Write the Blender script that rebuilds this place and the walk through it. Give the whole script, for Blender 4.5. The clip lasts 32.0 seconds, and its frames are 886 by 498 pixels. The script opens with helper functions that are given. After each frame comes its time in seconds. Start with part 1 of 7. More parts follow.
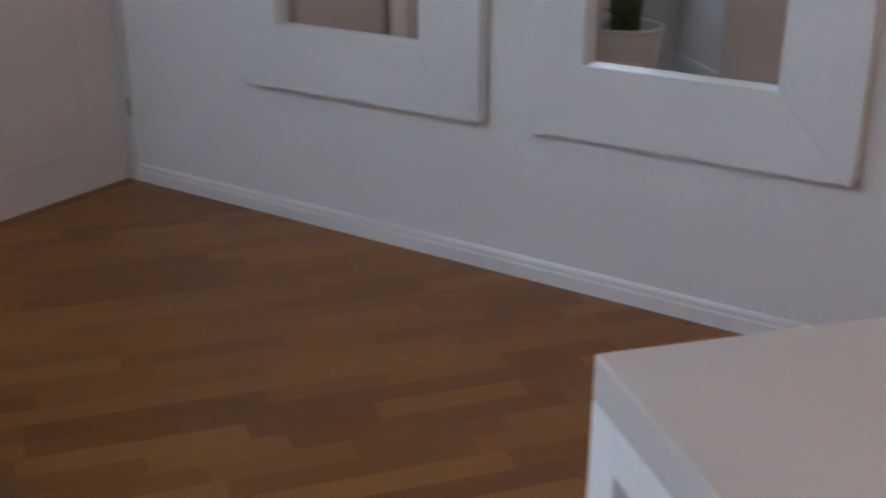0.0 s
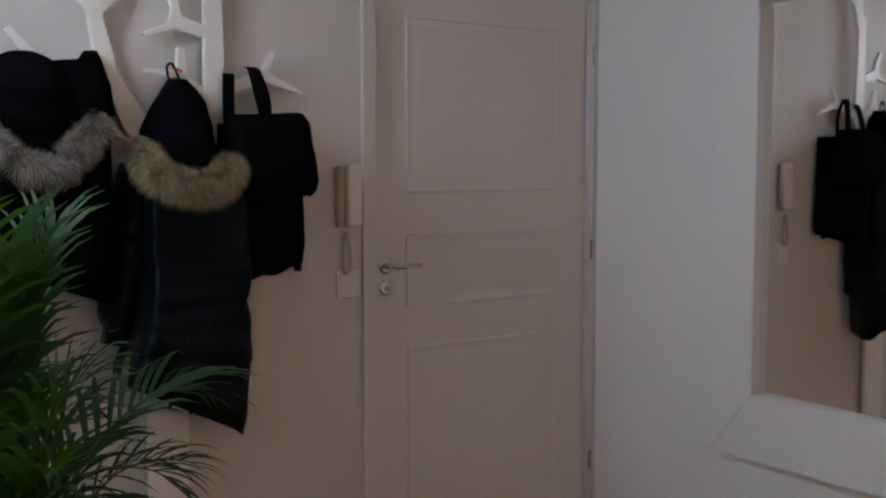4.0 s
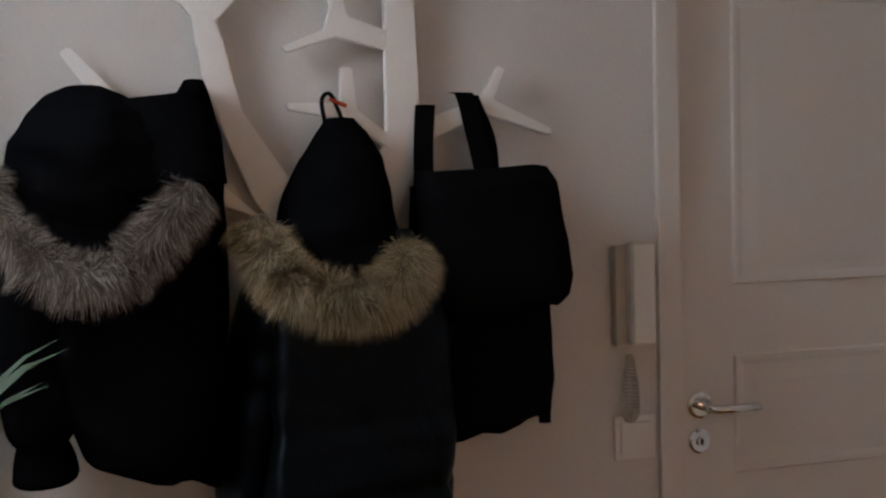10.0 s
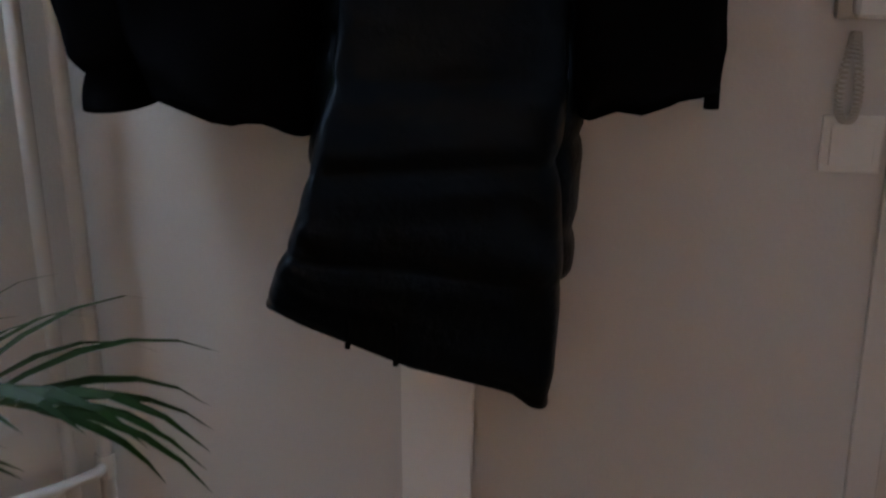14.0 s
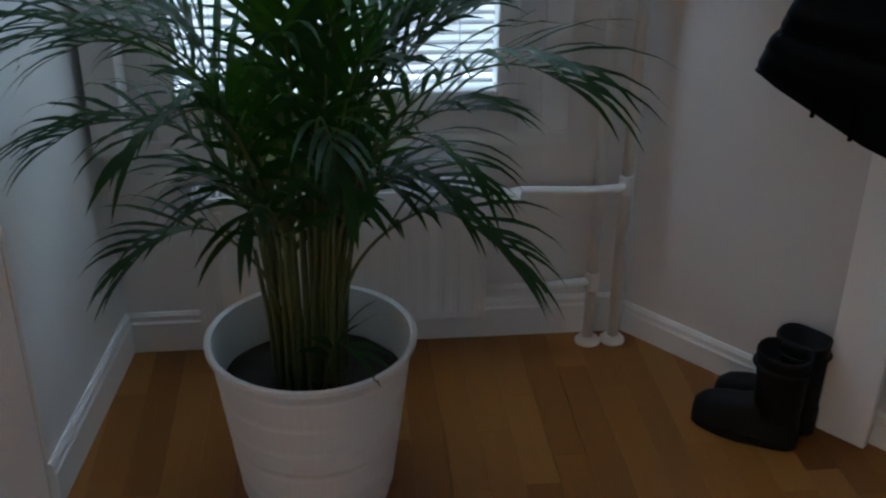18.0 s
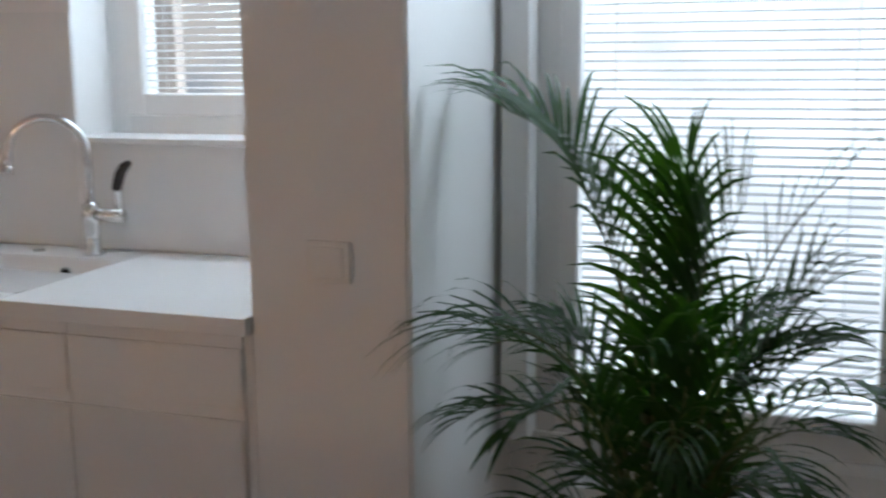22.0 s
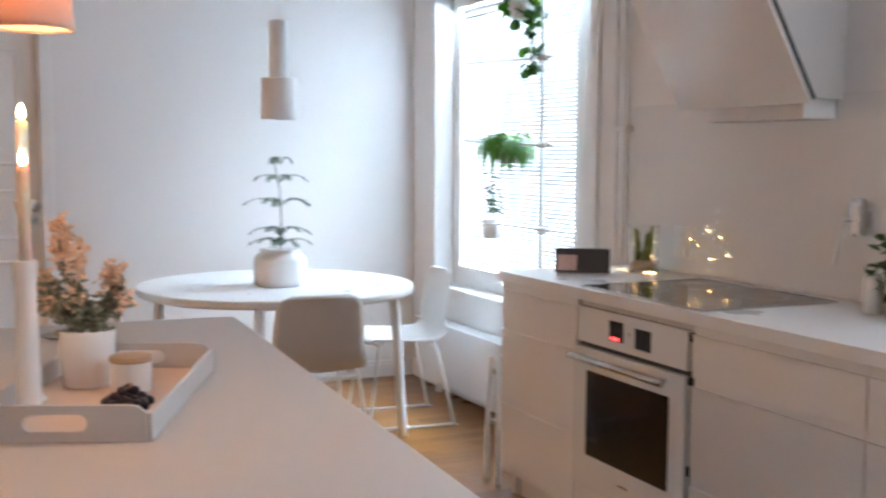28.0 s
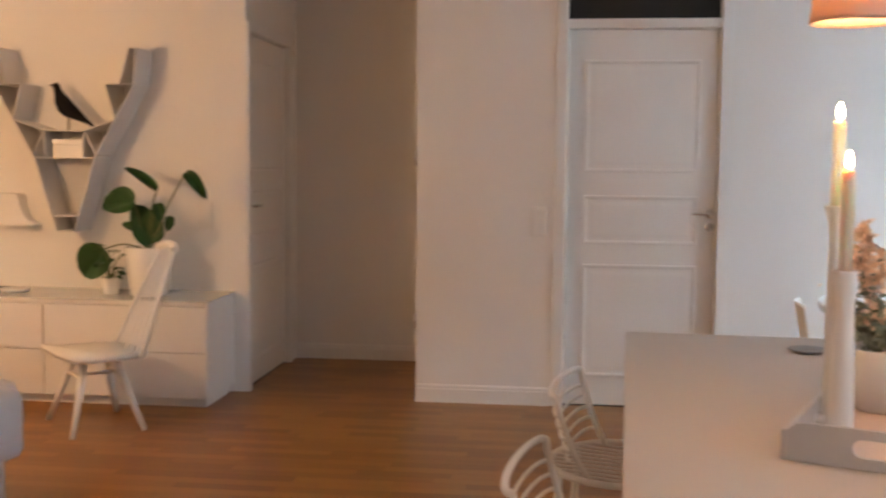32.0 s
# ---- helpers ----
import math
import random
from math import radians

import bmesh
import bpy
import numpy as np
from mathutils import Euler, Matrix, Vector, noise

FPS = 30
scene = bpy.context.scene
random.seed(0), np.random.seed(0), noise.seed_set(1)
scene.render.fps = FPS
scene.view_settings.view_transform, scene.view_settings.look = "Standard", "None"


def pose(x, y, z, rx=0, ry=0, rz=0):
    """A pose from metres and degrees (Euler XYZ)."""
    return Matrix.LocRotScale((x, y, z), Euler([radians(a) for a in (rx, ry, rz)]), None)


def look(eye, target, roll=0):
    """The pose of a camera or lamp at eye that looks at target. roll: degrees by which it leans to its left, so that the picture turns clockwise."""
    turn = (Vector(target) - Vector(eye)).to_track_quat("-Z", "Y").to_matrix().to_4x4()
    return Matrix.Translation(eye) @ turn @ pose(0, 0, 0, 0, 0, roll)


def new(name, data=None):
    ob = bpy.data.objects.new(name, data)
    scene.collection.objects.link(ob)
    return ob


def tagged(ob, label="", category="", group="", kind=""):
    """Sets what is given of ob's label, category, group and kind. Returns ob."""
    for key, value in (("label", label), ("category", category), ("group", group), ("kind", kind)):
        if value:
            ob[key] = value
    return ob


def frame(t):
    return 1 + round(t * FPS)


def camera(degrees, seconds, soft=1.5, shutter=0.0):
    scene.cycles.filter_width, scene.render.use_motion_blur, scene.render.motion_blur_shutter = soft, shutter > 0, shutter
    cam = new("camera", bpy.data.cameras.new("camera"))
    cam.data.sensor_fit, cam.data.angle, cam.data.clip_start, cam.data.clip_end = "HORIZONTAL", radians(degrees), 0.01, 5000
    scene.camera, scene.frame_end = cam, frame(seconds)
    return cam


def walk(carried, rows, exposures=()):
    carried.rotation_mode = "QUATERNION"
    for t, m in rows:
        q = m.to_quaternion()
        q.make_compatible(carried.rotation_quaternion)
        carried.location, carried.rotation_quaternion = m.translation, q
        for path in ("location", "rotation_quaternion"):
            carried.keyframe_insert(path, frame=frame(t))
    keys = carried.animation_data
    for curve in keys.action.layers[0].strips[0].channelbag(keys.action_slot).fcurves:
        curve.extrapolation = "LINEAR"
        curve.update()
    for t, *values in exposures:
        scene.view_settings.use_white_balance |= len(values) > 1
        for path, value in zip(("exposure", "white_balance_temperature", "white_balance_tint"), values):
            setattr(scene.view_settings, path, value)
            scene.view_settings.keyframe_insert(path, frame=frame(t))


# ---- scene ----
cam = camera(44.9, 32.0, soft=2.2, shutter=0.5)
# seconds, eye, target, roll
PATH = [
    (0, (-2.596, -1.588, 1.266), (-0.836, -2.168, 0.519), 0.2),
    (0.5, (-2.605, -1.508, 1.287), (-0.782, -1.892, 0.586), 0.2),
    (1, (-2.602, -1.454, 1.317), (-0.718, -1.662, 0.679), 0.4),
    (1.5, (-2.589, -1.461, 1.327), (-0.666, -1.520, 0.783), 0.2),
    (2, (-2.594, -1.497, 1.326), (-0.641, -1.438, 0.898), 0.4),
    (2.5, (-2.604, -1.492, 1.329), (-0.634, -1.386, 1.001), 0.1),
    (3, (-2.603, -1.470, 1.325), (-0.621, -1.347, 1.088), -0.0),
    (3.5, (-2.561, -1.468, 1.339), (-0.573, -1.333, 1.160), -0.1),
    (5.5, (-2.252, -1.454, 1.395), (-0.274, -1.199, 1.243), 0.1),
    (6, (-2.158, -1.441, 1.391), (-0.188, -1.136, 1.234), -0.5),
    (6.5, (-2.019, -1.407, 1.407), (-0.055, -1.071, 1.236), -0.4),
    (7, (-1.881, -1.344, 1.418), (0.080, -0.990, 1.245), -0.2),
    (7.5, (-1.767, -1.307, 1.421), (0.184, -0.895, 1.257), -0.9),
    (8, (-1.648, -1.350, 1.423), (0.268, -0.799, 1.268), -1.0),
    (8.5, (-1.517, -1.425, 1.431), (0.351, -0.727, 1.287), -0.8),
    (9, (-1.411, -1.425, 1.444), (0.444, -0.688, 1.316), -0.7),
    (9.5, (-1.307, -1.418, 1.451), (0.537, -0.651, 1.346), -1.0),
    (10, (-1.219, -1.396, 1.452), (0.610, -0.592, 1.353), -1.4),
    (10.5, (-1.126, -1.450, 1.441), (0.643, -0.525, 1.318), -1.7),
    (11, (-1.016, -1.489, 1.448), (0.689, -0.471, 1.212), -0.4),
    (11.5, (-0.930, -1.531, 1.444), (0.717, -0.449, 1.101), -0.2),
    (12, (-0.853, -1.505, 1.401), (0.766, -0.404, 0.993), 0.1),
    (12.5, (-0.785, -1.488, 1.376), (0.781, -0.335, 0.910), 0.3),
    (13, (-0.725, -1.513, 1.357), (0.741, -0.262, 0.823), 0.0),
    (13.5, (-0.657, -1.576, 1.319), (0.689, -0.210, 0.753), -0.1),
    (15.5, (-0.675, -1.903, 1.409), (0.306, -0.416, 0.501), -1.6),
    (16, (-0.738, -1.929, 1.400), (0.163, -0.414, 0.454), -1.6),
    (16.5, (-0.773, -1.965, 1.391), (-0.013, -0.383, 0.432), -0.7),
    (17, (-0.734, -2.025, 1.382), (-0.216, -0.353, 0.416), 0.1),
    (17.5, (-0.689, -2.119, 1.364), (-0.377, -0.381, 0.426), 0.6),
    (18, (-0.676, -2.184, 1.359), (-0.484, -0.415, 0.447), 0.6),
    (18.5, (-0.704, -2.250, 1.371), (-0.545, -0.464, 0.486), 1.0),
    (19, (-0.749, -2.335, 1.370), (-0.598, -0.514, 0.558), 1.1),
    (19.5, (-0.773, -2.400, 1.378), (-0.637, -0.547, 0.640), 1.1),
    (20, (-0.768, -2.450, 1.397), (-0.665, -0.562, 0.745), 0.9),
    (20.5, (-0.708, -2.478, 1.417), (-0.691, -0.561, 0.848), 0.3),
    (21, (-0.608, -2.457, 1.424), (-0.779, -0.525, 0.935), -0.8),
    (21.5, (-0.559, -2.481, 1.436), (-0.928, -0.561, 1.014), -1.1),
    (22, (-0.511, -2.464, 1.429), (-1.139, -0.598, 1.073), -0.5),
    (22.5, (-0.525, -2.471, 1.424), (-1.320, -0.665, 1.099), -0.7),
    (23, (-0.537, -2.455, 1.426), (-1.481, -0.719, 1.119), -0.6),
    (23.5, (-0.563, -2.455, 1.419), (-1.609, -0.776, 1.130), -0.2),
    (24, (-0.606, -2.449, 1.419), (-1.737, -0.824, 1.136), -0.2),
    (24.5, (-0.667, -2.472, 1.423), (-1.851, -0.886, 1.134), -0.1),
    (26.5, (-0.857, -2.532, 1.348), (-2.333, -1.203, 1.111), -0.2),
    (27, (-0.857, -2.525, 1.355), (-2.453, -1.340, 1.137), 0.0),
    (27.5, (-0.858, -2.541, 1.353), (-2.561, -1.509, 1.157), 0.3),
    (28, (-0.876, -2.537, 1.351), (-2.683, -1.698, 1.177), 0.3),
    (28.5, (-0.899, -2.516, 1.349), (-2.788, -1.879, 1.190), 0.5),
    (29, (-0.909, -2.512, 1.344), (-2.854, -2.068, 1.196), 0.7),
    (29.5, (-0.896, -2.562, 1.343), (-2.864, -2.240, 1.200), 0.9),
    (30, (-0.946, -2.612, 1.353), (-2.927, -2.380, 1.200), 0.8),
    (30.5, (-0.983, -2.684, 1.347), (-2.971, -2.521, 1.192), 0.8),
    (31, (-1.029, -2.782, 1.331), (-3.021, -2.708, 1.173), 1.0),
    (31.5, (-1.050, -2.828, 1.335), (-3.043, -2.882, 1.171), 0.7),
    (32, (-1.072, -2.848, 1.336), (-3.051, -3.083, 1.173), 0.5),
]
# seconds, stops, white balance in kelvin, tint
EXPOSURES = [(0, -0.12, 5950, 12), (1.5, -0.1, 5950, 12), (3, -0.22, 6400, 12), (6, -0.36, 6850, 14), (8, -0.46, 7250, 15), (10, -0.46, 7150, 14), (13, -0.37, 6400, 10), (15.5, -0.27, 5750, 7),
             (17, -0.38, 5500, 1), (18, -0.38, 5550, 3), (20, -0.35, 5800, 8), (21, -0.32, 5950, 8), (22, -0.14, 6250, 8), (23, 0.0, 6750, 12), (24, 0.06, 6650, 16), (27, 0.28, 6500, 14), (29, 0.20, 6350, 13),
             (30.5, 0.18, 6700, 13), (32, 0.23, 6900, 13)]
walk(cam, [(t, look(eye, target, roll)) for t, eye, target, roll in PATH], EXPOSURES)

# ---- light: an overcast day outside, warm lamps inside ----
world = bpy.data.worlds.new("overcast")
scene.world = world
world.use_nodes = True
wn = world.node_tree.nodes
sky = wn.new("ShaderNodeTexSky")
sky.sky_type = "NISHITA"
sky.sun_disc = False
sky.sun_elevation, sky.sun_rotation = radians(18), radians(200)
wn["Background"].inputs["Strength"].default_value = 0.1
world.node_tree.links.new(sky.outputs[0], wn["Background"].inputs["Color"])
sun_data = bpy.data.lights.new("sun", "SUN")
sun_data.energy, sun_data.angle, sun_data.color = 0.6, radians(30), (1.0, 0.96, 0.9)
sun = new("sun", sun_data)
sun.matrix_world = look((-3, -9, 9), (-3, 0, 0))


def lamp(name, kind, place, power, colour, size=0.05):
    data = bpy.data.lights.new(name, kind)
    data.energy, data.color = power, colour
    if kind == "AREA":
        data.size = size
    else:
        data.shadow_soft_size = size
    ob = new(name, data)
    ob.location = place
    return ob


WARM = (1.0, 0.56, 0.28)
lamp("pendant_bulb", "POINT", (-2.42, -2.39, 1.64), 3.4, WARM, 0.03)
lamp("pendant_bulb", "POINT", (-2.95, -2.39, 1.64), 3.4, WARM, 0.03)
lamp("candle_light", "POINT", (-2.885, -2.415, 1.47), 0.7, (1.0, 0.5, 0.2), 0.02)
for centre, size_x, size_y, power, fall in (((-0.66, -0.03, 2.0), 0.62, 0.46, 18.5, 0.65), ((-2.03, 0.205, 1.98), 0.60, 0.44, 15, 0.65), ((-5.75, 0.13, 2.2), 1.45, 0.09, 22, 1.5), ((-5.75, 2.0, 3.7), 2.6, 1.8, 780, 1.0)):
    sky_light = lamp("window_light", "AREA", centre, power, (0.74, 0.87, 1.0) if centre[0] > -5 else (0.60, 0.81, 1.0))
    sky_light.data.shape, sky_light.data.size, sky_light.data.size_y = "RECTANGLE", size_x, size_y
    sky_light.matrix_world = look(centre, (centre[0], centre[1] - 1, centre[2] - fall))
lamp("living_room_bulb", "POINT", (-4.6, -6.3, 1.7), 68, (1.0, 0.60, 0.30), 0.15)


# ---- materials ----
def material(name, colour, rough=0.5, metal=0.0, vary=0.06, scale=6.0, bump=0.1, bump_scale=120.0, spec=0.5, fleck=0.0, **extra):
    """A procedural surface: colour varied at two scales and by object, with fine relief."""
    mat = bpy.data.materials.new(name)
    mat.use_nodes = True
    nt = mat.node_tree
    n, l = nt.nodes, nt.links
    bsdf = n["Principled BSDF"]
    co = n.new("ShaderNodeTexCoord")
    big = n.new("ShaderNodeTexNoise")
    big.inputs["Scale"].default_value = scale
    big.inputs["Detail"].default_value = 4
    fine = n.new("ShaderNodeTexNoise")
    fine.inputs["Scale"].default_value = bump_scale
    fine.inputs["Detail"].default_value = 3
    for t in (big, fine):
        l.new(co.outputs["Object"], t.inputs["Vector"])
    info = n.new("ShaderNodeObjectInfo")
    add = n.new("ShaderNodeMath")
    add.operation = "ADD"
    l.new(big.outputs[0], add.inputs[0])
    mul = n.new("ShaderNodeMath")
    mul.operation = "MULTIPLY"
    mul.inputs[1].default_value = 0.5 + fleck
    l.new(fine.outputs[0], mul.inputs[0])
    l.new(mul.outputs[0], add.inputs[1])
    add2 = n.new("ShaderNodeMath")
    add2.operation = "MULTIPLY_ADD"
    add2.inputs[1].default_value = 0.25
    l.new(info.outputs["Random"], add2.inputs[0])
    l.new(add.outputs[0], add2.inputs[2])
    ramp = n.new("ShaderNodeValToRGB")
    ramp.color_ramp.elements[0].position, ramp.color_ramp.elements[1].position = 0.45, 1.15 if fleck == 0 else 1.3
    ramp.color_ramp.elements[1].position = 1.0
    lo = [max(0.0, c * (1 - vary)) for c in colour]
    hi = [min(1.0, c * (1 + vary)) for c in colour]
    ramp.color_ramp.elements[0].color = (*lo, 1)
    ramp.color_ramp.elements[1].color = (*hi, 1)
    l.new(add2.outputs[0], ramp.inputs[0])
    l.new(ramp.outputs[0], bsdf.inputs["Base Color"])
    rr = n.new("ShaderNodeMapRange")
    rr.inputs["To Min"].default_value, rr.inputs["To Max"].default_value = max(0.0, rough - 0.08), min(1.0, rough + 0.08)
    l.new(big.outputs[0], rr.inputs["Value"])
    l.new(rr.outputs[0], bsdf.inputs["Roughness"])
    bsdf.inputs["Metallic"].default_value = metal
    bsdf.inputs["Specular IOR Level"].default_value = spec
    if bump > 0:
        b = n.new("ShaderNodeBump")
        b.inputs["Strength"].default_value = bump
        b.inputs["Distance"].default_value = 0.003
        l.new(fine.outputs[0], b.inputs["Height"])
        l.new(b.outputs[0], bsdf.inputs["Normal"])
    for key, value in extra.items():
        bsdf.inputs[key.replace("_", " ")].default_value = value
    return mat


def glowing(name, colour, strength):
    mat = bpy.data.materials.new(name)
    mat.use_nodes = True
    b = mat.node_tree.nodes["Principled BSDF"]
    b.inputs["Base Color"].default_value = (*colour, 1)
    b.inputs["Emission Color"].default_value = (*colour, 1)
    b.inputs["Emission Strength"].default_value = strength
    return mat


def glass(name, colour=(1, 1, 1), rough=0.0):
    mat = bpy.data.materials.new(name)
    mat.use_nodes = True
    b = mat.node_tree.nodes["Principled BSDF"]
    b.inputs["Base Color"].default_value = (*colour, 1)
    b.inputs["Roughness"].default_value = rough
    b.inputs["Transmission Weight"].default_value = 1.0
    b.inputs["IOR"].default_value = 1.45
    return mat


def wood_floor(name):
    """Oiled oak: long grain along the strip, each strip of its own tone."""
    mat = bpy.data.materials.new(name)
    mat.use_nodes = True
    nt = mat.node_tree
    n, l = nt.nodes, nt.links
    bsdf = n["Principled BSDF"]
    co = n.new("ShaderNodeTexCoord")
    geo = n.new("ShaderNodeNewGeometry")
    info = n.new("ShaderNodeObjectInfo")
    tone = n.new("ShaderNodeMath")
    tone.operation = "ADD"
    l.new(geo.outputs["Random Per Island"], tone.inputs[0])
    l.new(info.outputs["Random"], tone.inputs[1])
    fract = n.new("ShaderNodeMath")
    fract.operation = "FRACT"
    l.new(tone.outputs[0], fract.inputs[0])
    shift = n.new("ShaderNodeVectorMath")
    shift.operation = "ADD"
    l.new(geo.outputs["Position"], shift.inputs[0])
    off = n.new("ShaderNodeCombineXYZ")
    mulz = n.new("ShaderNodeMath")
    mulz.operation = "MULTIPLY"
    mulz.inputs[1].default_value = 37.0
    l.new(fract.outputs[0], mulz.inputs[0])
    l.new(mulz.outputs[0], off.inputs[2])
    l.new(off.outputs[0], shift.inputs[1])
    mp = n.new("ShaderNodeMapping")
    mp.inputs["Scale"].default_value = (34.0, 1.6, 1.0)
    l.new(shift.outputs[0], mp.inputs["Vector"])
    grain = n.new("ShaderNodeTexNoise")
    grain.inputs["Scale"].default_value = 2.2
    grain.inputs["Detail"].default_value = 3
    grain.inputs["Roughness"].default_value = 0.5
    l.new(mp.outputs[0], grain.inputs["Vector"])
    mix = n.new("ShaderNodeMath")
    mix.operation = "MULTIPLY_ADD"
    mix.inputs[1].default_value = 0.55
    l.new(fract.outputs[0], mix.inputs[0])
    g2 = n.new("ShaderNodeMath")
    g2.operation = "MULTIPLY"
    g2.inputs[1].default_value = 0.2
    l.new(grain.outputs[0], g2.inputs[0])
    l.new(g2.outputs[0], mix.inputs[2])
    ramp = n.new("ShaderNodeValToRGB")
    e = ramp.color_ramp.elements
    e[0].position, e[0].color = 0.0, (0.160, 0.057, 0.010, 1)
    e[1].position, e[1].color = 0.70, (0.315, 0.136, 0.030, 1)
    mid = ramp.color_ramp.elements.new(0.32)
    mid.color = (0.235, 0.092, 0.017, 1)
    l.new(mix.outputs[0], ramp.inputs[0])
    l.new(ramp.outputs[0], bsdf.inputs["Base Color"])
    rr = n.new("ShaderNodeMapRange")
    rr.inputs["To Min"].default_value, rr.inputs["To Max"].default_value = 0.27, 0.33
    bsdf.inputs["Specular IOR Level"].default_value = 0.32
    l.new(grain.outputs[0], rr.inputs["Value"])
    l.new(rr.outputs[0], bsdf.inputs["Roughness"])
    b = n.new("ShaderNodeBump")
    b.inputs["Strength"].default_value = 0.008
    b.inputs["Distance"].default_value = 0.001
    l.new(grain.outputs[0], b.inputs["Height"])
    l.new(b.outputs[0], bsdf.inputs["Normal"])
    return mat


PAINT = material("wall_paint", (0.80, 0.785, 0.77), 0.75, vary=0.025, scale=1.3, bump=0.25, bump_scale=160)
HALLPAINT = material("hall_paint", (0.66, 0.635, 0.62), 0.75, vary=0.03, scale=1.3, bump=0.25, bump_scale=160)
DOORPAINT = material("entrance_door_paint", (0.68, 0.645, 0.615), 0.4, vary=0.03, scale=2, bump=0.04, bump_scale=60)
RACK = material("rack_lacquer", (0.86, 0.845, 0.83), 0.35, vary=0.02, bump=0.02)
CEIL = material("ceiling_paint", (0.84, 0.83, 0.82), 0.85, vary=0.02, scale=1.0, bump=0.1)
TRIM = material("trim_paint", (0.80, 0.79, 0.775), 0.35, vary=0.03, scale=3, bump=0.04, bump_scale=60)
FRONT = material("lacquer_front", (0.80, 0.785, 0.77), 0.38, vary=0.02, scale=2, bump=0.03)
TOP = material("worktop_solid", (0.80, 0.79, 0.775), 0.30, vary=0.025, scale=4, bump=0.05, bump_scale=240)
CABIN = material("cabinet_carcass", (0.62, 0.60, 0.585), 0.55, vary=0.03)
SPLASH = material("backsplash_glass", (0.80, 0.80, 0.79), 0.09, vary=0.01, bump=0.0, spec=0.6)
# Darker and warmer than TOP: the dim lamp light is put into the colour.
ISLAND_TOP = material("island_solid_dimmed", (0.56, 0.51, 0.47), 0.45, vary=0.025, scale=4, bump=0.05, bump_scale=240)
OAK = wood_floor("oiled_oak_strip")
SUBFLOOR = material("floor_base", (0.17, 0.065, 0.013), 0.8)
STEEL = material("brushed_steel", (0.62, 0.61, 0.60), 0.22, metal=1.0, vary=0.05, bump=0.03)
CHROME = material("chrome", (0.72, 0.72, 0.72), 0.08, metal=1.0, vary=0.02, bump=0.0)
MIRROR = material("mirror_silver", (0.93, 0.93, 0.92), 0.0, metal=1.0, vary=0.0, bump=0.0)
MIRROR.node_tree.nodes["Principled BSDF"].inputs["Roughness"].links and MIRROR.node_tree.links.remove(MIRROR.node_tree.nodes["Principled BSDF"].inputs["Roughness"].links[0])
MIRROR.node_tree.nodes["Principled BSDF"].inputs["Roughness"].default_value = 0.02
PLASTIC = material("white_plastic", (0.78, 0.765, 0.74), 0.32, vary=0.02, bump=0.0)
GREYPLASTIC = material("aged_plastic", (0.50, 0.46, 0.40), 0.4, vary=0.05, bump=0.0)
POWDER = material("white_powder_coat", (0.80, 0.80, 0.795), 0.36, vary=0.02, bump=0.04, bump_scale=300)
CERAMIC = material("white_ceramic", (0.80, 0.79, 0.78), 0.2, vary=0.02, bump=0.03, bump_scale=40)
NYLON = material("black_nylon", (0.0034, 0.0036, 0.0046), 0.8, vary=0.35, scale=9, bump=0.3, bump_scale=200, spec=0.0)
QUILT = material("quilted_nylon", (0.0018, 0.0025, 0.0038), 0.40, vary=0.4, scale=9, bump=0.8, bump_scale=48, spec=0.12, Specular_Tint=(0.60, 0.78, 1.0, 1.0))
CANVAS = material("black_canvas", (0.0042, 0.0042, 0.0050), 0.85, vary=0.3, scale=20, bump=0.5, bump_scale=500, spec=0.0)
FUR_BASE = material("fur_base", (0.23, 0.185, 0.135), 0.9, vary=0.4, scale=40)
RUBBER = material("black_rubber", (0.007, 0.007, 0.008), 0.6, spec=0.2, vary=0.3, scale=14, bump=0.15)
LEATHER = material("black_leather", (0.007, 0.007, 0.008), 0.5, spec=0.25, vary=0.3, scale=20, bump=0.3, bump_scale=180)
LEAF = material("palm_leaf", (0.010, 0.030, 0.010), 0.48, spec=0.15, vary=0.45, scale=7, bump=0.1, bump_scale=90)
LEAF_DARK = material("dark_leaf", (0.022, 0.066, 0.018), 0.4, spec=0.35, vary=0.4, scale=14, bump=0.1, bump_scale=120)

def let_light_through(mat, colour, share):
    """Thin leaf: part of the light goes through."""
    nt = mat.node_tree
    tr = nt.nodes.new("ShaderNodeBsdfTranslucent")
    tr.inputs["Color"].default_value = (*colour, 1)
    mx = nt.nodes.new("ShaderNodeMixShader")
    mx.inputs[0].default_value = share
    nt.links.new(nt.nodes["Principled BSDF"].outputs[0], mx.inputs[1])
    nt.links.new(tr.outputs[0], mx.inputs[2])
    nt.links.new(mx.outputs[0], nt.nodes["Material Output"].inputs[0])


LEAF_FERN = material("fern_leaf", (0.05, 0.115, 0.022), 0.45, spec=0.3, vary=0.4, scale=14, bump=0.1)
let_light_through(LEAF, (0.12, 0.34, 0.012), 0.14)
let_light_through(LEAF_FERN, (0.10, 0.24, 0.02), 0.25)
STEM = material("palm_stem", (0.085, 0.10, 0.030), 0.5, vary=0.3, scale=14)
SOIL = material("soil", (0.022, 0.014, 0.009), 0.95, vary=0.4, scale=30, bump=0.9, bump_scale=70)
BLACKGLASS = material("black_glass", (0.006, 0.006, 0.007), 0.06, vary=0.1, bump=0.0, spec=0.6)
BLACK = material("black_plastic", (0.014, 0.014, 0.015), 0.35, vary=0.2, bump=0.02)
TRAYEDGE = material("pale_grey_lacquer", (0.55, 0.525, 0.51), 0.4, vary=0.03, scale=8, bump=0.03)
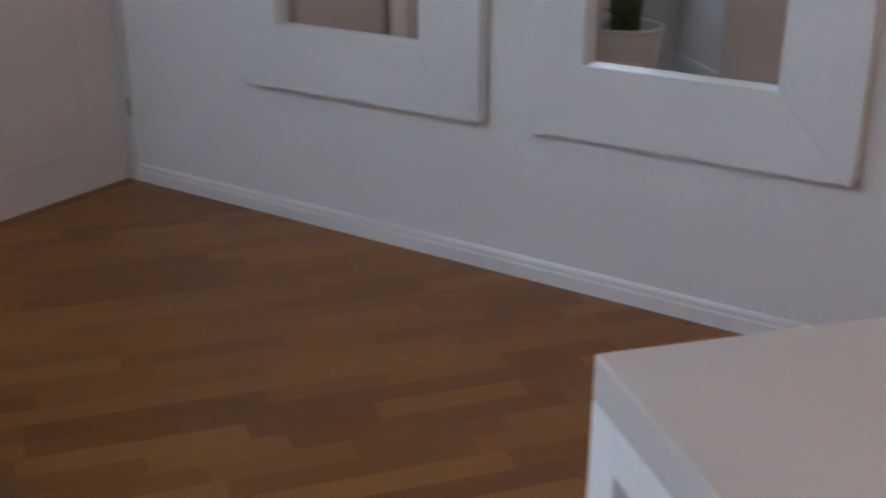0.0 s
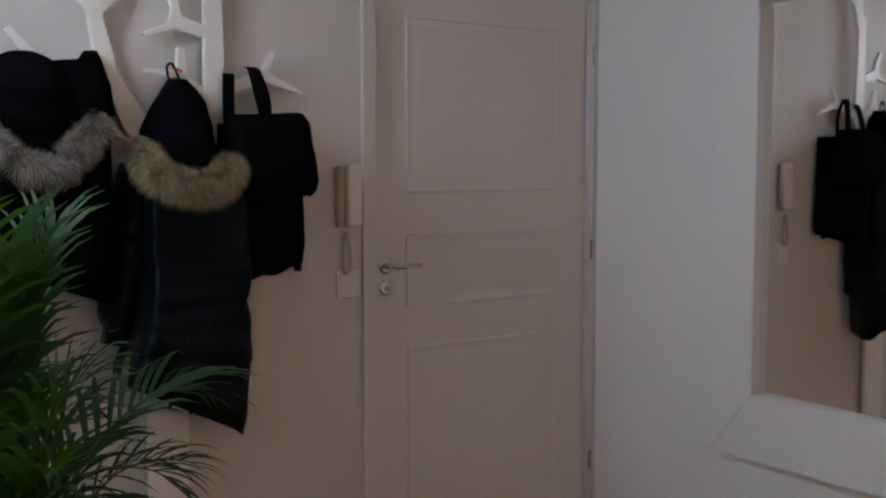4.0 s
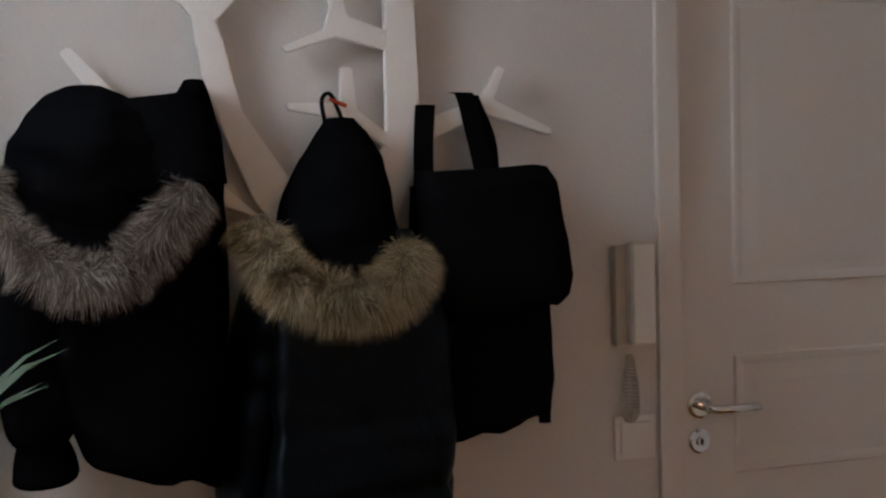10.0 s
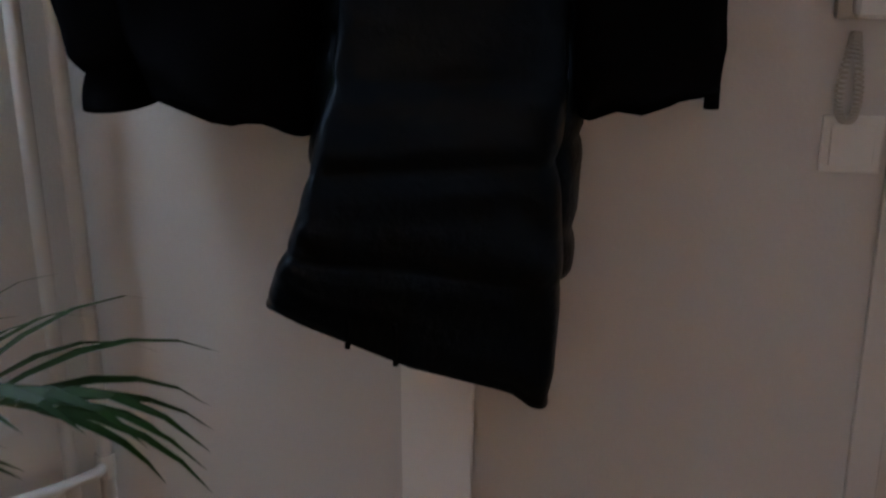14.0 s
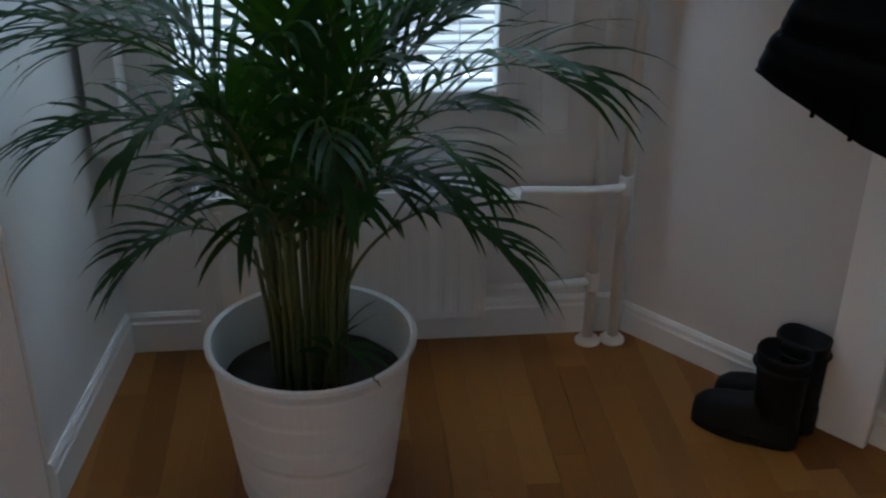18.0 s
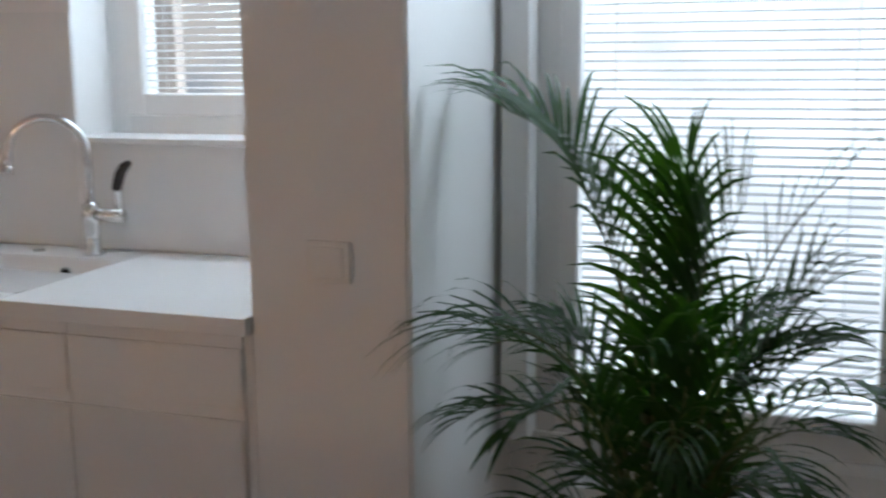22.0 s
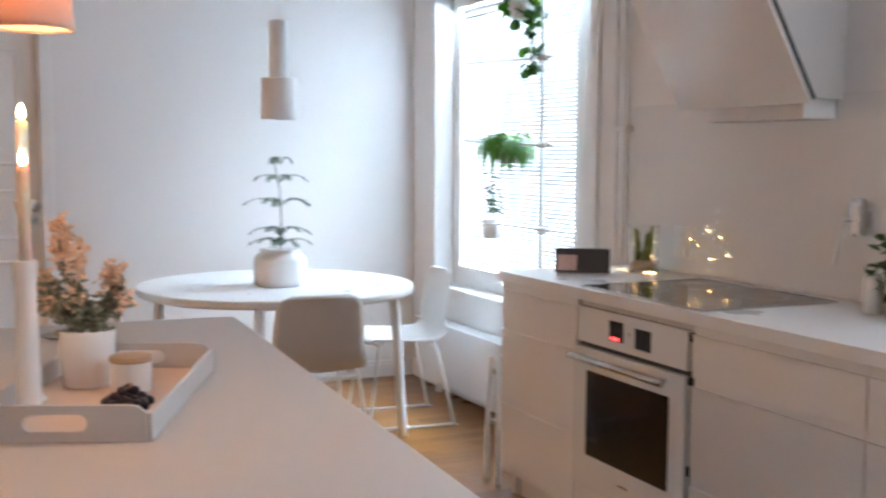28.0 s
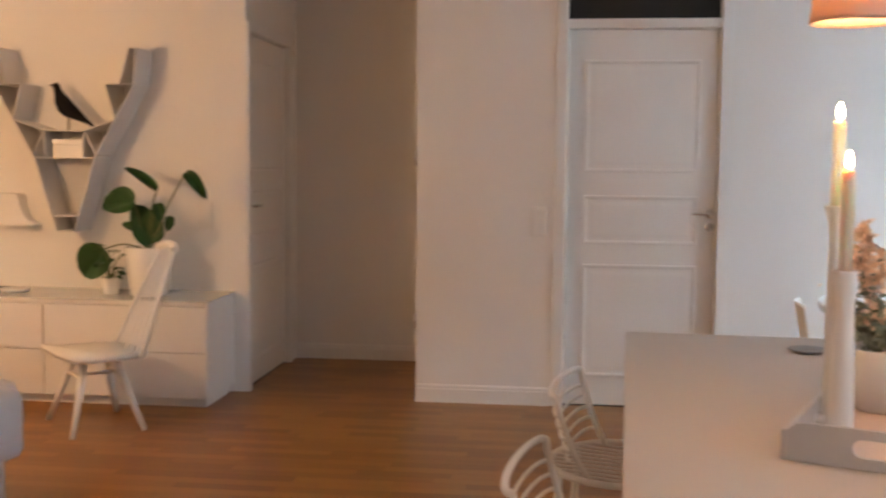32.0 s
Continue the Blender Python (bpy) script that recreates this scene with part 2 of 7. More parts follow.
# Peach tone paints the warm light that falls on the tray's pale base.
TRAYBASE = material("warm_tint_tray_board", (0.66, 0.52, 0.43), 0.45, vary=0.08, scale=10)
BIRCH = material("light_wood", (0.46, 0.30, 0.18), 0.45, vary=0.15, scale=12, bump=0.1)
SHELL = material("chair_shell", (0.55, 0.50, 0.45), 0.45, vary=0.03, bump=0.05)
CHARRED = material("black_stained_wood", (0.006, 0.005, 0.005), 0.6, vary=0.3, scale=20, bump=0.1, spec=0.15)
GREYSHELF = material("grey_sheet_metal", (0.66, 0.645, 0.635), 0.5, vary=0.04, bump=0.05)
WAX = material("candle_wax", (0.80, 0.70, 0.56), 0.5, vary=0.04, bump=0.02, Subsurface_Weight=0.5)
FLAME = glowing("candle_flame", (1.0, 0.78, 0.46), 130)
LEDRED = glowing("led_red", (1.0, 0.03, 0.03), 6)
FAIRY = glowing("fairy_light", (1.0, 0.62, 0.25), 50)
PANE = glass("window_glass")
CLEAR = glass("clear_glass", (0.96, 0.98, 0.97))
BLIND = material("blind_slat", (0.78, 0.79, 0.79), 0.4, vary=0.02, bump=0.0)
FLOWER = material("pale_flower", (0.82, 0.58, 0.41), 0.7, vary=0.25, scale=60)
GRAPE = material("dark_grape", (0.015, 0.008, 0.016), 0.3, vary=0.5, scale=60)


# ---- mesh helpers ----
def thing(name, m=None, label="", category="", group="", kind=""):
    ob = new(name)
    ob.empty_display_size = 0.1
    if m is not None:
        ob.matrix_world = m
    return tagged(ob, label, category, group, kind)


def part(name, bm, mat, parent=None, label="", smooth=False):
    """Links a bmesh as one mesh object under a thing or a part, in that thing's own axes."""
    me = bpy.data.meshes.new(name)
    bmesh.ops.recalc_face_normals(bm, faces=bm.faces[:])
    if smooth:
        for f in bm.faces:
            f.smooth = True
    bm.to_mesh(me)
    bm.free()
    me.materials.append(mat)
    ob = new(name, me)
    ob.parent = parent
    return tagged(ob, label)


def solo(name, bm, mat, m=None, label="", category="", group="", kind="", smooth=False):
    """A top-level thing that is one mesh."""
    ob = part(name, bm, mat, None, "", smooth)
    if m is not None:
        ob.matrix_world = m
    return tagged(ob, label, category, group, kind)


def box(x0, x1, y0, y1, z0, z1, bevel=0.0, bm=None, seg=2):
    b = bmesh.new()
    v = [b.verts.new(p) for p in ((x0, y0, z0), (x1, y0, z0), (x1, y1, z0), (x0, y1, z0), (x0, y0, z1), (x1, y0, z1), (x1, y1, z1), (x0, y1, z1))]
    for f in ((3, 2, 1, 0), (4, 5, 6, 7), (0, 1, 5, 4), (1, 2, 6, 5), (2, 3, 7, 6), (3, 0, 4, 7)):
        b.faces.new([v[i] for i in f])
    if bevel:
        bmesh.ops.bevel(b, geom=b.edges[:], offset=bevel, segments=seg, profile=0.6, affect="EDGES")
    return joined(bm, b)


def joined(bm, b, m=None):
    """Adds b to bm (or returns it)."""
    if m is not None:
        bmesh.ops.transform(b, matrix=m, verts=b.verts[:])
    if bm is None:
        return b
    me = bpy.data.meshes.new("tmp")
    b.to_mesh(me)
    b.free()
    bm.from_mesh(me)
    bpy.data.meshes.remove(me)
    return bm


def lathe(profile, seg=32, bm=None, m=None, closed=False):
    """A solid of turning from (radius, z) rows."""
    b = bmesh.new()
    rings = []
    for r, h in profile:
        if r < 1e-5:
            rings.append([b.verts.new((0, 0, h))])
        else:
            rings.append([b.verts.new((r * math.cos(2 * math.pi * k / seg), r * math.sin(2 * math.pi * k / seg), h)) for k in range(seg)])
    pairs = list(zip(rings, rings[1:])) + ([(rings[-1], rings[0])] if closed else [])
    for a, c in pairs:
        for k in range(seg):
            q = [a[k % len(a)], a[(k + 1) % len(a)], c[(k + 1) % len(c)], c[k % len(c)]]
            q = list(dict.fromkeys(q))
            if len(q) >= 3:
                b.faces.new(q)
    return joined(bm, b, m)


def tube(points, radius, seg=10, bm=None, cap=True, taper=None):
    """A round bar along points."""
    b = bmesh.new()
    pts = [Vector(p) for p in points]
    rings = []
    side = None
    for i, p in enumerate(pts):
        d = (pts[min(i + 1, len(pts) - 1)] - pts[max(i - 1, 0)]).normalized()
        if side is None:
            side = d.orthogonal().normalized()
        side = (side - d * side.dot(d)).normalized()
        up = d.cross(side)
        r = radius if taper is None else radius + (taper - radius) * i / max(1, len(pts) - 1)
        rings.append([b.verts.new(p + r * (math.cos(2 * math.pi * k / seg) * side + math.sin(2 * math.pi * k / seg) * up)) for k in range(seg)])
    for a, c in zip(rings, rings[1:]):
        for k in range(seg):
            b.faces.new((a[k], a[(k + 1) % seg], c[(k + 1) % seg], c[k]))
    if cap:
        b.faces.new(rings[0][::-1])
        b.faces.new(rings[-1])
    return joined(bm, b)


def arc(c, r, a0, a1, n, ax="xz"):
    out = []
    for k in range(n + 1):
        a = radians(a0 + (a1 - a0) * k / n)
        p = [c[0], c[1], c[2]]
        p["xyz".index(ax[0])] += r * math.cos(a)
        p["xyz".index(ax[1])] += r * math.sin(a)
        out.append(tuple(p))
    return out


def slab(outline, y0, y1, bm=None, bevel=0.0):
    """An upright plate: an outline in x and z, pushed from y0 to y1."""
    b = bmesh.new()
    f = b.faces.new([b.verts.new((x, y0, h)) for x, h in outline])
    ext = bmesh.ops.extrude_face_region(b, geom=[f])
    bmesh.ops.translate(b, vec=(0, y1 - y0, 0), verts=[v for v in ext["geom"] if isinstance(v, bmesh.types.BMVert)])
    if bevel:
        bmesh.ops.bevel(b, geom=b.edges[:], offset=bevel, segments=2, affect="EDGES")
    return joined(bm, b)


def grid_wall(u0, u1, z0, z1, thick, openings, axis=0):
    """A wall with thickness whose openings go right through; its room side is y = 0."""
    us = sorted({u0, u1, *[o[0] for o in openings], *[o[1] for o in openings]})
    zs = sorted({z0, z1, *[o[2] for o in openings], *[o[3] for o in openings]})
    b = bmesh.new()
    made = {}

    def vert(i, j, k):
        if (i, j, k) not in made:
            made[i, j, k] = b.verts.new((us[i], (0, thick)[k], zs[j]))
        return made[i, j, k]

    def solid(i, j):
        if not (0 <= i < len(us) - 1 and 0 <= j < len(zs) - 1):
            return False
        cu, cz = (us[i] + us[i + 1]) / 2, (zs[j] + zs[j + 1]) / 2
        return not any(o[0] < cu < o[1] and o[2] < cz < o[3] for o in openings)

    for i in range(len(us) - 1):
        for j in range(len(zs) - 1):
            if not solid(i, j):
                continue
            for k in (0, 1):
                b.faces.new([vert(i, j, k), vert(i + 1, j, k), vert(i + 1, j + 1, k), vert(i, j + 1, k)])
            for di, dj, e in ((-1, 0, ((0, 0), (0, 1))), (1, 0, ((1, 0), (1, 1))), (0, -1, ((0, 0), (1, 0))), (0, 1, ((0, 1), (1, 1)))):
                if not solid(i + di, j + dj):
                    (a, c), (d, f) = e
                    b.faces.new([vert(i + a, j + c, 0), vert(i + d, j + f, 0), vert(i + d, j + f, 1), vert(i + a, j + c, 1)])
    return b


NU = 50.4
LEN = 2.207
M_EXT = pose(0, 0, 0)
M_KIT = pose(0, 0.066, 0)
M_COAT = pose(0, 0, 0, 0, 0, -NU)
C1 = M_COAT @ Vector((LEN, 0, 0))
M_MIR = pose(C1.x, C1.y, 0, 0, 0, -141.6)
XE = -6.916
M_END = pose(XE, 0, 0, 0, 0, 90)
H = 2.62


# ---- the shell of the place ----
def wall(name, m, u0, u1, openings=(), thick=0.2, label="matt white painted wall", mat=None):
    return solo(name, grid_wall(u0, u1, 0.0, H, thick, openings), mat or PAINT, m, label, "wall", kind="structure")


WIN_NOOK = (-1.10, -0.23, 0.52, 2.28)
WIN_KIT = (-2.435, -1.60, 1.21, 2.28)
WIN_DIN = (-6.56, -4.93, 0.60, 2.28)
wall("wall_nook", M_EXT, -1.17, 0.3, [WIN_NOOK], 0.42, "matt white painted outer wall with a tall window")
wall("wall_kitchen", M_KIT, XE - 0.2, -1.578, [WIN_KIT, WIN_DIN], 0.42, "matt white painted outer wall behind the kitchen counter")
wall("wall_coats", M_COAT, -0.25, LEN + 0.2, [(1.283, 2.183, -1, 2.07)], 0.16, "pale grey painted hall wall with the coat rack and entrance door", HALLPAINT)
wall("wall_mirrors", M_MIR, 0.0, 3.4, (), 0.16, "cool white painted hall wall with two framed mirrors")
wall("wall_dining", M_END, -3.69, 0.066, [(-2.875, -2.075, -1, 2.52)], 0.16, "white painted dining room wall with a panelled door")
DOORWALL = pose(0, -4.68, 0, 0, 0, 180)
wall("wall_recess_back", pose(-8.11, 0, 0, 0, 0, 90), -4.9, -3.5, (), 0.16, "white painted back wall of a shaded recess")
wall("wall_recess_right", pose(0, -3.69, 0), -8.27, XE - 0.16, (), 0.14, "white painted side wall of a recess")
wall("wall_recess_left", DOORWALL, 7.0, 8.27, [(7.06, 7.92, -1, 2.06)], 0.14, "white painted side wall with a panelled door")
wall("wall_living", pose(-7.0, 0, 0, 0, 0, 90), -8.0, -4.82, (), 0.16, "warm lit white painted living room wall")
C2 = M_MIR @ Vector((3.4, 0, 0))
wall("wall_living_back", pose(0, -8.0, 0, 0, 0, 180), -0.6, 7.2, (), 0.16, "white painted wall behind the living room")
wall("wall_living_side", pose(C2.x, 0, 0, 0, 0, -90), -C2.y, 8.0, (), 0.16, "white painted side wall of the living room")
b = bmesh.new()
quad = [(-1.578, -0.544), (-1.226, -0.544), (-1.17, 0.0), (-1.17, 0.2), (-1.578, 0.2)]
lo = [b.verts.new((x, y, 0)) for x, y in quad]
hi = [b.verts.new((x, y, H)) for x, y in quad]
b.faces.new(lo[::-1])
b.faces.new(hi)
for k in range(5):
    b.faces.new((lo[k], lo[(k + 1) % 5], hi[(k + 1) % 5], hi[k]))
edge = [e for e in b.edges if abs(e.verts[0].co.z - e.verts[1].co.z) > 1 and e.verts[0].co.y < -0.5]
bmesh.ops.bevel(b, geom=edge, offset=0.006, segments=2, affect="EDGES")
solo("wall_pillar", b, PAINT, None, "white painted wall pier between hall window and kitchen", "wall", kind="structure")
solo("ceiling", box(-8.4, 2.2, -8.3, 0.6, H, H + 0.15), CEIL, None, "plain white painted ceiling", "ceiling", kind="structure")


def baseboard(name, m, runs, h=0.1):
    """A stepped skirting board along stretches of a wall."""
    b = bmesh.new()
    for u0, u1 in runs:
        prof = [(0.0, 0.0), (-0.013, 0.0), (-0.013, h - 0.026), (-0.010, h - 0.020), (-0.010, h - 0.008), (-0.005, h), (0.0, h)]
        rows = [[b.verts.new((u, y, z)) for y, z in prof] for u in (u0, u1)]
        for k in range(len(prof)):
            j = (k + 1) % len(prof)
            b.faces.new((rows[0][k], rows[0][j], rows[1][j], rows[1][k]))
        b.faces.new(rows[0][::-1])
        b.faces.new(rows[1])
    return solo(name, b, TRIM, m, "white painted stepped baseboard", "baseboard", kind="structure")


baseboard("baseboard_nook", M_EXT, [(-1.17, 0.0)])
baseboard("baseboard_coats", M_COAT, [(0.0, 1.225)], 0.078)
baseboard("baseboard_mirrors", M_MIR, [(0.0, 3.4)], 0.066)
baseboard("baseboard_dining", M_END, [(-3.69, -2.95), (-2.0, 0.066)])
baseboard("baseboard_kitchen", M_KIT, [(XE, -4.6)])
baseboard("baseboard_recess", pose(-8.11, 0, 0, 0, 0, 90), [(-4.68, -3.69)])
baseboard("baseboard_pillar", pose(-1.226, -0.544, 0, 0, 0, 84.1), [(0.0, 0.547)])


# ---- windows with slatted blinds ----
def window(name, m, o, deep, mullions=(), knob=False, tilt=12, sash=0.062, casing=0.0):
    u0, u1, z0, z1 = o
    w = thing(name, m, "white painted timber window with a closed slatted blind", "window", kind="structure")
    fr = 0.055
    y0, y1 = deep, deep + 0.09
    for nm, a, c, d, e in (("window_frame", u0, u0 + fr, z0, z1), ("window_frame", u1 - fr, u1, z0, z1), ("window_frame", u0 + fr, u1 - fr, z0, z0 + fr), ("window_frame", u0 + fr, u1 - fr, z1 - fr, z1)):
        part(nm, box(a, c, y0, y1, d, e, 0.004), TRIM, w)
    cuts = [u0 + fr, *mullions, u1 - fr]
    for a, c in zip(cuts, cuts[1:]):
        s = bmesh.new()
        q = sash
        for aa, cc, d, e in ((a, a + q, z0 + fr, z1 - fr), (c - q, c, z0 + fr, z1 - fr), (a + q, c - q, z0 + fr, z0 + fr + q), (a + q, c - q, z1 - fr - q, z1 - fr)):
            box(aa, cc, y0 - 0.012, y1 - 0.02, d, e, 0.006, s)
        part("sash", s, TRIM, w)
        pane = part("pane", box(a + q, c - q, y0 + 0.05, y0 + 0.056, z0 + fr + q, z1 - fr - q), PANE, w)
        pane.visible_shadow = False
        blind = part("blind", box(a + q, c - q, y0 + 0.004, y0 + 0.03, z1 - fr - q - 0.035, z1 - fr - q, 0.003), BLIND, w, "white slatted aluminium blind")
        bs = bmesh.new()
        ww = (c - q) - (a + q) - 0.012
        n = 4
        rows = []
        for k in range(n + 1):
            t = k / n - 0.5
            rows.append([bs.verts.new((sx * ww / 2, 0.024 * t, 0.0035 * (1 - 4 * t * t))) for sx in (-1, 1)])
        for r0, r1 in zip(rows, rows[1:]):
            bs.faces.new((r0[0], r0[1], r1[1], r1[0]))
        me = bpy.data.meshes.new("slat")
        bs.to_mesh(me)
        bs.free()
        me.materials.append(BLIND)
        z = z0 + fr + q + 0.015
        while z < z1 - fr - q - 0.04:
            sl = new("slat", me)
            sl.parent = blind
            sl.matrix_local = pose((a + c) / 2, y0 + 0.018, z, tilt)
            z += 0.021
        for u in (a + q + ww * 0.12, c - q - ww * 0.12):
            part("cord", tube([(u, y0 + 0.006, z0 + fr + q), (u, y0 + 0.006, z1 - fr - q)], 0.0012, 5), BLIND, blind)
    if knob:
        part("latch", box(u1 - fr - 0.045, u1 - fr - 0.025, y0 - 0.035, y0 - 0.012, 1.28, 1.36, 0.004), STEEL, w)
    return w


w1 = window("window_1", M_EXT, WIN_NOOK, -0.012, knob=True, sash=0.045)
w2 = window("window_2", M_KIT, WIN_KIT, 0.16, tilt=6)
# Added strip: stands in for the facade seen through a gap at the sash.
part("outer_reveal", box(-2.435, -2.30, 0.30, 0.35, 1.21, 2.28, 0.003), material("pale_brown_strip", (0.36, 0.30, 0.26), 0.7, vary=0.25, scale=12, bump=0.3), w2, "pale brown strip standing in for the view past the sash")
w3 = window("window_3", M_KIT, WIN_DIN, 0.10, mullions=(-5.14,), knob=False, tilt=48)
part("window_sill", box(-1.165, -0.17, -0.019, 0.0, 0.49, 0.522, 0.004), TRIM, w1)
part("window_sill", box(WIN_KIT[0] - 0.0, WIN_KIT[1], -0.03, 0.16, 1.196, 1.214, 0.004), TRIM, w2)
part("window_sill", box(-6.62, -4.89, -0.03, 0.10, 0.585, 0.604, 0.004), TRIM, w3)
for a, c, d, e in ((-1.165, -1.10, 0.522, 2.35), (-0.23, -0.17, 0.522, 2.35), (-1.10, -0.23, 2.28, 2.35)):
    part("casing", box(a, c, -0.016 if a > -1.15 else -0.10, 0.0, d, e, 0.003), TRIM, w1)
for a, c, d, e in ((-6.63, -6.56, 0.604, 2.35), (-4.93, -4.86, 0.604, 2.35), (-6.56, -4.93, 2.28, 2.35)):
    part("casing", box(a, c, -0.016, 0.0, d, e, 0.003), TRIM, w3)

# across the yard: a pale blurred facade, and the overcast sky above it
def backdrop(name, corners, lo, hi, power, cut, label):
    mat = bpy.data.materials.new(name + "_glow")
    mat.use_nodes = True
    nt = mat.node_tree
    nt.nodes.clear()
    out = nt.nodes.new("ShaderNodeOutputMaterial")
    em = nt.nodes.new("ShaderNodeEmission")
    em.inputs["Strength"].default_value = power
    co = nt.nodes.new("ShaderNodeTexCoord")
    mp = nt.nodes.new("ShaderNodeMapping")
    mp.inputs["Scale"].default_value = (0.6, 1.0, 0.8)
    ns = nt.nodes.new("ShaderNodeTexNoise")
    ns.inputs["Scale"].default_value = 1.3
    ns.inputs["Detail"].default_value = 5
    rp = nt.nodes.new("ShaderNodeValToRGB")
    rp.color_ramp.elements[0].position, rp.color_ramp.elements[0].color = cut - 0.12, (*lo, 1)
    rp.color_ramp.elements[1].position, rp.color_ramp.elements[1].color = cut + 0.1, (*hi, 1)
    nt.links.new(co.outputs["Object"], mp.inputs[0])
    nt.links.new(mp.outputs[0], ns.inputs[0])
    nt.links.new(ns.outputs[0], rp.inputs[0])
    nt.links.new(rp.outputs[0], em.inputs[0])
    nt.links.new(em.outputs[0], out.inputs[0])
    b = bmesh.new()
    b.faces.new([b.verts.new(p) for p in corners])
    solo(name, b, mat, None, label, "backdrop", kind="structure")


backdrop("backdrop_facade", ((-3.5, 9, -6), (20, 9, -6), (20, 9, 6.5), (-3.5, 9, 6.5)), (0.56, 0.60, 0.66), (0.88, 0.96, 1.05), 1.8, 0.46, "pale blurred facade across the yard")
backdrop("backdrop_wing", ((-70, 9, -6), (-3.5, 9, -6), (-3.5, 9, 6.5), (-70, 9, 6.5)), (0.60, 0.66, 0.74), (0.97, 0.94, 0.91), 0.62, 0.48, "pale blurred facade further along the yard")
backdrop("backdrop_sky", ((-70, 9, 6.5), (20, 9, 6.5), (20, 0.7, 14), (-70, 0.7, 14)), (0.70, 0.84, 1.0), (0.80, 0.92, 1.0), 9.0, 0.5, "bright overcast sky above the yard")


# ---- doors ----
def panel_door(name, m, u0, u1, h, panels, handle_u, way, label, depth=0.0, trim=0.06, top=0.0, hinges=None, key=0.07, mat=None):
    """A panelled leaf in its frame. m: the wall's axes, in which the room lies at y below 0."""
    d = thing(name, m, label, "door", kind="structure")
    w = u1 - u0
    mat = mat or TRIM
    leaf = part("leaf", box(u0 + 0.004, u1 - 0.004, depth, depth + 0.045, 0.006, h - 0.006, 0.003), mat, d)
    for a, c, z0, z1 in panels:
        s = bmesh.new()
        t = 0.0055 if mat == DOORPAINT else 0.008
        a, c = u0 + a, u0 + c
        rect = lambda g, y: [(a + g, y, z0 + g), (c - g, y, z0 + g), (c - g, y, z1 - g), (a + g, y, z1 - g)]
        loops = [[s.verts.new(p) for p in rect(g, depth + y)] for g, y in ((0, 0.001), (0.004, -t), (0.012, -t * 0.9), (0.022, -0.0025), (0.036, -0.0025), (0.056, -0.004))]
        for l0, l1 in zip(loops, loops[1:]):
            for k in range(4):
                s.faces.new((l0[k], l0[(k + 1) % 4], l1[(k + 1) % 4], l1[k]))
        s.faces.new(loops[-1])
        part("panel", s, mat, leaf)
    b = bmesh.new()
    box(u0 - trim, u0 - 0.002, -0.014, 0.0, 0.0, h + trim + top, 0.004, b)
    box(u1 + 0.002, u1 + trim, -0.014, 0.0, 0.0, h + trim + top, 0.004, b)
    box(u0 - 0.002, u1 + 0.002, -0.014, 0.0, h + top + 0.004, h + trim + top, 0.004, b)
    part("door_frame", b, mat, d)
    # Black strip paints the shade in the gap under the leaf.
    part("floor_gap", box(u0 + 0.004, u1 - 0.004, depth - 0.003, depth + 0.03, -0.0035, 0.008), BLACK, d, "black strip painting the shade under the door")
    hz = 1.035 if depth < 0.03 else 1.068
    b = lathe([(0, 0), (0.026, 0), (0.026, 0.006), (0.02, 0.01), (0.0, 0.01)], 24)
    part("door_rose", joined(None, b, pose(handle_u, depth, hz, 90)), CHROME, d, smooth=False)
    part("door_handle", tube([(handle_u, depth - 0.008, hz), (handle_u, depth - 0.045, hz), (handle_u + way * 0.012, depth - 0.056, hz), (handle_u + way * 0.10, depth - 0.056, hz)], 0.0085, 10), CHROME, d, "chrome lever handle", True)
    b = lathe([(0, 0), (0.024, 0), (0.024, 0.005), (0.02, 0.008), (0.009, 0.008), (0.009, 0.012), (0.0, 0.012)], 24)
    part("lock_rose", joined(None, b, pose(handle_u, depth, hz - key, 90)), CHROME, d)
    part("keyhole", box(handle_u - 0.0025, handle_u + 0.0025, depth - 0.0135, depth - 0.012, hz - key - 0.006, hz - key + 0.006), BLACK, d)
    if hinges is not None:
        for z in (0.28, 1.05, 1.74):
            part("hinge", tube([(hinges, -0.008, z - 0.035), (hinges, -0.008, z + 0.035)], 0.007, 8), STEEL, d)
    return d


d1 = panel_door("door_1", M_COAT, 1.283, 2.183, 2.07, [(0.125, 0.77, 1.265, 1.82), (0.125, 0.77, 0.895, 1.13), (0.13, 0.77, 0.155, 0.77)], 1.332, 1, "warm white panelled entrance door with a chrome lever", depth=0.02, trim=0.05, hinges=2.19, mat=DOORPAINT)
part("threshold", box(1.24, 2.2, -0.01, 0.12, 0.0, 0.006, 0.002), OAK, d1)
part("strike_plate", box(1.2845, 1.289, 0.004, 0.02, 0.955, 1.055), BLACK, d1)
d2 = panel_door("door_2", M_END, -2.875, -2.075, 2.05, [(0.095, 0.705, 1.285, 1.885), (0.095, 0.705, 0.895, 1.16), (0.095, 0.705, 0.165, 0.785)], -2.105, -1, "white three-panel interior door under a dark transom pane", depth=0.035, trim=0.062, top=0.47)
part("transom_bar", box(-2.875, -2.075, -0.005, 0.1, 2.05, 2.10, 0.004), TRIM, d2)
part("transom_pane", box(-2.875, -2.075, 0.05, 0.056, 2.10, 2.52), BLACKGLASS, d2, "dark glass transom pane")
d3 = panel_door("door_3", DOORWALL, 7.06, 7.92, 2.06, [(0.11, 0.75, 1.27, 1.93), (0.11, 0.75, 0.88, 1.15), (0.11, 0.75, 0.14, 0.72)], 7.12, 1, "white panelled interior door in the shaded recess", depth=0.03, trim=0.055)

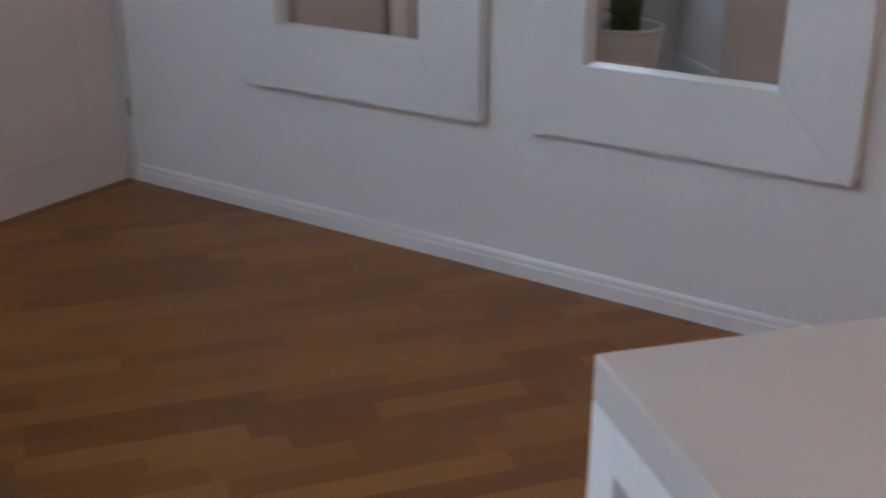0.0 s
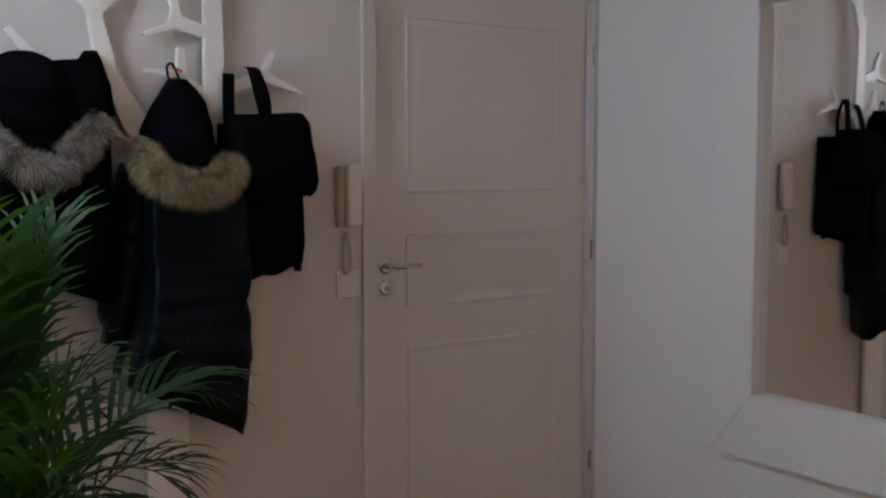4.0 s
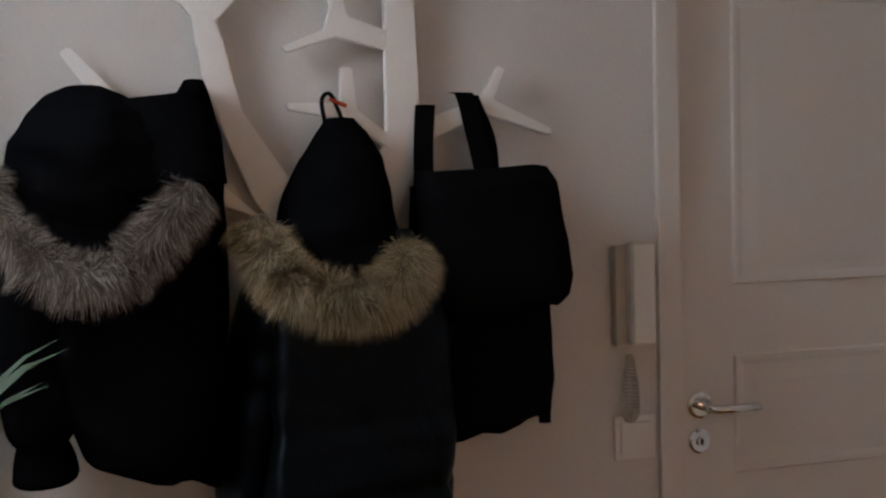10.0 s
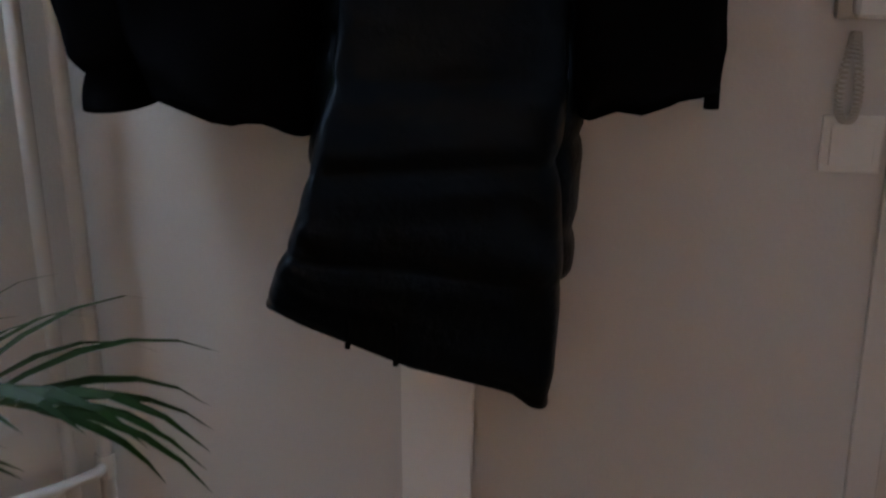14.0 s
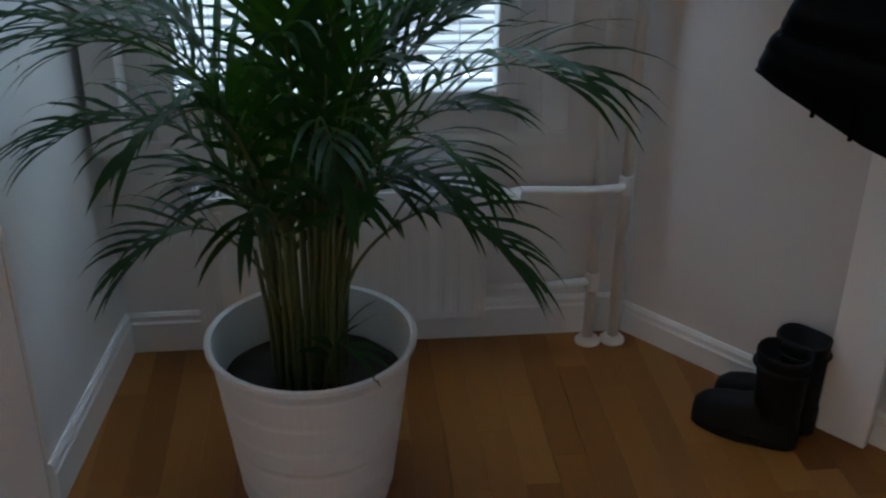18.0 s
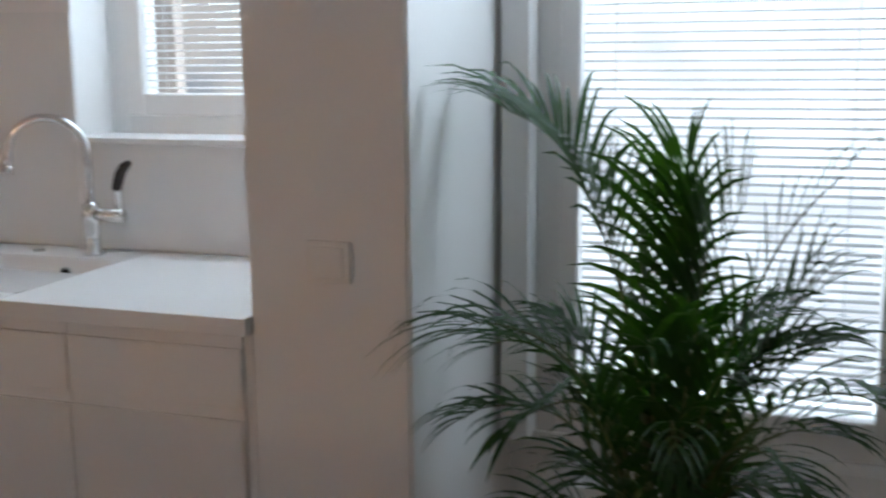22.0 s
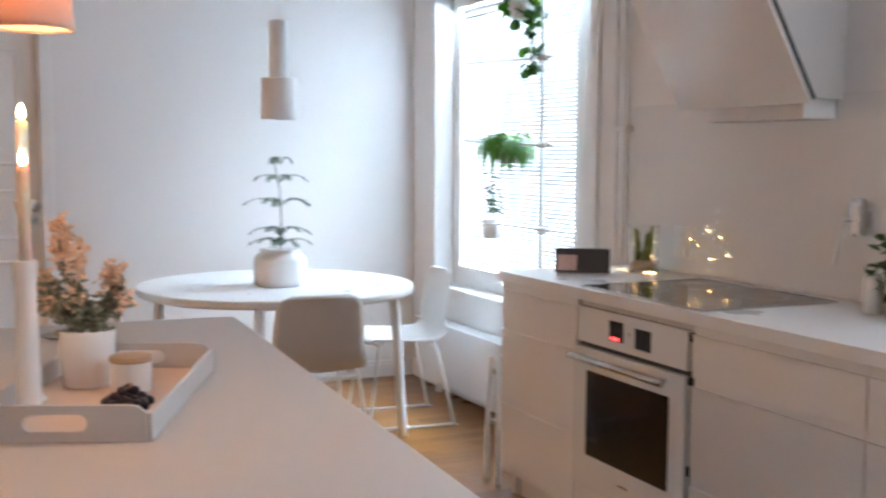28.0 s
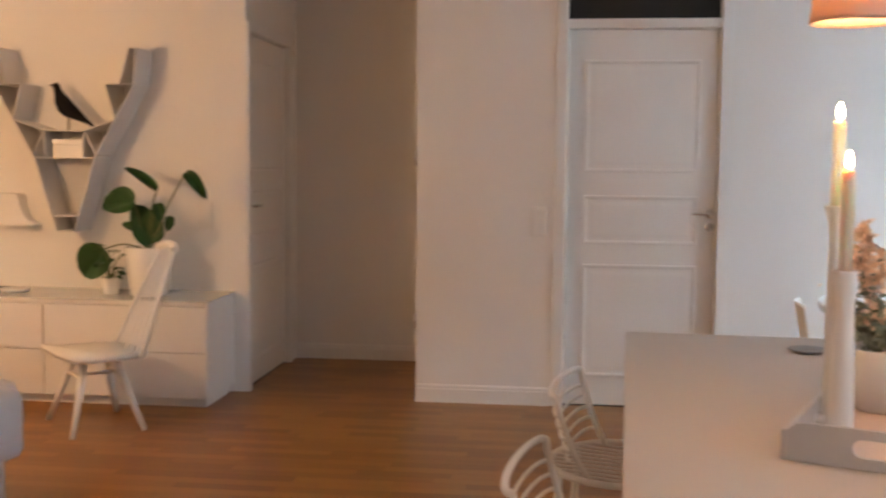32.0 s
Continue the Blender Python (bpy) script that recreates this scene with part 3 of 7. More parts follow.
for z in (1.352, 0.45):
    keep = thing("door_hinge", pose(-6.935, -3.69, z), "dark steel hinge plate on the edge of the recess opening", "hinge", "hinges at the recess")
    part("plate", box(-0.016, 0.016, -0.004, 0.0, -0.045, 0.045, 0.001), STEEL, keep)
    part("knuckle", tube([(0.014, -0.008, -0.042), (0.014, -0.008, 0.042)], 0.006, 8), STEEL, keep, smooth=True)


def switch(name, m, u, z, w=0.085, h=0.085, gangs=2, label="white double light switch", deep=0.009):
    s = thing(name, m @ pose(u, 0, z), label, "light switch")
    part("plate", box(-w / 2, w / 2, -deep, 0.0, -h / 2, h / 2, 0.003), PLASTIC, s)
    ww = (w - 0.022) / gangs
    for k in range(gangs):
        a = -w / 2 + 0.011 + k * ww
        part("rocker", box(a + 0.0008, a + ww - 0.0008, -deep - 0.0045, -deep + 0.001, -h / 2 + 0.011, h / 2 - 0.011, 0.002), PLASTIC, s)
    return s


M_PIL = pose(0, -0.544, 0)
switch("light_switch", M_PIL, -1.394, 1.026, 0.094, 0.085, 1, "white surface-mounted light switch on the pier", 0.016)
switch("light_switch", M_END, -3.02, 1.012, 0.085, 0.16, 1, "white light switch and socket beside the door")
switch("light_switch", pose(-7.0, 0, 0, 0, 0, 90), -4.92, 1.02, 0.085, 0.16, 1, "white switch plate on the living room wall")


# ---- hall: coat rack and what hangs on it ----
def lerp_rows(rows, n):
    """n rows read off between the given ones, by their first number, evenly."""
    rows = sorted(rows, reverse=True)
    zs = [r[0] for r in rows][::-1]
    out = []
    for k in range(n):
        z = zs[-1] + (zs[0] - zs[-1]) * k / (n - 1)
        out.append([z] + [float(np.interp(z, zs, [r[i] for r in rows][::-1])) for i in range(1, len(rows[0]))])
    return out


def garment(rows, n=70, seg=40, seams=(), puff=0.012, wrinkle=0.008, hem=0.0, hem_z=0.0, seed=0.0, back=-0.02, ridge=0.0, square=0.75, skew=0.0, full=0.7, wedge=0.0):
    """A hanging padded cloth shape from rows of (z, left, right, depth), stitched in at the seams."""
    b = bmesh.new()
    rings = []
    zs = lerp_rows(rows, n)
    z_lo, z_hi = zs[-1][0], zs[0][0]
    for z, xl, xr, d in zs:
        cx, hw = (xl + xr) / 2, (xr - xl) / 2
        pinch = 1.0
        if seams:
            near = min(abs(z - s) for s in seams)
            pinch = min(1.0, near / 0.028) ** 0.5
        ring = []
        for k in range(seg):
            a = 2 * math.pi * k / seg
            ca, sa = math.cos(a), math.sin(a)
            x = cx + hw * math.copysign(abs(ca) ** square, ca)
            if sa < 1e-6:
                x = cx + (x - cx) * (1 - wedge)
            q = abs(sa) ** full
            y = back - (d * q * (1 - skew * (z_hi - z) / (z_hi - z_lo) * (x - cx) / hw) if sa > 0 else 0.0)
            nv = noise.noise(Vector((x * 9 + seed, z * 6, seed * 3.1)))
            nf = noise.noise(Vector((x * 26 + seed, z * 18, seed)))
            nd = noise.noise(Vector((x * 13 + z * 21 + seed, z * 3, seed + 5)))
            if sa > 0:
                y -= (nv * 2.2 + nf * 0.8 + nd * 1.1) * wrinkle * q + puff * pinch * q
                y -= ridge * math.exp(-((x - cx) / 0.02) ** 2)
            x += (nf * 0.5 + nv) * wrinkle * 0.7 + math.copysign(puff * 0.7 * pinch * abs(ca) ** 2, ca)
            low = max(0.0, 1 - (z - z_lo) / max(1e-6, hem_z)) if hem_z else 0.0
            ring.append(b.verts.new((x, y, z + hem * low * (x - cx) + low * 0.006 * math.sin(x * 70 + seed))))
        rings.append(ring)
    for r0, r1 in zip(rings, rings[1:]):
        for k in range(seg):
            b.faces.new((r0[k], r0[(k + 1) % seg], r1[(k + 1) % seg], r1[k]))
    b.faces.new(rings[0][::-1])
    b.faces.new(rings[-1])
    return b


def fur_material(name, tones):
    mat = bpy.data.materials.new(name)
    mat.use_nodes = True
    nt = mat.node_tree
    bsdf = nt.nodes["Principled BSDF"]
    geo = nt.nodes.new("ShaderNodeNewGeometry")
    ramp = nt.nodes.new("ShaderNodeValToRGB")
    e = ramp.color_ramp.elements
    e[0].position, e[0].color = 0.0, (*tones[0], 1)
    e[1].position, e[1].color = 1.0, (*tones[-1], 1)
    for k, t in enumerate(tones[1:-1]):
        m = e.new((k + 1) / (len(tones) - 1))
        m.color = (*t, 1)
    nt.links.new(geo.outputs["Random Per Island"], ramp.inputs[0])
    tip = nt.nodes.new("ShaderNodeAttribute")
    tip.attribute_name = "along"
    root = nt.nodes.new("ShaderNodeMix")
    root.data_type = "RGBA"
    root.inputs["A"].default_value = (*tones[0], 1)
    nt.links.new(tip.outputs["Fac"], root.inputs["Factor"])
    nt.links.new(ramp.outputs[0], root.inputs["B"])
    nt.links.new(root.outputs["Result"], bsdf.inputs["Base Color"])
    bsdf.inputs["Roughness"].default_value = 0.6
    return mat


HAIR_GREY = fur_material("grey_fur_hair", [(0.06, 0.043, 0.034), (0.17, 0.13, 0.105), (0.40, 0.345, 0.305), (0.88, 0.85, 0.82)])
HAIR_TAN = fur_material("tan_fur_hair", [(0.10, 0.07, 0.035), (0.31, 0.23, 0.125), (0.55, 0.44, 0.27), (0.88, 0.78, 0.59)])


def fur(path, radius, n, hair, base, parent, label, seed, long=0.05):
    """A fur trim along a path: a padded core and some thousands of flat hairs."""
    rng = random.Random(seed)
    pts = [Vector(p) for p in path]
    core = tube(pts, radius * 0.62, 12, None, True)
    collar = part("fur_trim", core, base, parent, label, True)
    v, f = [], []
    for _ in range(n):
        s = rng.random() * (len(pts) - 1.001)
        i = int(s)
        p = pts[i].lerp(pts[i + 1], s - i)
        d = (pts[i + 1] - pts[i]).normalized()
        side = d.orthogonal().normalized()
        a = rng.random() * 2 * math.pi
        out = side * math.cos(a) + d.cross(side) * math.sin(a)
        if out.y > 0.35:
            continue
        p = p + out * radius * 0.55
        clump = noise.noise_vector(p * 30) * 0.85
        way = (out * 0.8 + Vector((0, -0.15, -0.45)) + clump + Vector((rng.gauss(0, 0.13), rng.gauss(0, 0.13), rng.gauss(0, 0.13)))).normalized()
        l = long * (0.55 + 0.75 * rng.random())
        w = way.cross(Vector((rng.gauss(0, 1), rng.gauss(0, 1), rng.gauss(0, 1)))).normalized() * 0.0006
        mid = p + way * l * 0.55
        tip = p + way * l + Vector((0, 0, -0.012 * rng.random()))
        k = len(v)
        v += [p - w, p + w, mid + w * 0.8, mid - w * 0.8, tip]
        f += [(k, k + 1, k + 2, k + 3), (k + 3, k + 2, k + 4)]
    me = bpy.data.meshes.new("fur_hair")
    me.from_pydata(v, [], f)
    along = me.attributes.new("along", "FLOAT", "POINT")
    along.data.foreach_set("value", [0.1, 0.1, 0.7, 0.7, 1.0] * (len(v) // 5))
    me.materials.append(hair)
    ob = new("fur_hair", me)
    ob.parent = collar
    tagged(ob, kind="stuff")
    return collar


def smooth_path(points, n):
    """A Catmull-Rom curve through points."""
    p = [Vector(q) for q in points]
    p = [p[0] * 2 - p[1], *p, p[-1] * 2 - p[-2]]
    out = []
    for i in range(1, len(p) - 2):
        for k in range(n):
            t = k / n
            a, b_, c, d = p[i - 1:i + 3]
            out.append(0.5 * ((2 * b_) + (c - a) * t + (2 * a - 5 * b_ + 4 * c - d) * t * t + (3 * b_ - a - 3 * c + d) * t ** 3))
    out.append(p[-2])
    return out


rack = thing("coat_rack", M_COAT, "white tree-shaped plywood coat rack fixed to the wall", "coat rack")


def branch(outline, y=-0.022, t=0.02, name="branch"):
    part(name, slab(outline, y - t, y, None, 0.0025), RACK, rack)


branch([(0.53, 0.0), (0.637, 0.0), (0.665, 1.25), (0.774, 1.54), (0.766, 1.80), (0.762, 1.98), (0.712, 1.98), (0.714, 1.80), (0.712, 1.55), (0.60, 1.36), (0.535, 1.1)], name="trunk")
branch([(0.60, 1.30), (0.63, 1.36), (0.537, 1.498), (0.47, 1.60), (0.442, 1.72), (0.40, 1.72), (0.412, 1.63), (0.485, 1.452)], -0.024, 0.019)
branch([(0.40, 1.70), (0.443, 1.70), (0.435, 1.745), (0.50, 1.82), (0.485, 1.84), (0.42, 1.775), (0.36, 1.83), (0.34, 1.815), (0.395, 1.75)], -0.026, 0.018)
branch([(0.42, 1.45), (0.50, 1.42), (0.30, 1.60), (0.205, 1.70), (0.19, 1.69), (0.24, 1.62)], -0.026, 0.018)
branch([(0.716, 1.70), (0.716, 1.735), (0.65, 1.757), (0.64, 1.80), (0.615, 1.84), (0.60, 1.83), (0.622, 1.775), (0.61, 1.735), (0.538, 1.705), (0.545, 1.695), (0.63, 1.722)], -0.025, 0.018)
branch([(0.72, 1.53), (0.715, 1.56), (0.662, 1.60), (0.655, 1.672), (0.635, 1.672), (0.632, 1.612), (0.542, 1.612), (0.545, 1.60), (0.64, 1.585)], -0.027, 0.018)
branch([(0.768, 1.54), (0.89, 1.592), (1.012, 1.557), (1.014, 1.567), (0.905, 1.618), (0.928, 1.672), (0.914, 1.677), (0.882, 1.62), (0.77, 1.58)], -0.025, 0.018)
branch([(0.714, 1.90), (0.762, 1.90), (0.80, 2.02), (0.86, 2.06), (0.85, 2.075), (0.79, 2.04), (0.75, 2.10), (0.735, 2.095), (0.74, 2.0)], -0.026, 0.018)

jacket = thing("winter_jacket", M_COAT, "short black hooded jacket with grey fur trim hanging from the rack", "jacket", "coats on the rack")
part("body", garment([(1.60, 0.16, 0.41, 0.09), (1.55, 0.12, 0.425, 0.12), (1.48, 0.105, 0.43, 0.15), (1.35, 0.12, 0.43, 0.165), (1.2, 0.15, 0.43, 0.175), (1.1, 0.185, 0.42, 0.175), (1.04, 0.21, 0.41, 0.17)], hem=-0.38, hem_z=0.2, wrinkle=0.009, seed=1.3, skew=0.35, full=0.6), NYLON, jacket, smooth=True)
part("sleeve", garment([(1.45, 0.10, 0.19, 0.05), (1.35, 0.082, 0.20, 0.10), (1.2, 0.09, 0.205, 0.115), (1.12, 0.105, 0.195, 0.105), (1.095, 0.115, 0.185, 0.09), (1.045, 0.115, 0.19, 0.09)], n=50, seg=24, seams=(1.095,), wrinkle=0.009, seed=4.0, back=-0.11), NYLON, jacket, smooth=True)
part("hood", garment([(1.635, 0.205, 0.25, 0.05), (1.622, 0.178, 0.282, 0.08), (1.59, 0.148, 0.318, 0.13), (1.54, 0.122, 0.345, 0.16), (1.47, 0.11, 0.36, 0.155), (1.40, 0.14, 0.34, 0.13)], n=60, wrinkle=0.014, seed=7.0, back=-0.03), NYLON, jacket, smooth=True)
part("hood_edge", garment([(1.645, 0.385, 0.40, 0.025), (1.622, 0.372, 0.408, 0.05), (1.612, 0.27, 0.412, 0.06), (1.56, 0.26, 0.425, 0.10), (1.48, 0.30, 0.43, 0.12)], n=40, seg=20, wrinkle=0.005, seed=8.0, back=-0.06), NYLON, jacket, smooth=True)
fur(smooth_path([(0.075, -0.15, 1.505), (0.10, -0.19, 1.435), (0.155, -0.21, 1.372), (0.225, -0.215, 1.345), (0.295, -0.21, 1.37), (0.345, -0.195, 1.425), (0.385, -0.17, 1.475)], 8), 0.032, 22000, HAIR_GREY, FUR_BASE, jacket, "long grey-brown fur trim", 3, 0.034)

parka = thing("parka", M_COAT, "long black quilted parka with tan fur trim hanging from the rack", "parka", "coats on the rack")
part("body", garment([(1.40, 0.53, 0.72, 0.12), (1.32, 0.505, 0.765, 0.15), (1.2, 0.495, 0.785, 0.165), (1.09, 0.487, 0.785, 0.185), (0.98, 0.460, 0.772, 0.21), (0.85, 0.436, 0.785, 0.215), (0.77, 0.418, 0.775, 0.215), (0.712, 0.405, 0.77, 0.21)], n=110, seg=64, seams=(1.10, 0.985, 0.845, 0.72), puff=0.009, wrinkle=0.009, hem=-0.55, hem_z=0.22, seed=2.2, skew=0.42, full=0.13, square=0.13, wedge=0.22), QUILT, parka, smooth=True)
part("sleeve", garment([(1.36, 0.48, 0.57, 0.09), (1.25, 0.452, 0.55, 0.10), (1.1, 0.432, 0.52, 0.10), (0.97, 0.416, 0.495, 0.095), (0.925, 0.42, 0.487, 0.08), (0.885, 0.42, 0.48, 0.075)], n=60, seg=24, seams=(1.15, 1.02, 0.925), wrinkle=0.008, seed=5.0, back=-0.03), QUILT, parka, smooth=True)
part("sleeve", garment([(1.36, 0.70, 0.79, 0.09), (1.25, 0.73, 0.81, 0.10), (1.05, 0.74, 0.805, 0.09), (0.9, 0.735, 0.795, 0.09), (0.80, 0.735, 0.79, 0.08)], n=60, seg=24, seams=(1.15, 1.0, 0.86), wrinkle=0.006, seed=6.0, back=-0.03), QUILT, parka, smooth=True)
part("hood", garment([(1.585, 0.615, 0.65, 0.04), (1.56, 0.595, 0.67, 0.07), (1.52, 0.57, 0.69, 0.10), (1.46, 0.54, 0.703, 0.135), (1.40, 0.52, 0.715, 0.16), (1.32, 0.51, 0.73, 0.16)], n=60, wrinkle=0.015, seed=9.0, ridge=-0.01, back=-0.04), NYLON, parka, smooth=True)
part("hanging_loop", tube(smooth_path([(0.605, -0.06, 1.57), (0.60, -0.055, 1.615), (0.615, -0.055, 1.625), (0.632, -0.06, 1.585)], 5), 0.0035, 6), QUILT, parka)
part("red_loop_stitch", tube([(0.612, -0.06, 1.617), (0.64, -0.062, 1.605)], 0.003, 6), material("red_thread", (0.5, 0.06, 0.02), 0.7), parka, "red stitched loop")
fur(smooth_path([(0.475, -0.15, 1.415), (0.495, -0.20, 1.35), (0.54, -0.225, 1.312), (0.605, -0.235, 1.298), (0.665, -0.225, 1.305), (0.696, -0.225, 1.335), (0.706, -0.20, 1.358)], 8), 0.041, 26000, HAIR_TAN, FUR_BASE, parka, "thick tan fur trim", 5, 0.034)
for u, y, z in ((0.509, -0.27, 0.775), (0.571, -0.25, 0.745), (0.455, -0.12, 0.90)):
    part("drawcord", tube(smooth_path([(u, y, z + 0.03), (u + 0.004, y - 0.005, z), (u, y, z - 0.03)], 4), 0.0045, 6), CANVAS, parka)

bag = thing("backpack", M_COAT, "flat black canvas backpack hanging by its straps from the rack", "backpack")
part("body", garment([(1.47, 0.76, 0.985, 0.07), (1.40, 0.757, 0.985, 0.10), (1.25, 0.765, 0.985, 0.11), (1.12, 0.775, 0.995, 0.11), (1.06, 0.785, 0.99, 0.10), (1.045, 0.81, 0.965, 0.07)], n=50, hem=0.18, hem_z=0.15, wrinkle=0.004, puff=0.006, seed=11.0, square=0.45), CANVAS, bag, smooth=True)
part("flap", garment([(1.495, 0.745, 0.968, 0.05), (1.47, 0.742, 0.98, 0.075), (1.36, 0.742, 0.996, 0.09), (1.30, 0.744, 1.004, 0.09), (1.275, 0.757, 0.998, 0.085), (1.262, 0.78, 0.978, 0.075)], n=36, hem=0.1, hem_z=0.4, wrinkle=0.0035, puff=0.004, seed=12.0, back=-0.105, square=0.4), CANVAS, bag, smooth=True)


def strap(pts, w, name="strap"):
    """A flat webbing strap along points."""
    b = bmesh.new()
    p = smooth_path(pts, 6)
    rows = []
    for q in p:
        rows.append([b.verts.new(q + Vector(o)) for o in ((-w / 2, 0, 0), (w / 2, 0, 0), (w / 2, -0.004, 0), (-w / 2, -0.004, 0))])
    for r0, r1 in zip(rows, rows[1:]):
        for k in range(4):
            b.faces.new((r0[k], r0[(k + 1) % 4], r1[(k + 1) % 4], r1[k]))
    b.faces.new(rows[0][::-1])
    b.faces.new(rows[-1])
    return part(name, b, CANVAS, bag)


strap([(0.765, -0.08, 1.45), (0.768, -0.07, 1.53), (0.778, -0.05, 1.60), (0.785, -0.03, 1.61)], 0.034)
strap([(0.875, -0.085, 1.47), (0.862, -0.07, 1.55), (0.85, -0.052, 1.622), (0.84, -0.03, 1.63)], 0.034)
strap([(0.90, -0.05, 1.47), (0.895, -0.045, 1.55), (0.865, -0.046, 1.625)], 0.02)
for u, z in ((0.797, 1.03), (0.982, 1.058)):
    part("strap_end", tube([(u, -0.06, z + 0.02), (u, -0.06, z - 0.012)], 0.011, 10), CANVAS, bag)

phone = thing("intercom_phone", M_COAT, "wall intercom phone in off-white plastic with a coiled cord", "intercom")
part("base", box(1.140, 1.190, -0.026, 0.0, 1.165, 1.352, 0.006), GREYPLASTIC, phone)
part("handset", box(1.160, 1.212, -0.050, -0.010, 1.168, 1.360, 0.014, None, 3), PLASTIC, phone)
cord = []
for k in range(420):
    a = k * 0.8
    t = 2 * math.pi * k / 419
    w = 0.003 + 0.009 * (1 - math.cos(t)) / 2
    cord.append((1.170 + w * math.sin(t) * 1.5 + 0.0058 * math.cos(a), -0.017 - 0.0058 * math.sin(a), 1.148 - 0.125 * (1 - math.cos(t)) / 2))
part("cord", tube(cord, 0.0016, 5), GREYPLASTIC, phone)
switch("light_switch", M_COAT, 1.183, 0.99, 0.084, 0.082, 1, "white light switch beside the entrance door")


# ---- two framed mirrors ----
def framed_mirror(u0, u1, z0, z1, g0, g1):
    mi = thing("wall_mirror", M_MIR, "tall wall mirror in a broad white frame", "mirror", "mirrors in the hall")
    zb, zt = z0 + 0.203, z1 - 0.205
    outer = [(u0, z0), (u1, z0), (u1, z1), (u0, z1)]
    inner = [(g0, zb), (g1, zb), (g1, zt), (g0, zt)]
    for k in range(4):
        o0, o1, i1, i0 = outer[k], outer[(k + 1) % 4], inner[(k + 1) % 4], inner[k]
        along = Vector((o1[0] - o0[0], o1[1] - o0[1])).normalized() * 0.0005
        quad = [(o0[0] + along.x, o0[1] + along.y), (o1[0] - along.x, o1[1] - along.y), (i1[0] - along.x, i1[1] - along.y), (i0[0] + along.x, i0[1] + along.y)]
        part("frame_board", slab(quad, -0.048, -0.001, None, 0.0022), TRIM, mi)
    part("mirror_pane", box(g0 - 0.004, g1 + 0.004, -0.014, -0.006, zb - 0.004, zt + 0.004), MIRROR, mi, "silvered mirror pane")
    return mi


framed_mirror(0.605, 1.520, 0.457, 2.04, 0.768, 1.314)
framed_mirror(1.662, 2.552, 0.460, 2.04, 1.841, 2.352)

# ---- radiator and heating pipes in the window nook ----
rad = thing("radiator", M_EXT, "white enamelled panel radiator with a slotted top grille", "radiator")
b = bmesh.new()
box(-0.985, -0.355, -0.115, -0.105, 0.115, 0.43, 0.003, b)
panel = part("front_panel", b, POWDER, rad)
for k in range(19):
    u = -0.97 + k * 0.0325
    part("rib", box(u, u + 0.018, -0.1185, -0.115, 0.135, 0.40, 0.0015, None, 1), POWDER, panel)
part("back_panel", box(-0.985, -0.355, -0.045, -0.035, 0.115, 0.43, 0.003), POWDER, rad)
b = bmesh.new()
for k in range(42):
    u = -0.975 + k * 0.0148
    box(u, u + 0.0055, -0.105, -0.045, 0.424, 0.431, 0, b)
part("grille", b, POWDER, rad)
for u in (-0.985, -0.359):
    part("side_panel", box(u, u + 0.004, -0.105, -0.045, 0.12, 0.428, 0.001), POWDER, rad)
part("valve", tube([(-0.355, -0.075, 0.40), (-0.315, -0.075, 0.40), (-0.28, -0.085, 0.395)], 0.015, 12), POWDER, rad, "thermostatic valve")
for u in (-0.9, -0.45):
    part("bracket", box(u, u + 0.03, -0.036, 0.0, 0.15, 0.38, 0.002), POWDER, rad)
pipes = thing("heating_pipes", M_EXT, "pair of white painted heating riser pipes with floor collars", "pipe")
for u in (-0.037, -0.097):
    part("riser", tube([(u, -0.055, 0), (u, -0.055, H)], 0.0125, 12), TRIM, pipes, smooth=True)
    part("collar", lathe([(0, 0), (0.030, 0), (0.030, 0.005), (0.022, 0.014), (0.013, 0.016), (0, 0.016)], 20, None, pose(u, -0.055, 0)), TRIM, pipes)
part("branch_pipe", tube([(-0.037, -0.055, 0.405), (-0.06, -0.075, 0.405), (-0.13, -0.075, 0.402), (-0.28, -0.075, 0.408), (-0.33, -0.075, 0.40)], 0.0095, 10), TRIM, pipes, smooth=True)
part("branch_pipe", tube([(-0.097, -0.055, 0.165), (-0.2, -0.07, 0.165), (-0.36, -0.075, 0.165)], 0.0095, 10), TRIM, pipes, smooth=True)
for u, z in ((-0.037, 0.405), (-0.097, 0.165)):
    part("tee", tube([(u, -0.055, z - 0.022), (u, -0.055, z + 0.022)], 0.0165, 12), TRIM, pipes)


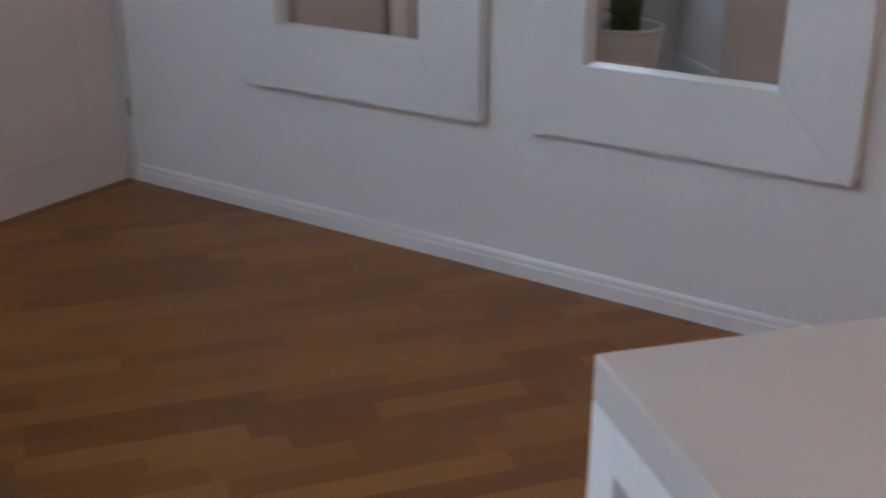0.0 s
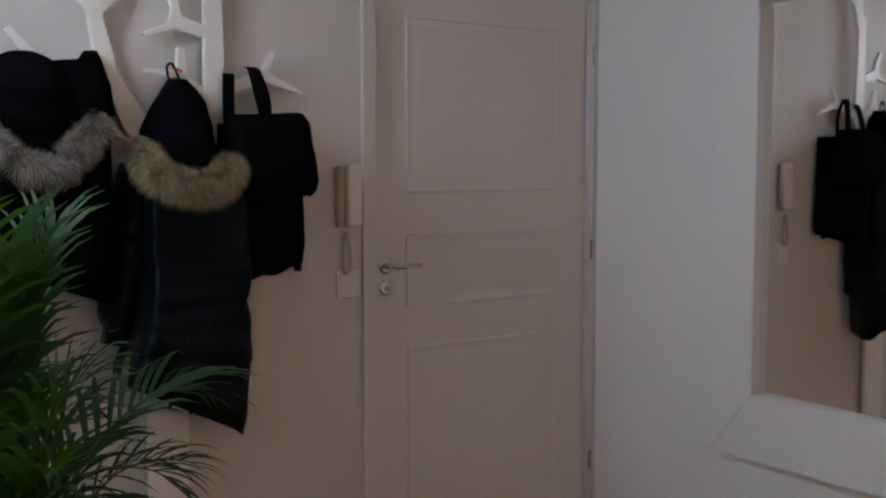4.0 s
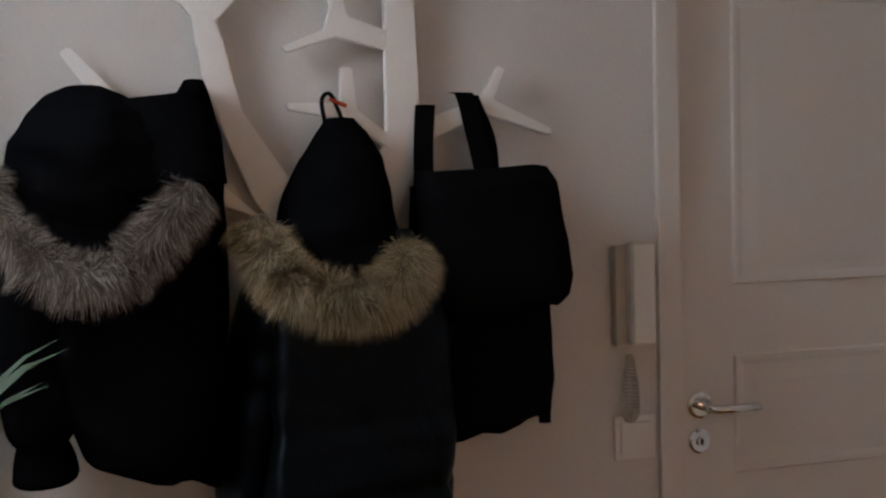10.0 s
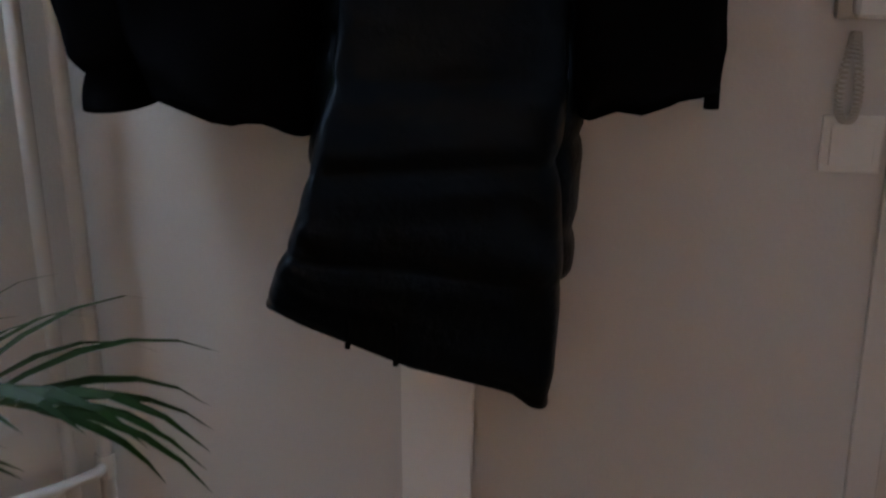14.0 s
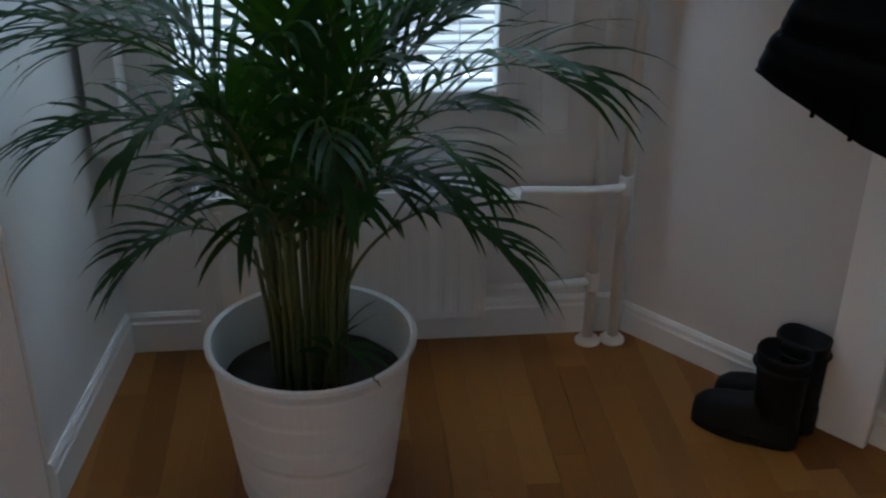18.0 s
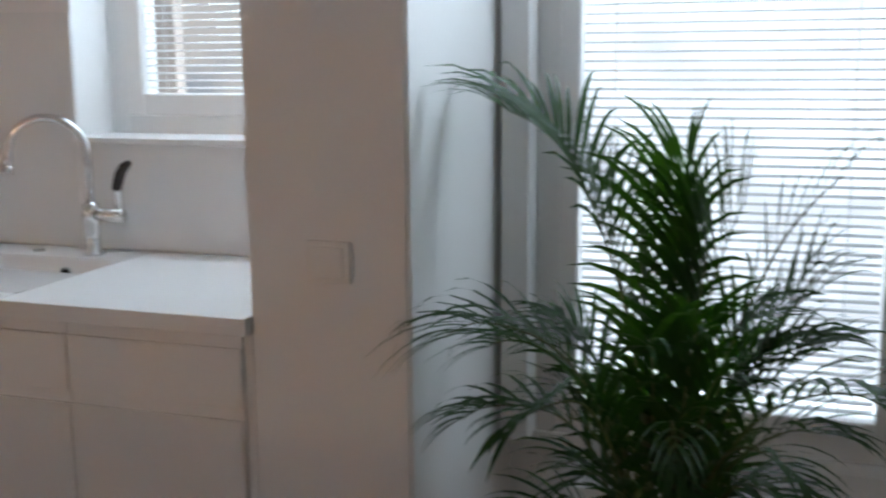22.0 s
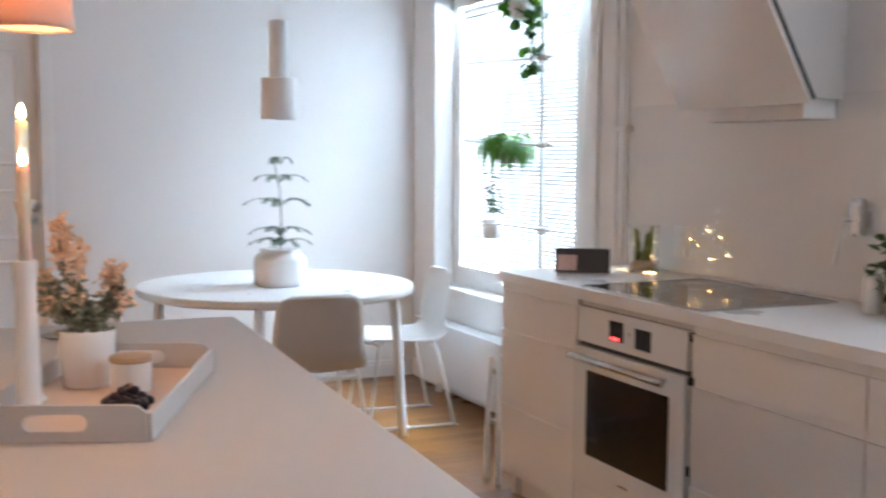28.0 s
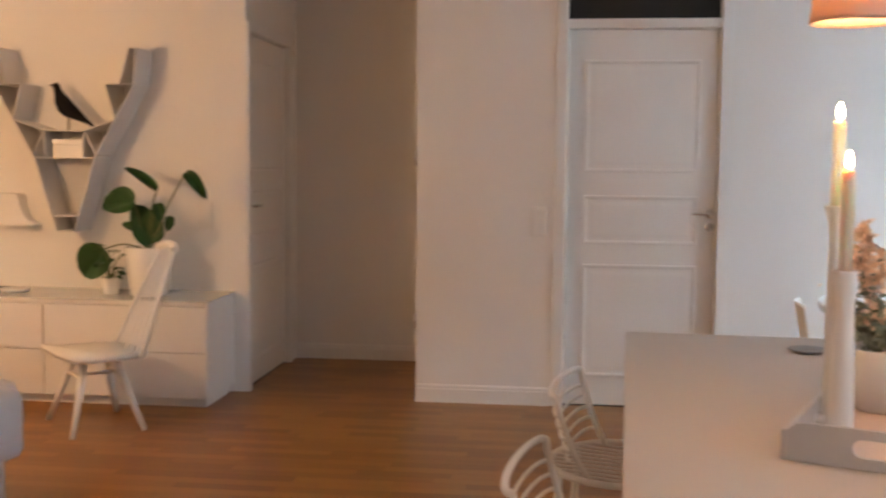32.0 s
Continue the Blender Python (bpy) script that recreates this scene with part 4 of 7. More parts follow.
# ---- boots and shoes ----
def footwear(name, m, high, label, category, mat, group):
    """A pair's one piece: a lofted foot and shaft over a ridged sole, toe along +x."""
    s = thing(name, m, label, category, group)
    s.scale = (0.79, 0.86, 0.86) if high else (0.86, 0.84, 0.95)
    b = bmesh.new()
    rows = [(-0.075, 0.034, 0.05), (-0.06, 0.041, 0.10 if high else 0.07), (-0.02, 0.043, 0.12 if high else 0.075), (0.03, 0.045, 0.105 if high else 0.07), (0.08, 0.051, 0.085 if high else 0.062), (0.13, 0.053, 0.075 if high else 0.055), (0.17, 0.046, 0.062 if high else 0.045), (0.195, 0.028, 0.042 if high else 0.03)]
    rings = []
    for x, w, h in rows:
        rings.append([b.verts.new((x, w * math.cos(a) * (1.0 if math.sin(a) < 0.2 else 0.92), 0.02 + h * max(0.0, math.sin(a)) ** 0.7)) for a in [math.pi * k / 10 for k in range(11)]])
    for r0, r1 in zip(rings, rings[1:]):
        for k in range(10):
            b.faces.new((r0[k], r0[k + 1], r1[k + 1], r1[k]))
    b.faces.new(rings[0])
    b.faces.new(rings[-1][::-1])
    part("upper", b, mat, s, smooth=True)
    b = bmesh.new()
    n = 28
    lo, hi = [], []
    for k in range(n):
        a = 2 * math.pi * k / n
        x = 0.06 + 0.14 * math.cos(a)
        w = (0.05 if x > 0.04 else 0.043) * math.copysign(abs(math.sin(a)) ** 0.7, math.sin(a))
        lo.append(b.verts.new((x, w * 1.05, 0)))
        hi.append(b.verts.new((x, w * 1.1, 0.024)))
    b.faces.new(lo[::-1])
    b.faces.new(hi)
    for k in range(n):
        b.faces.new((lo[k], lo[(k + 1) % n], hi[(k + 1) % n], hi[k]))
    part("sole", b, RUBBER, s)
    if high:
        prof = [(-0.02, 0.052, 0.07), (-0.018, 0.055, 0.12), (-0.014, 0.06, 0.18), (-0.012, 0.064, 0.235), (-0.012, 0.066, 0.25)]
        b = bmesh.new()
        rings = [[b.verts.new((cx + r * math.cos(a) * 1.08, r * math.sin(a) * 0.86, z + 0.004 * math.sin(3 * a + z * 40))) for a in [2 * math.pi * k / 20 for k in range(20)]] for cx, r, z in prof]
        rings += [[b.verts.new((-0.012 + r * math.cos(a) * 1.08, r * math.sin(a) * 0.86, z)) for a in [2 * math.pi * k / 20 for k in range(20)]] for r, z in ((0.060, 0.249), (0.054, 0.10))]
        for r0, r1 in zip(rings, rings[1:]):
            for k in range(20):
                b.faces.new((r0[k], r0[(k + 1) % 20], r1[(k + 1) % 20], r1[k]))
        b.faces.new(rings[-1])
        part("shaft", b, mat, s, smooth=True)
        part("strap", tube([( -0.012 + 0.072 * math.cos(a), 0.058 * math.sin(a), 0.215) for a in [2 * math.pi * k / 24 for k in range(25)]], 0.005, 6), mat, s)
    else:
        b = lathe([(0.030, 0.0), (0.036, 0.006), (0.040, 0.0), (0.036, -0.006)], 20, None, None, True)
        bmesh.ops.transform(b, matrix=pose(-0.022, 0, 0.088, 0, -6, 0) @ Matrix.Diagonal((1.3, 0.85, 1, 1)), verts=b.verts[:])
        part("collar", b, mat, s, smooth=True)
        for k in range(4):
            x = 0.035 + k * 0.018
            part("lace", tube([(x, -0.02, 0.093 - k * 0.006), (x + 0.004, 0, 0.098 - k * 0.006), (x + 0.002, 0.02, 0.093 - k * 0.006)], 0.0028, 6), CANVAS, s)
        part("tongue", box(0.0, 0.03, -0.016, 0.016, 0.085, 0.112, 0.006), CANVAS, s)
    return s


footwear("boot", M_COAT @ pose(0.475, -0.07, 0, 0, 0, 188), True, "black mid-calf rubber boot standing by the wall", "boot", RUBBER, "pair of boots")
footwear("boot", M_COAT @ pose(0.475, -0.148, 0, 0, 0, 194), True, "black mid-calf rubber boot standing in front of its pair", "boot", RUBBER, "pair of boots")
footwear("shoe", M_COAT @ pose(0.785, -0.085, 0, 0, 0, -83), False, "black laced low shoe pointing into the room", "shoe", LEATHER, "pair of shoes")
footwear("shoe", M_COAT @ pose(0.863, -0.095, 0, 0, 0, -78), False, "black laced low shoe beside its pair", "shoe", LEATHER, "pair of shoes")

# ---- the palm in its pot ----
palm_pot = thing("plant_pot", pose(-0.732, -0.530, 0), "white ribbed metal planter with a bright rim", "planter")
prof = [(0, 0), (0.125, 0.0), (0.135, 0.004)]
for k in range(5):
    z = 0.03 + k * 0.058
    prof += [(0.137 + z * 0.125, z), (0.139 + (z + 0.008) * 0.125, z + 0.008), (0.1395 + (z + 0.04) * 0.125, z + 0.046), (0.1375 + (z + 0.05) * 0.125, z + 0.052)]
prof += [(0.183, 0.33), (0.189, 0.337), (0.189, 0.346), (0.184, 0.349), (0.178, 0.345), (0.168, 0.25), (0.162, 0.2), (0, 0.2)]
part("pot", lathe(prof, 64), POWDER, palm_pot, smooth=False)
soil_b = lathe([(0, 0.262), (0.06, 0.268), (0.12, 0.262), (0.166, 0.25)], 40)
for v in soil_b.verts:
    v.co.z += 0.008 * noise.noise(v.co * 30)
part("soil", soil_b, SOIL, palm_pot, smooth=True)

palm = thing("areca_palm", pose(-0.732, -0.530, 0), "bushy green areca palm with arching feathery fronds", "palm")
rng = random.Random(21)


def frond(points, n, leaf_len, start=0.45, width=0.0098, spread=0.66):
    """One feather leaf: a bending rib with paired narrow leaflets."""
    pts = smooth_path(points, 8)[:-4]
    steps = len(pts) - 1
    rib = tube(pts, 0.0045, 5, None, True, 0.0012)
    v, f = [], []
    first = int(steps * start)
    for k in range(n):
        s = first + (steps - first - 0.3) * (k / (n - 1)) ** 0.9
        i = min(int(s), steps - 1)
        q = pts[i].lerp(pts[i + 1], s - i)
        along = (pts[i + 1] - pts[i]).normalized()
        lat = along.cross(Vector((0, 0, 1)))
        if lat.length < 0.05:
            lat = Vector((1, 0, 0))
        lat.normalize()
        nrm = lat.cross(along).normalized()
        u = k / (n - 1)
        l = leaf_len * (0.55 + 0.75 * math.sin(math.pi * (0.18 + 0.72 * u))) * (0.85 + 0.3 * rng.random())
        for side in (-1, 1):
            way = (lat * side * (spread - 0.45 * spread * u) + along * (0.62 + 0.35 * u) + nrm * (0.22 + 0.12 * rng.random())).normalized()
            w = width * (0.8 + 0.4 * rng.random())
            pr = q.copy()
            wd = way.copy()
            rows = []
            m = 5
            flat = (nrm * 0.45 + along.cross(way) * 0.2)
            for j in range(m + 1):
                t = j / m
                ww = w * (0.35 + 1.3 * t) if t < 0.35 else w * 0.86 * (1 - (t - 0.35) / 0.65) ** 0.75
                across = wd.cross(nrm + flat * 0.3)
                if across.length < 1e-4:
                    across = wd.orthogonal()
                across.normalize()
                rows.append((pr - across * ww, pr + across * ww))
                pr = pr + wd * (l / m)
                wd = (wd - Vector((0, 0, 0.14 + 0.22 * t * (1 + rng.random())))).normalized()
            k0 = len(v)
            for a, c in rows[:-1]:
                v += [a, c]
            v.append(rows[-1][0])
            for j in range(m - 1):
                a = k0 + 2 * j
                f.append((a, a + 1, a + 3, a + 2))
            a = k0 + 2 * (m - 1)
            f.append((a, a + 1, a + 2))
    me = bpy.data.meshes.new("blade")
    me.from_pydata(v, [], f)
    me.materials.append(LEAF)
    ob = part("frond", rib, STEM, palm, smooth=True)
    lv = new("blade", me)
    lv.parent = ob
    tagged(lv, kind="stuff")
    return ob


for points, n, l in (
        (((-0.02, 0.01, 0.25), (-0.05, 0.03, 0.80), (-0.15, 0.07, 1.14), (-0.26, 0.11, 1.285), (-0.41, 0.12, 1.345)), 18, 0.21),
        (((0.03, 0, 0.25), (0.09, 0.0, 0.80), (0.17, 0.0, 1.05), (0.24, 0.0, 1.17), (0.34, 0.0, 1.27)), 10, 0.155),
        (((0.0, 0.02, 0.25), (0.02, 0.03, 0.75), (0.04, 0.03, 1.05), (0.06, 0.02, 1.22)), 13, 0.19),
        (((0.01, -0.02, 0.25), (0.03, -0.03, 0.70), (0.06, -0.04, 1.0), (0.09, -0.04, 1.17)), 13, 0.18),
        (((-0.03, 0.03, 0.25), (-0.03, 0.04, 0.70), (-0.05, 0.05, 1.0), (-0.08, 0.05, 1.17)), 13, 0.18),
        (((0.0, 0.01, 0.25), (0.03, 0.02, 0.76), (0.09, 0.02, 1.06), (0.17, 0.02, 1.27)), 14, 0.23),
        (((-0.01, 0.03, 0.25), (-0.05, 0.05, 0.76), (-0.11, 0.06, 1.06), (-0.20, 0.07, 1.24)), 14, 0.23),
        (((0.02, 0.02, 0.25), (0.0, 0.05, 0.80), (0.01, 0.08, 1.10), (0.03, 0.10, 1.32)), 14, 0.22),
        (((0.03, 0.03, 0.25), (0.09, 0.07, 0.70), (0.20, 0.09, 0.93), (0.31, 0.09, 1.13)), 13, 0.20),
        (((0.03, -0.02, 0.25), (0.07, -0.05, 0.52), (0.13, -0.08, 0.67), (0.20, -0.11, 0.68), (0.26, -0.14, 0.62)), 11, 0.14),
        (((-0.03, -0.02, 0.25), (-0.06, -0.05, 0.47), (-0.14, -0.09, 0.60), (-0.23, -0.12, 0.60), (-0.30, -0.14, 0.53)), 11, 0.14),
        (((0.02, 0.05, 0.25), (0.09, 0.08, 0.70), (0.20, 0.10, 0.94), (0.32, 0.12, 1.03)), 10, 0.17),
        (((-0.03, -0.02, 0.25), (-0.07, -0.03, 0.64), (-0.17, -0.05, 0.87), (-0.33, -0.08, 0.94), (-0.46, -0.10, 0.86)), 13, 0.19),
        (((-0.03, 0.02, 0.25), (-0.07, 0.04, 0.60), (-0.18, 0.08, 0.81), (-0.32, 0.10, 0.86), (-0.42, 0.10, 0.81)), 12, 0.18),
        (((-0.03, 0, 0.25), (-0.06, 0.0, 0.54), (-0.18, 0.01, 0.73), (-0.34, 0.02, 0.745), (-0.44, 0.0, 0.68)), 11, 0.16),
        (((0.03, -0.01, 0.25), (0.06, -0.03, 0.58), (0.17, -0.11, 0.81), (0.31, -0.20, 0.90), (0.43, -0.27, 0.855)), 15, 0.20),
        (((0.03, 0.03, 0.25), (0.07, 0.06, 0.60), (0.20, 0.09, 0.84), (0.40, 0.11, 0.94)), 11, 0.16),
        (((0.03, -0.01, 0.25), (0.08, -0.03, 0.49), (0.20, -0.06, 0.61), (0.30, -0.09, 0.57), (0.37, -0.11, 0.48)), 11, 0.16),
        (((0.0, -0.03, 0.25), (0.02, -0.06, 0.60), (0.03, -0.15, 0.80), (0.05, -0.27, 0.82), (0.06, -0.34, 0.76)), 10, 0.12),
        (((-0.02, -0.03, 0.25), (-0.05, -0.07, 0.60), (-0.11, -0.16, 0.82), (-0.19, -0.27, 0.84), (-0.23, -0.33, 0.79)), 10, 0.12),
        (((0.02, -0.03, 0.25), (0.06, -0.07, 0.58), (0.13, -0.16, 0.77), (0.22, -0.26, 0.79), (0.27, -0.33, 0.74)), 10, 0.12),
        (((0.02, -0.06, 0.25), (0.03, -0.08, 0.34), (0.05, -0.10, 0.385), (0.09, -0.12, 0.36)), 5, 0.10)):
    upright = points[-1][2] > 1.1
    frond(points, n, l, 0.5 if upright else 0.45, 0.0072 if n == 10 else 0.0105 if upright else 0.0098, 0.42 if n == 10 else 0.55 if upright else 0.66)
for k in range(9):
    az = k * 2.399 + 1.0
    c, s = math.cos(az), math.sin(az)
    far = 0.19 + 0.09 * rng.random()
    top = 0.54 + 0.10 * rng.random() + (0.07 if s < 0.2 else 0.0)
    frond(((0.05 * c, 0.05 * s, 0.25), (0.075 * c, 0.075 * s, 0.25 + (top - 0.25) * 0.7), (far * 0.6 * c, far * 0.6 * s, top), (far * c, far * s, top - 0.05)), 7, 0.14)
for k in range(14):
    az = k * 2.399 + 0.4
    c, s = math.cos(az), math.sin(az)
    far = 0.17 + 0.18 * rng.random() - (0.05 if s < -0.3 or s > 0.6 else 0.0)
    top = 0.70 + 0.26 * rng.random()
    base = 0.02 + 0.05 * rng.random()
    frond(((base * c, base * s, 0.25), (0.08 * c, 0.08 * s, 0.25 + (top - 0.25) * 0.68), (far * 0.6 * c, far * 0.6 * s, top), (far * c, far * s, top - 0.02 + 0.07 * rng.random())), 10, 0.155)
for k in range(30):
    az = rng.random() * 6.283
    r = 0.068 * rng.random() ** 0.5
    h = 0.52 + 0.30 * rng.random()
    part("cane", tube([(r * math.cos(az), r * math.sin(az), 0.25), (r * 1.1 * math.cos(az), r * 1.1 * math.sin(az), 0.25 + (h - 0.25) * 0.5), (r * 1.35 * math.cos(az), r * 1.35 * math.sin(az), h)], 0.005, 6, None, True, 0.004), STEM, palm, smooth=True)


# ---- kitchen run along the outer wall ----
KF = -0.543
wt = thing("worktop", None, "continuous white solid-surface worktop with an integrated sink", "worktop")
b = bmesh.new()
SX0, SX1, SY0, SY1 = -2.625, -2.205, -0.50, -0.085
box(-4.60, SX0, -0.568, 0.058, 0.86, 0.90, 0.003, b)
box(SX1, -1.58, -0.568, 0.058, 0.86, 0.90, 0.003, b)
box(SX0, SX1, -0.568, SY0, 0.86, 0.90, 0.0, b)
box(SX0, SX1, SY1, 0.058, 0.86, 0.90, 0.0, b)
part("slab", b, TOP, wt)
b = bmesh.new()
loops = []
for g, z in ((0.0, 0.8995), (0.004, 0.892), (0.012, 0.76), (0.03, 0.738), (0.12, 0.735)):
    r = 0.03
    pts = []
    for cx, cy, a0 in ((SX1 - g - r, SY1 - g - r, 0), (SX0 + g + r, SY1 - g - r, 90), (SX0 + g + r, SY0 + g + r, 180), (SX1 - g - r, SY0 + g + r, 270)):
        pts += [(cx + r * math.cos(radians(a0 + 22.5 * k)), cy + r * math.sin(radians(a0 + 22.5 * k)), z) for k in range(5)]
    loops.append([b.verts.new(p) for p in pts])
for l0, l1 in zip(loops, loops[1:]):
    for k in range(len(l0)):
        b.faces.new((l0[k], l0[(k + 1) % len(l0)], l1[(k + 1) % len(l0)], l1[k]))
b.faces.new(loops[-1])
part("sink_bowl", b, TOP, wt, "white moulded sink bowl", smooth=True)
part("overflow_ring", lathe([(0.0145, 0), (0.0195, 0.0), (0.0195, 0.004), (0.0165, 0.006), (0.0145, 0.004)], 20, None, pose(-2.385, SY1 - 0.007, 0.855, 90)), CHROME, wt)
part("overflow_hole", lathe([(0, 0.002), (0.0155, 0.002)], 16, None, pose(-2.385, SY1 - 0.007, 0.855, 90)), BLACK, wt)
part("waste", lathe([(0, 0.737), (0.038, 0.737), (0.042, 0.7395), (0.03, 0.741), (0, 0.739)], 24, None, pose(-2.385, -0.30, 0)), CHROME, wt)
part("grommet", lathe([(0, 0.9), (0.016, 0.9), (0.016, 0.904), (0, 0.905)], 20, None, pose(-2.52, -0.03, 0)), STEEL, wt)

ROWS = ((0.700, 0.827), (0.400, 0.669), (0.110, 0.369))


def cabinet(u0, u1, label):
    c = thing("base_cabinet", None, label, "cabinet", "base cabinets along the wall")
    part("body", box(u0 + 0.001, u1 - 0.001, KF + 0.02, 0.055, 0.10, 0.858), CABIN, c)
    part("grip_rail", box(u0 + 0.001, u1 - 0.001, KF - 0.004, KF + 0.02, 0.10, 0.858), FRONT, c)
    for z0, z1 in ROWS:
        d = part("drawer_front", box(u0 + 0.0018, u1 - 0.0018, KF - 0.011, KF - 0.005, z0, z1, 0.0018), FRONT, c)
        part("grip_edge", box(u0 + 0.0018, u1 - 0.0018, KF - 0.013, KF - 0.004, z1 - 0.006, z1 + 0.003, 0.0015), FRONT, d)
    return c


for u0, u1 in ((-4.59, -4.04), (-3.40, -2.735), (-2.735, -2.035), (-2.035, -1.60)):
    cabinet(u0, u1, "white lacquered base cabinet with three handleless drawers")
solo("filler_panel", box(-1.60, -1.58, KF + 0.004, 0.05, 0.10, 0.858, 0.001), FRONT, None, "narrow white filler panel beside the wall pier", "panel")
solo("plinth", box(-4.54, -1.59, -0.49, -0.47, 0.0, 0.0985, 0.002), FRONT, None, "white plinth board under the base cabinets", "plinth")
solo("end_panel_foot", box(-4.588, -4.56, -0.50, 0.05, 0.0, 0.0985, 0.002), FRONT, None, "white side foot panel under the end cabinet", "panel")

oven = thing("oven", pose(-3.72, KF, 0), "white built-in oven with a dark glass door", "oven")
part("body", box(-0.31, 0.31, 0.01, 0.55, 0.11, 0.857), CABIN, oven)
part("lower_panel", box(-0.312, 0.312, -0.011, 0.008, 0.112, 0.205, 0.002), FRONT, oven)
part("lower_vent", box(-0.05, 0.05, -0.0125, -0.010, 0.12, 0.15, 0.001), BLACK, oven)
part("control_panel", box(-0.308, 0.308, -0.016, 0.008, 0.716, 0.838, 0.003), SPLASH, oven)
door = part("oven_door", box(-0.308, 0.308, -0.026, 0.008, 0.212, 0.700, 0.004), SPLASH, oven)
part("glass_window", box(-0.225, 0.235, -0.028, -0.024, 0.33, 0.625, 0.002), BLACKGLASS, door, "black glass window")
part("door_gap", box(-0.306, 0.306, -0.004, 0.006, 0.700, 0.716), BLACK, oven)
part("handle_bar", tube([(-0.27, -0.065, 0.672), (0.245, -0.065, 0.672)], 0.012, 14), STEEL, door, "brushed steel handle bar", True)
for u in (-0.24, 0.215):
    part("handle_post", tube([(u, -0.026, 0.672), (u, -0.064, 0.672)], 0.008, 10), STEEL, door)
part("display", box(-0.105, -0.025, -0.0185, -0.015, 0.745, 0.812, 0.001), BLACKGLASS, oven)
part("clock_digits", box(-0.09, -0.045, -0.0195, -0.0182, 0.750, 0.758), LEDRED, oven, "red glowing clock digits")
part("touch_panel", box(0.04, 0.125, -0.0185, -0.015, 0.74, 0.806, 0.001), BLACKGLASS, oven)
part("rotary_dot", lathe([(0, 0), (0.006, 0), (0.006, 0.003), (0, 0.003)], 14, None, pose(0.008, -0.016, 0.78, 90)), STEEL, oven)
part("brand_bar", box(-0.03, 0.03, -0.0272, -0.0258, 0.272, 0.279), STEEL, door)
for z in (0.82, 0.69, 0.415):
    part("bumper", box(0.309, 0.324, -0.016, 0.004, z - 0.014, z + 0.014, 0.001), BLACK, oven)
part("lower_gap", box(-0.308, 0.308, -0.006, 0.004, 0.205, 0.212), BLACK, oven)

hob = thing("hob", pose(-3.688, -0.29, 0.90), "black glass induction hob with a thin steel edge", "hob")
part("glass", box(-0.325, 0.325, -0.255, 0.255, 0.0005, 0.006, 0.002), BLACKGLASS, hob)
for x0, x1, y0, y1 in ((-0.329, 0.329, -0.259, -0.255), (-0.329, 0.329, 0.255, 0.259), (-0.329, -0.325, -0.255, 0.255), (0.325, 0.329, -0.255, 0.255)):
    part("edge_trim", box(x0, x1, y0, y1, 0.0005, 0.0075, 0.0008), STEEL, hob)
for x, y, r in ((-0.15, 0.11, 0.1), (0.16, 0.11, 0.075), (-0.15, -0.12, 0.075), (0.16, -0.11, 0.1)):
    part("zone_ring", lathe([(r - 0.0015, 0.0061), (r, 0.0064), (r + 0.0015, 0.0061)], 48, None, pose(x, y, 0)), GREYPLASTIC, hob)

tap = thing("kitchen_tap", pose(-2.338, -0.03, 0.90) @ Matrix.Diagonal((1, 1, 0.97, 1)), "tall chrome swan-neck kitchen tap with a black-tipped lever", "tap")
part("base", lathe([(0, 0), (0.027, 0), (0.027, 0.006), (0.021, 0.01), (0.021, 0.08), (0.0245, 0.085), (0.0245, 0.142), (0.016, 0.150), (0, 0.150)], 28), CHROME, tap, smooth=True)
neck = [(0, 0, 0.13), (0, 0, 0.28)] + [(-0.105 + 0.105 * math.cos(radians(a)), -0.03 * (1 - math.cos(radians(a))), 0.28 + 0.105 * math.sin(radians(a))) for a in range(8, 181, 9)] + [(-0.212, -0.062, 0.245)]
part("neck", tube(neck, 0.0112, 16), CHROME, tap, smooth=True)
part("nozzle", tube([(-0.2125, -0.062, 0.252), (-0.214, -0.063, 0.225)], 0.0135, 16), CHROME, tap, smooth=True)
part("side_valve", tube([(0.0, 0, 0.115), (0.105, -0.01, 0.115)], 0.0185, 16), CHROME, tap, smooth=True)
part("lever", tube([(0.095, -0.01, 0.115), (0.098, -0.012, 0.20), (0.105, -0.02, 0.225)], 0.0105, 12), CHROME, tap, smooth=True)
part("lever_tip", slab([(0.088, 0.19), (0.108, 0.185), (0.128, 0.235), (0.150, 0.262), (0.143, 0.272), (0.118, 0.262), (0.1, 0.235)], -0.03, -0.012, None, 0.003), BLACK, tap, "black rubber lever tip")

splash = thing("backsplash", None, "glossy white glass backsplash above the worktop", "backsplash")
part("panel", box(-4.60, -2.436, 0.059, 0.065, 0.902, 1.555, 0.001), SPLASH, splash)
part("panel", box(-2.434, -1.585, 0.059, 0.065, 0.902, 1.194, 0.001), SPLASH, splash)

hood = thing("cooker_hood", pose(-3.705, 0.066, 0), "angled white glass cooker hood over the hob", "cooker hood")
b = bmesh.new()
pr = [(0.0, 1.535), (-0.19, 1.535), (-0.42, 1.93), (-0.42, 1.97), (-0.30, 1.99), (0.0, 1.99)]
ra, rb = [b.verts.new((-0.275, y, z)) for y, z in pr], [b.verts.new((0.245, y, z)) for y, z in pr]
for k in range(len(pr)):
    b.faces.new((ra[k], ra[(k + 1) % len(pr)], rb[(k + 1) % len(pr)], rb[k]))
b.faces.new(ra[::-1])
b.faces.new(rb)
part("body", b, FRONT, hood)
b = bmesh.new()
box(-0.30, 0.335, -0.012, 0.0, 0.0, 0.50, 0.003, b)
bmesh.ops.transform(b, matrix=pose(0, -0.215, 1.52, 30.5), verts=b.verts[:])
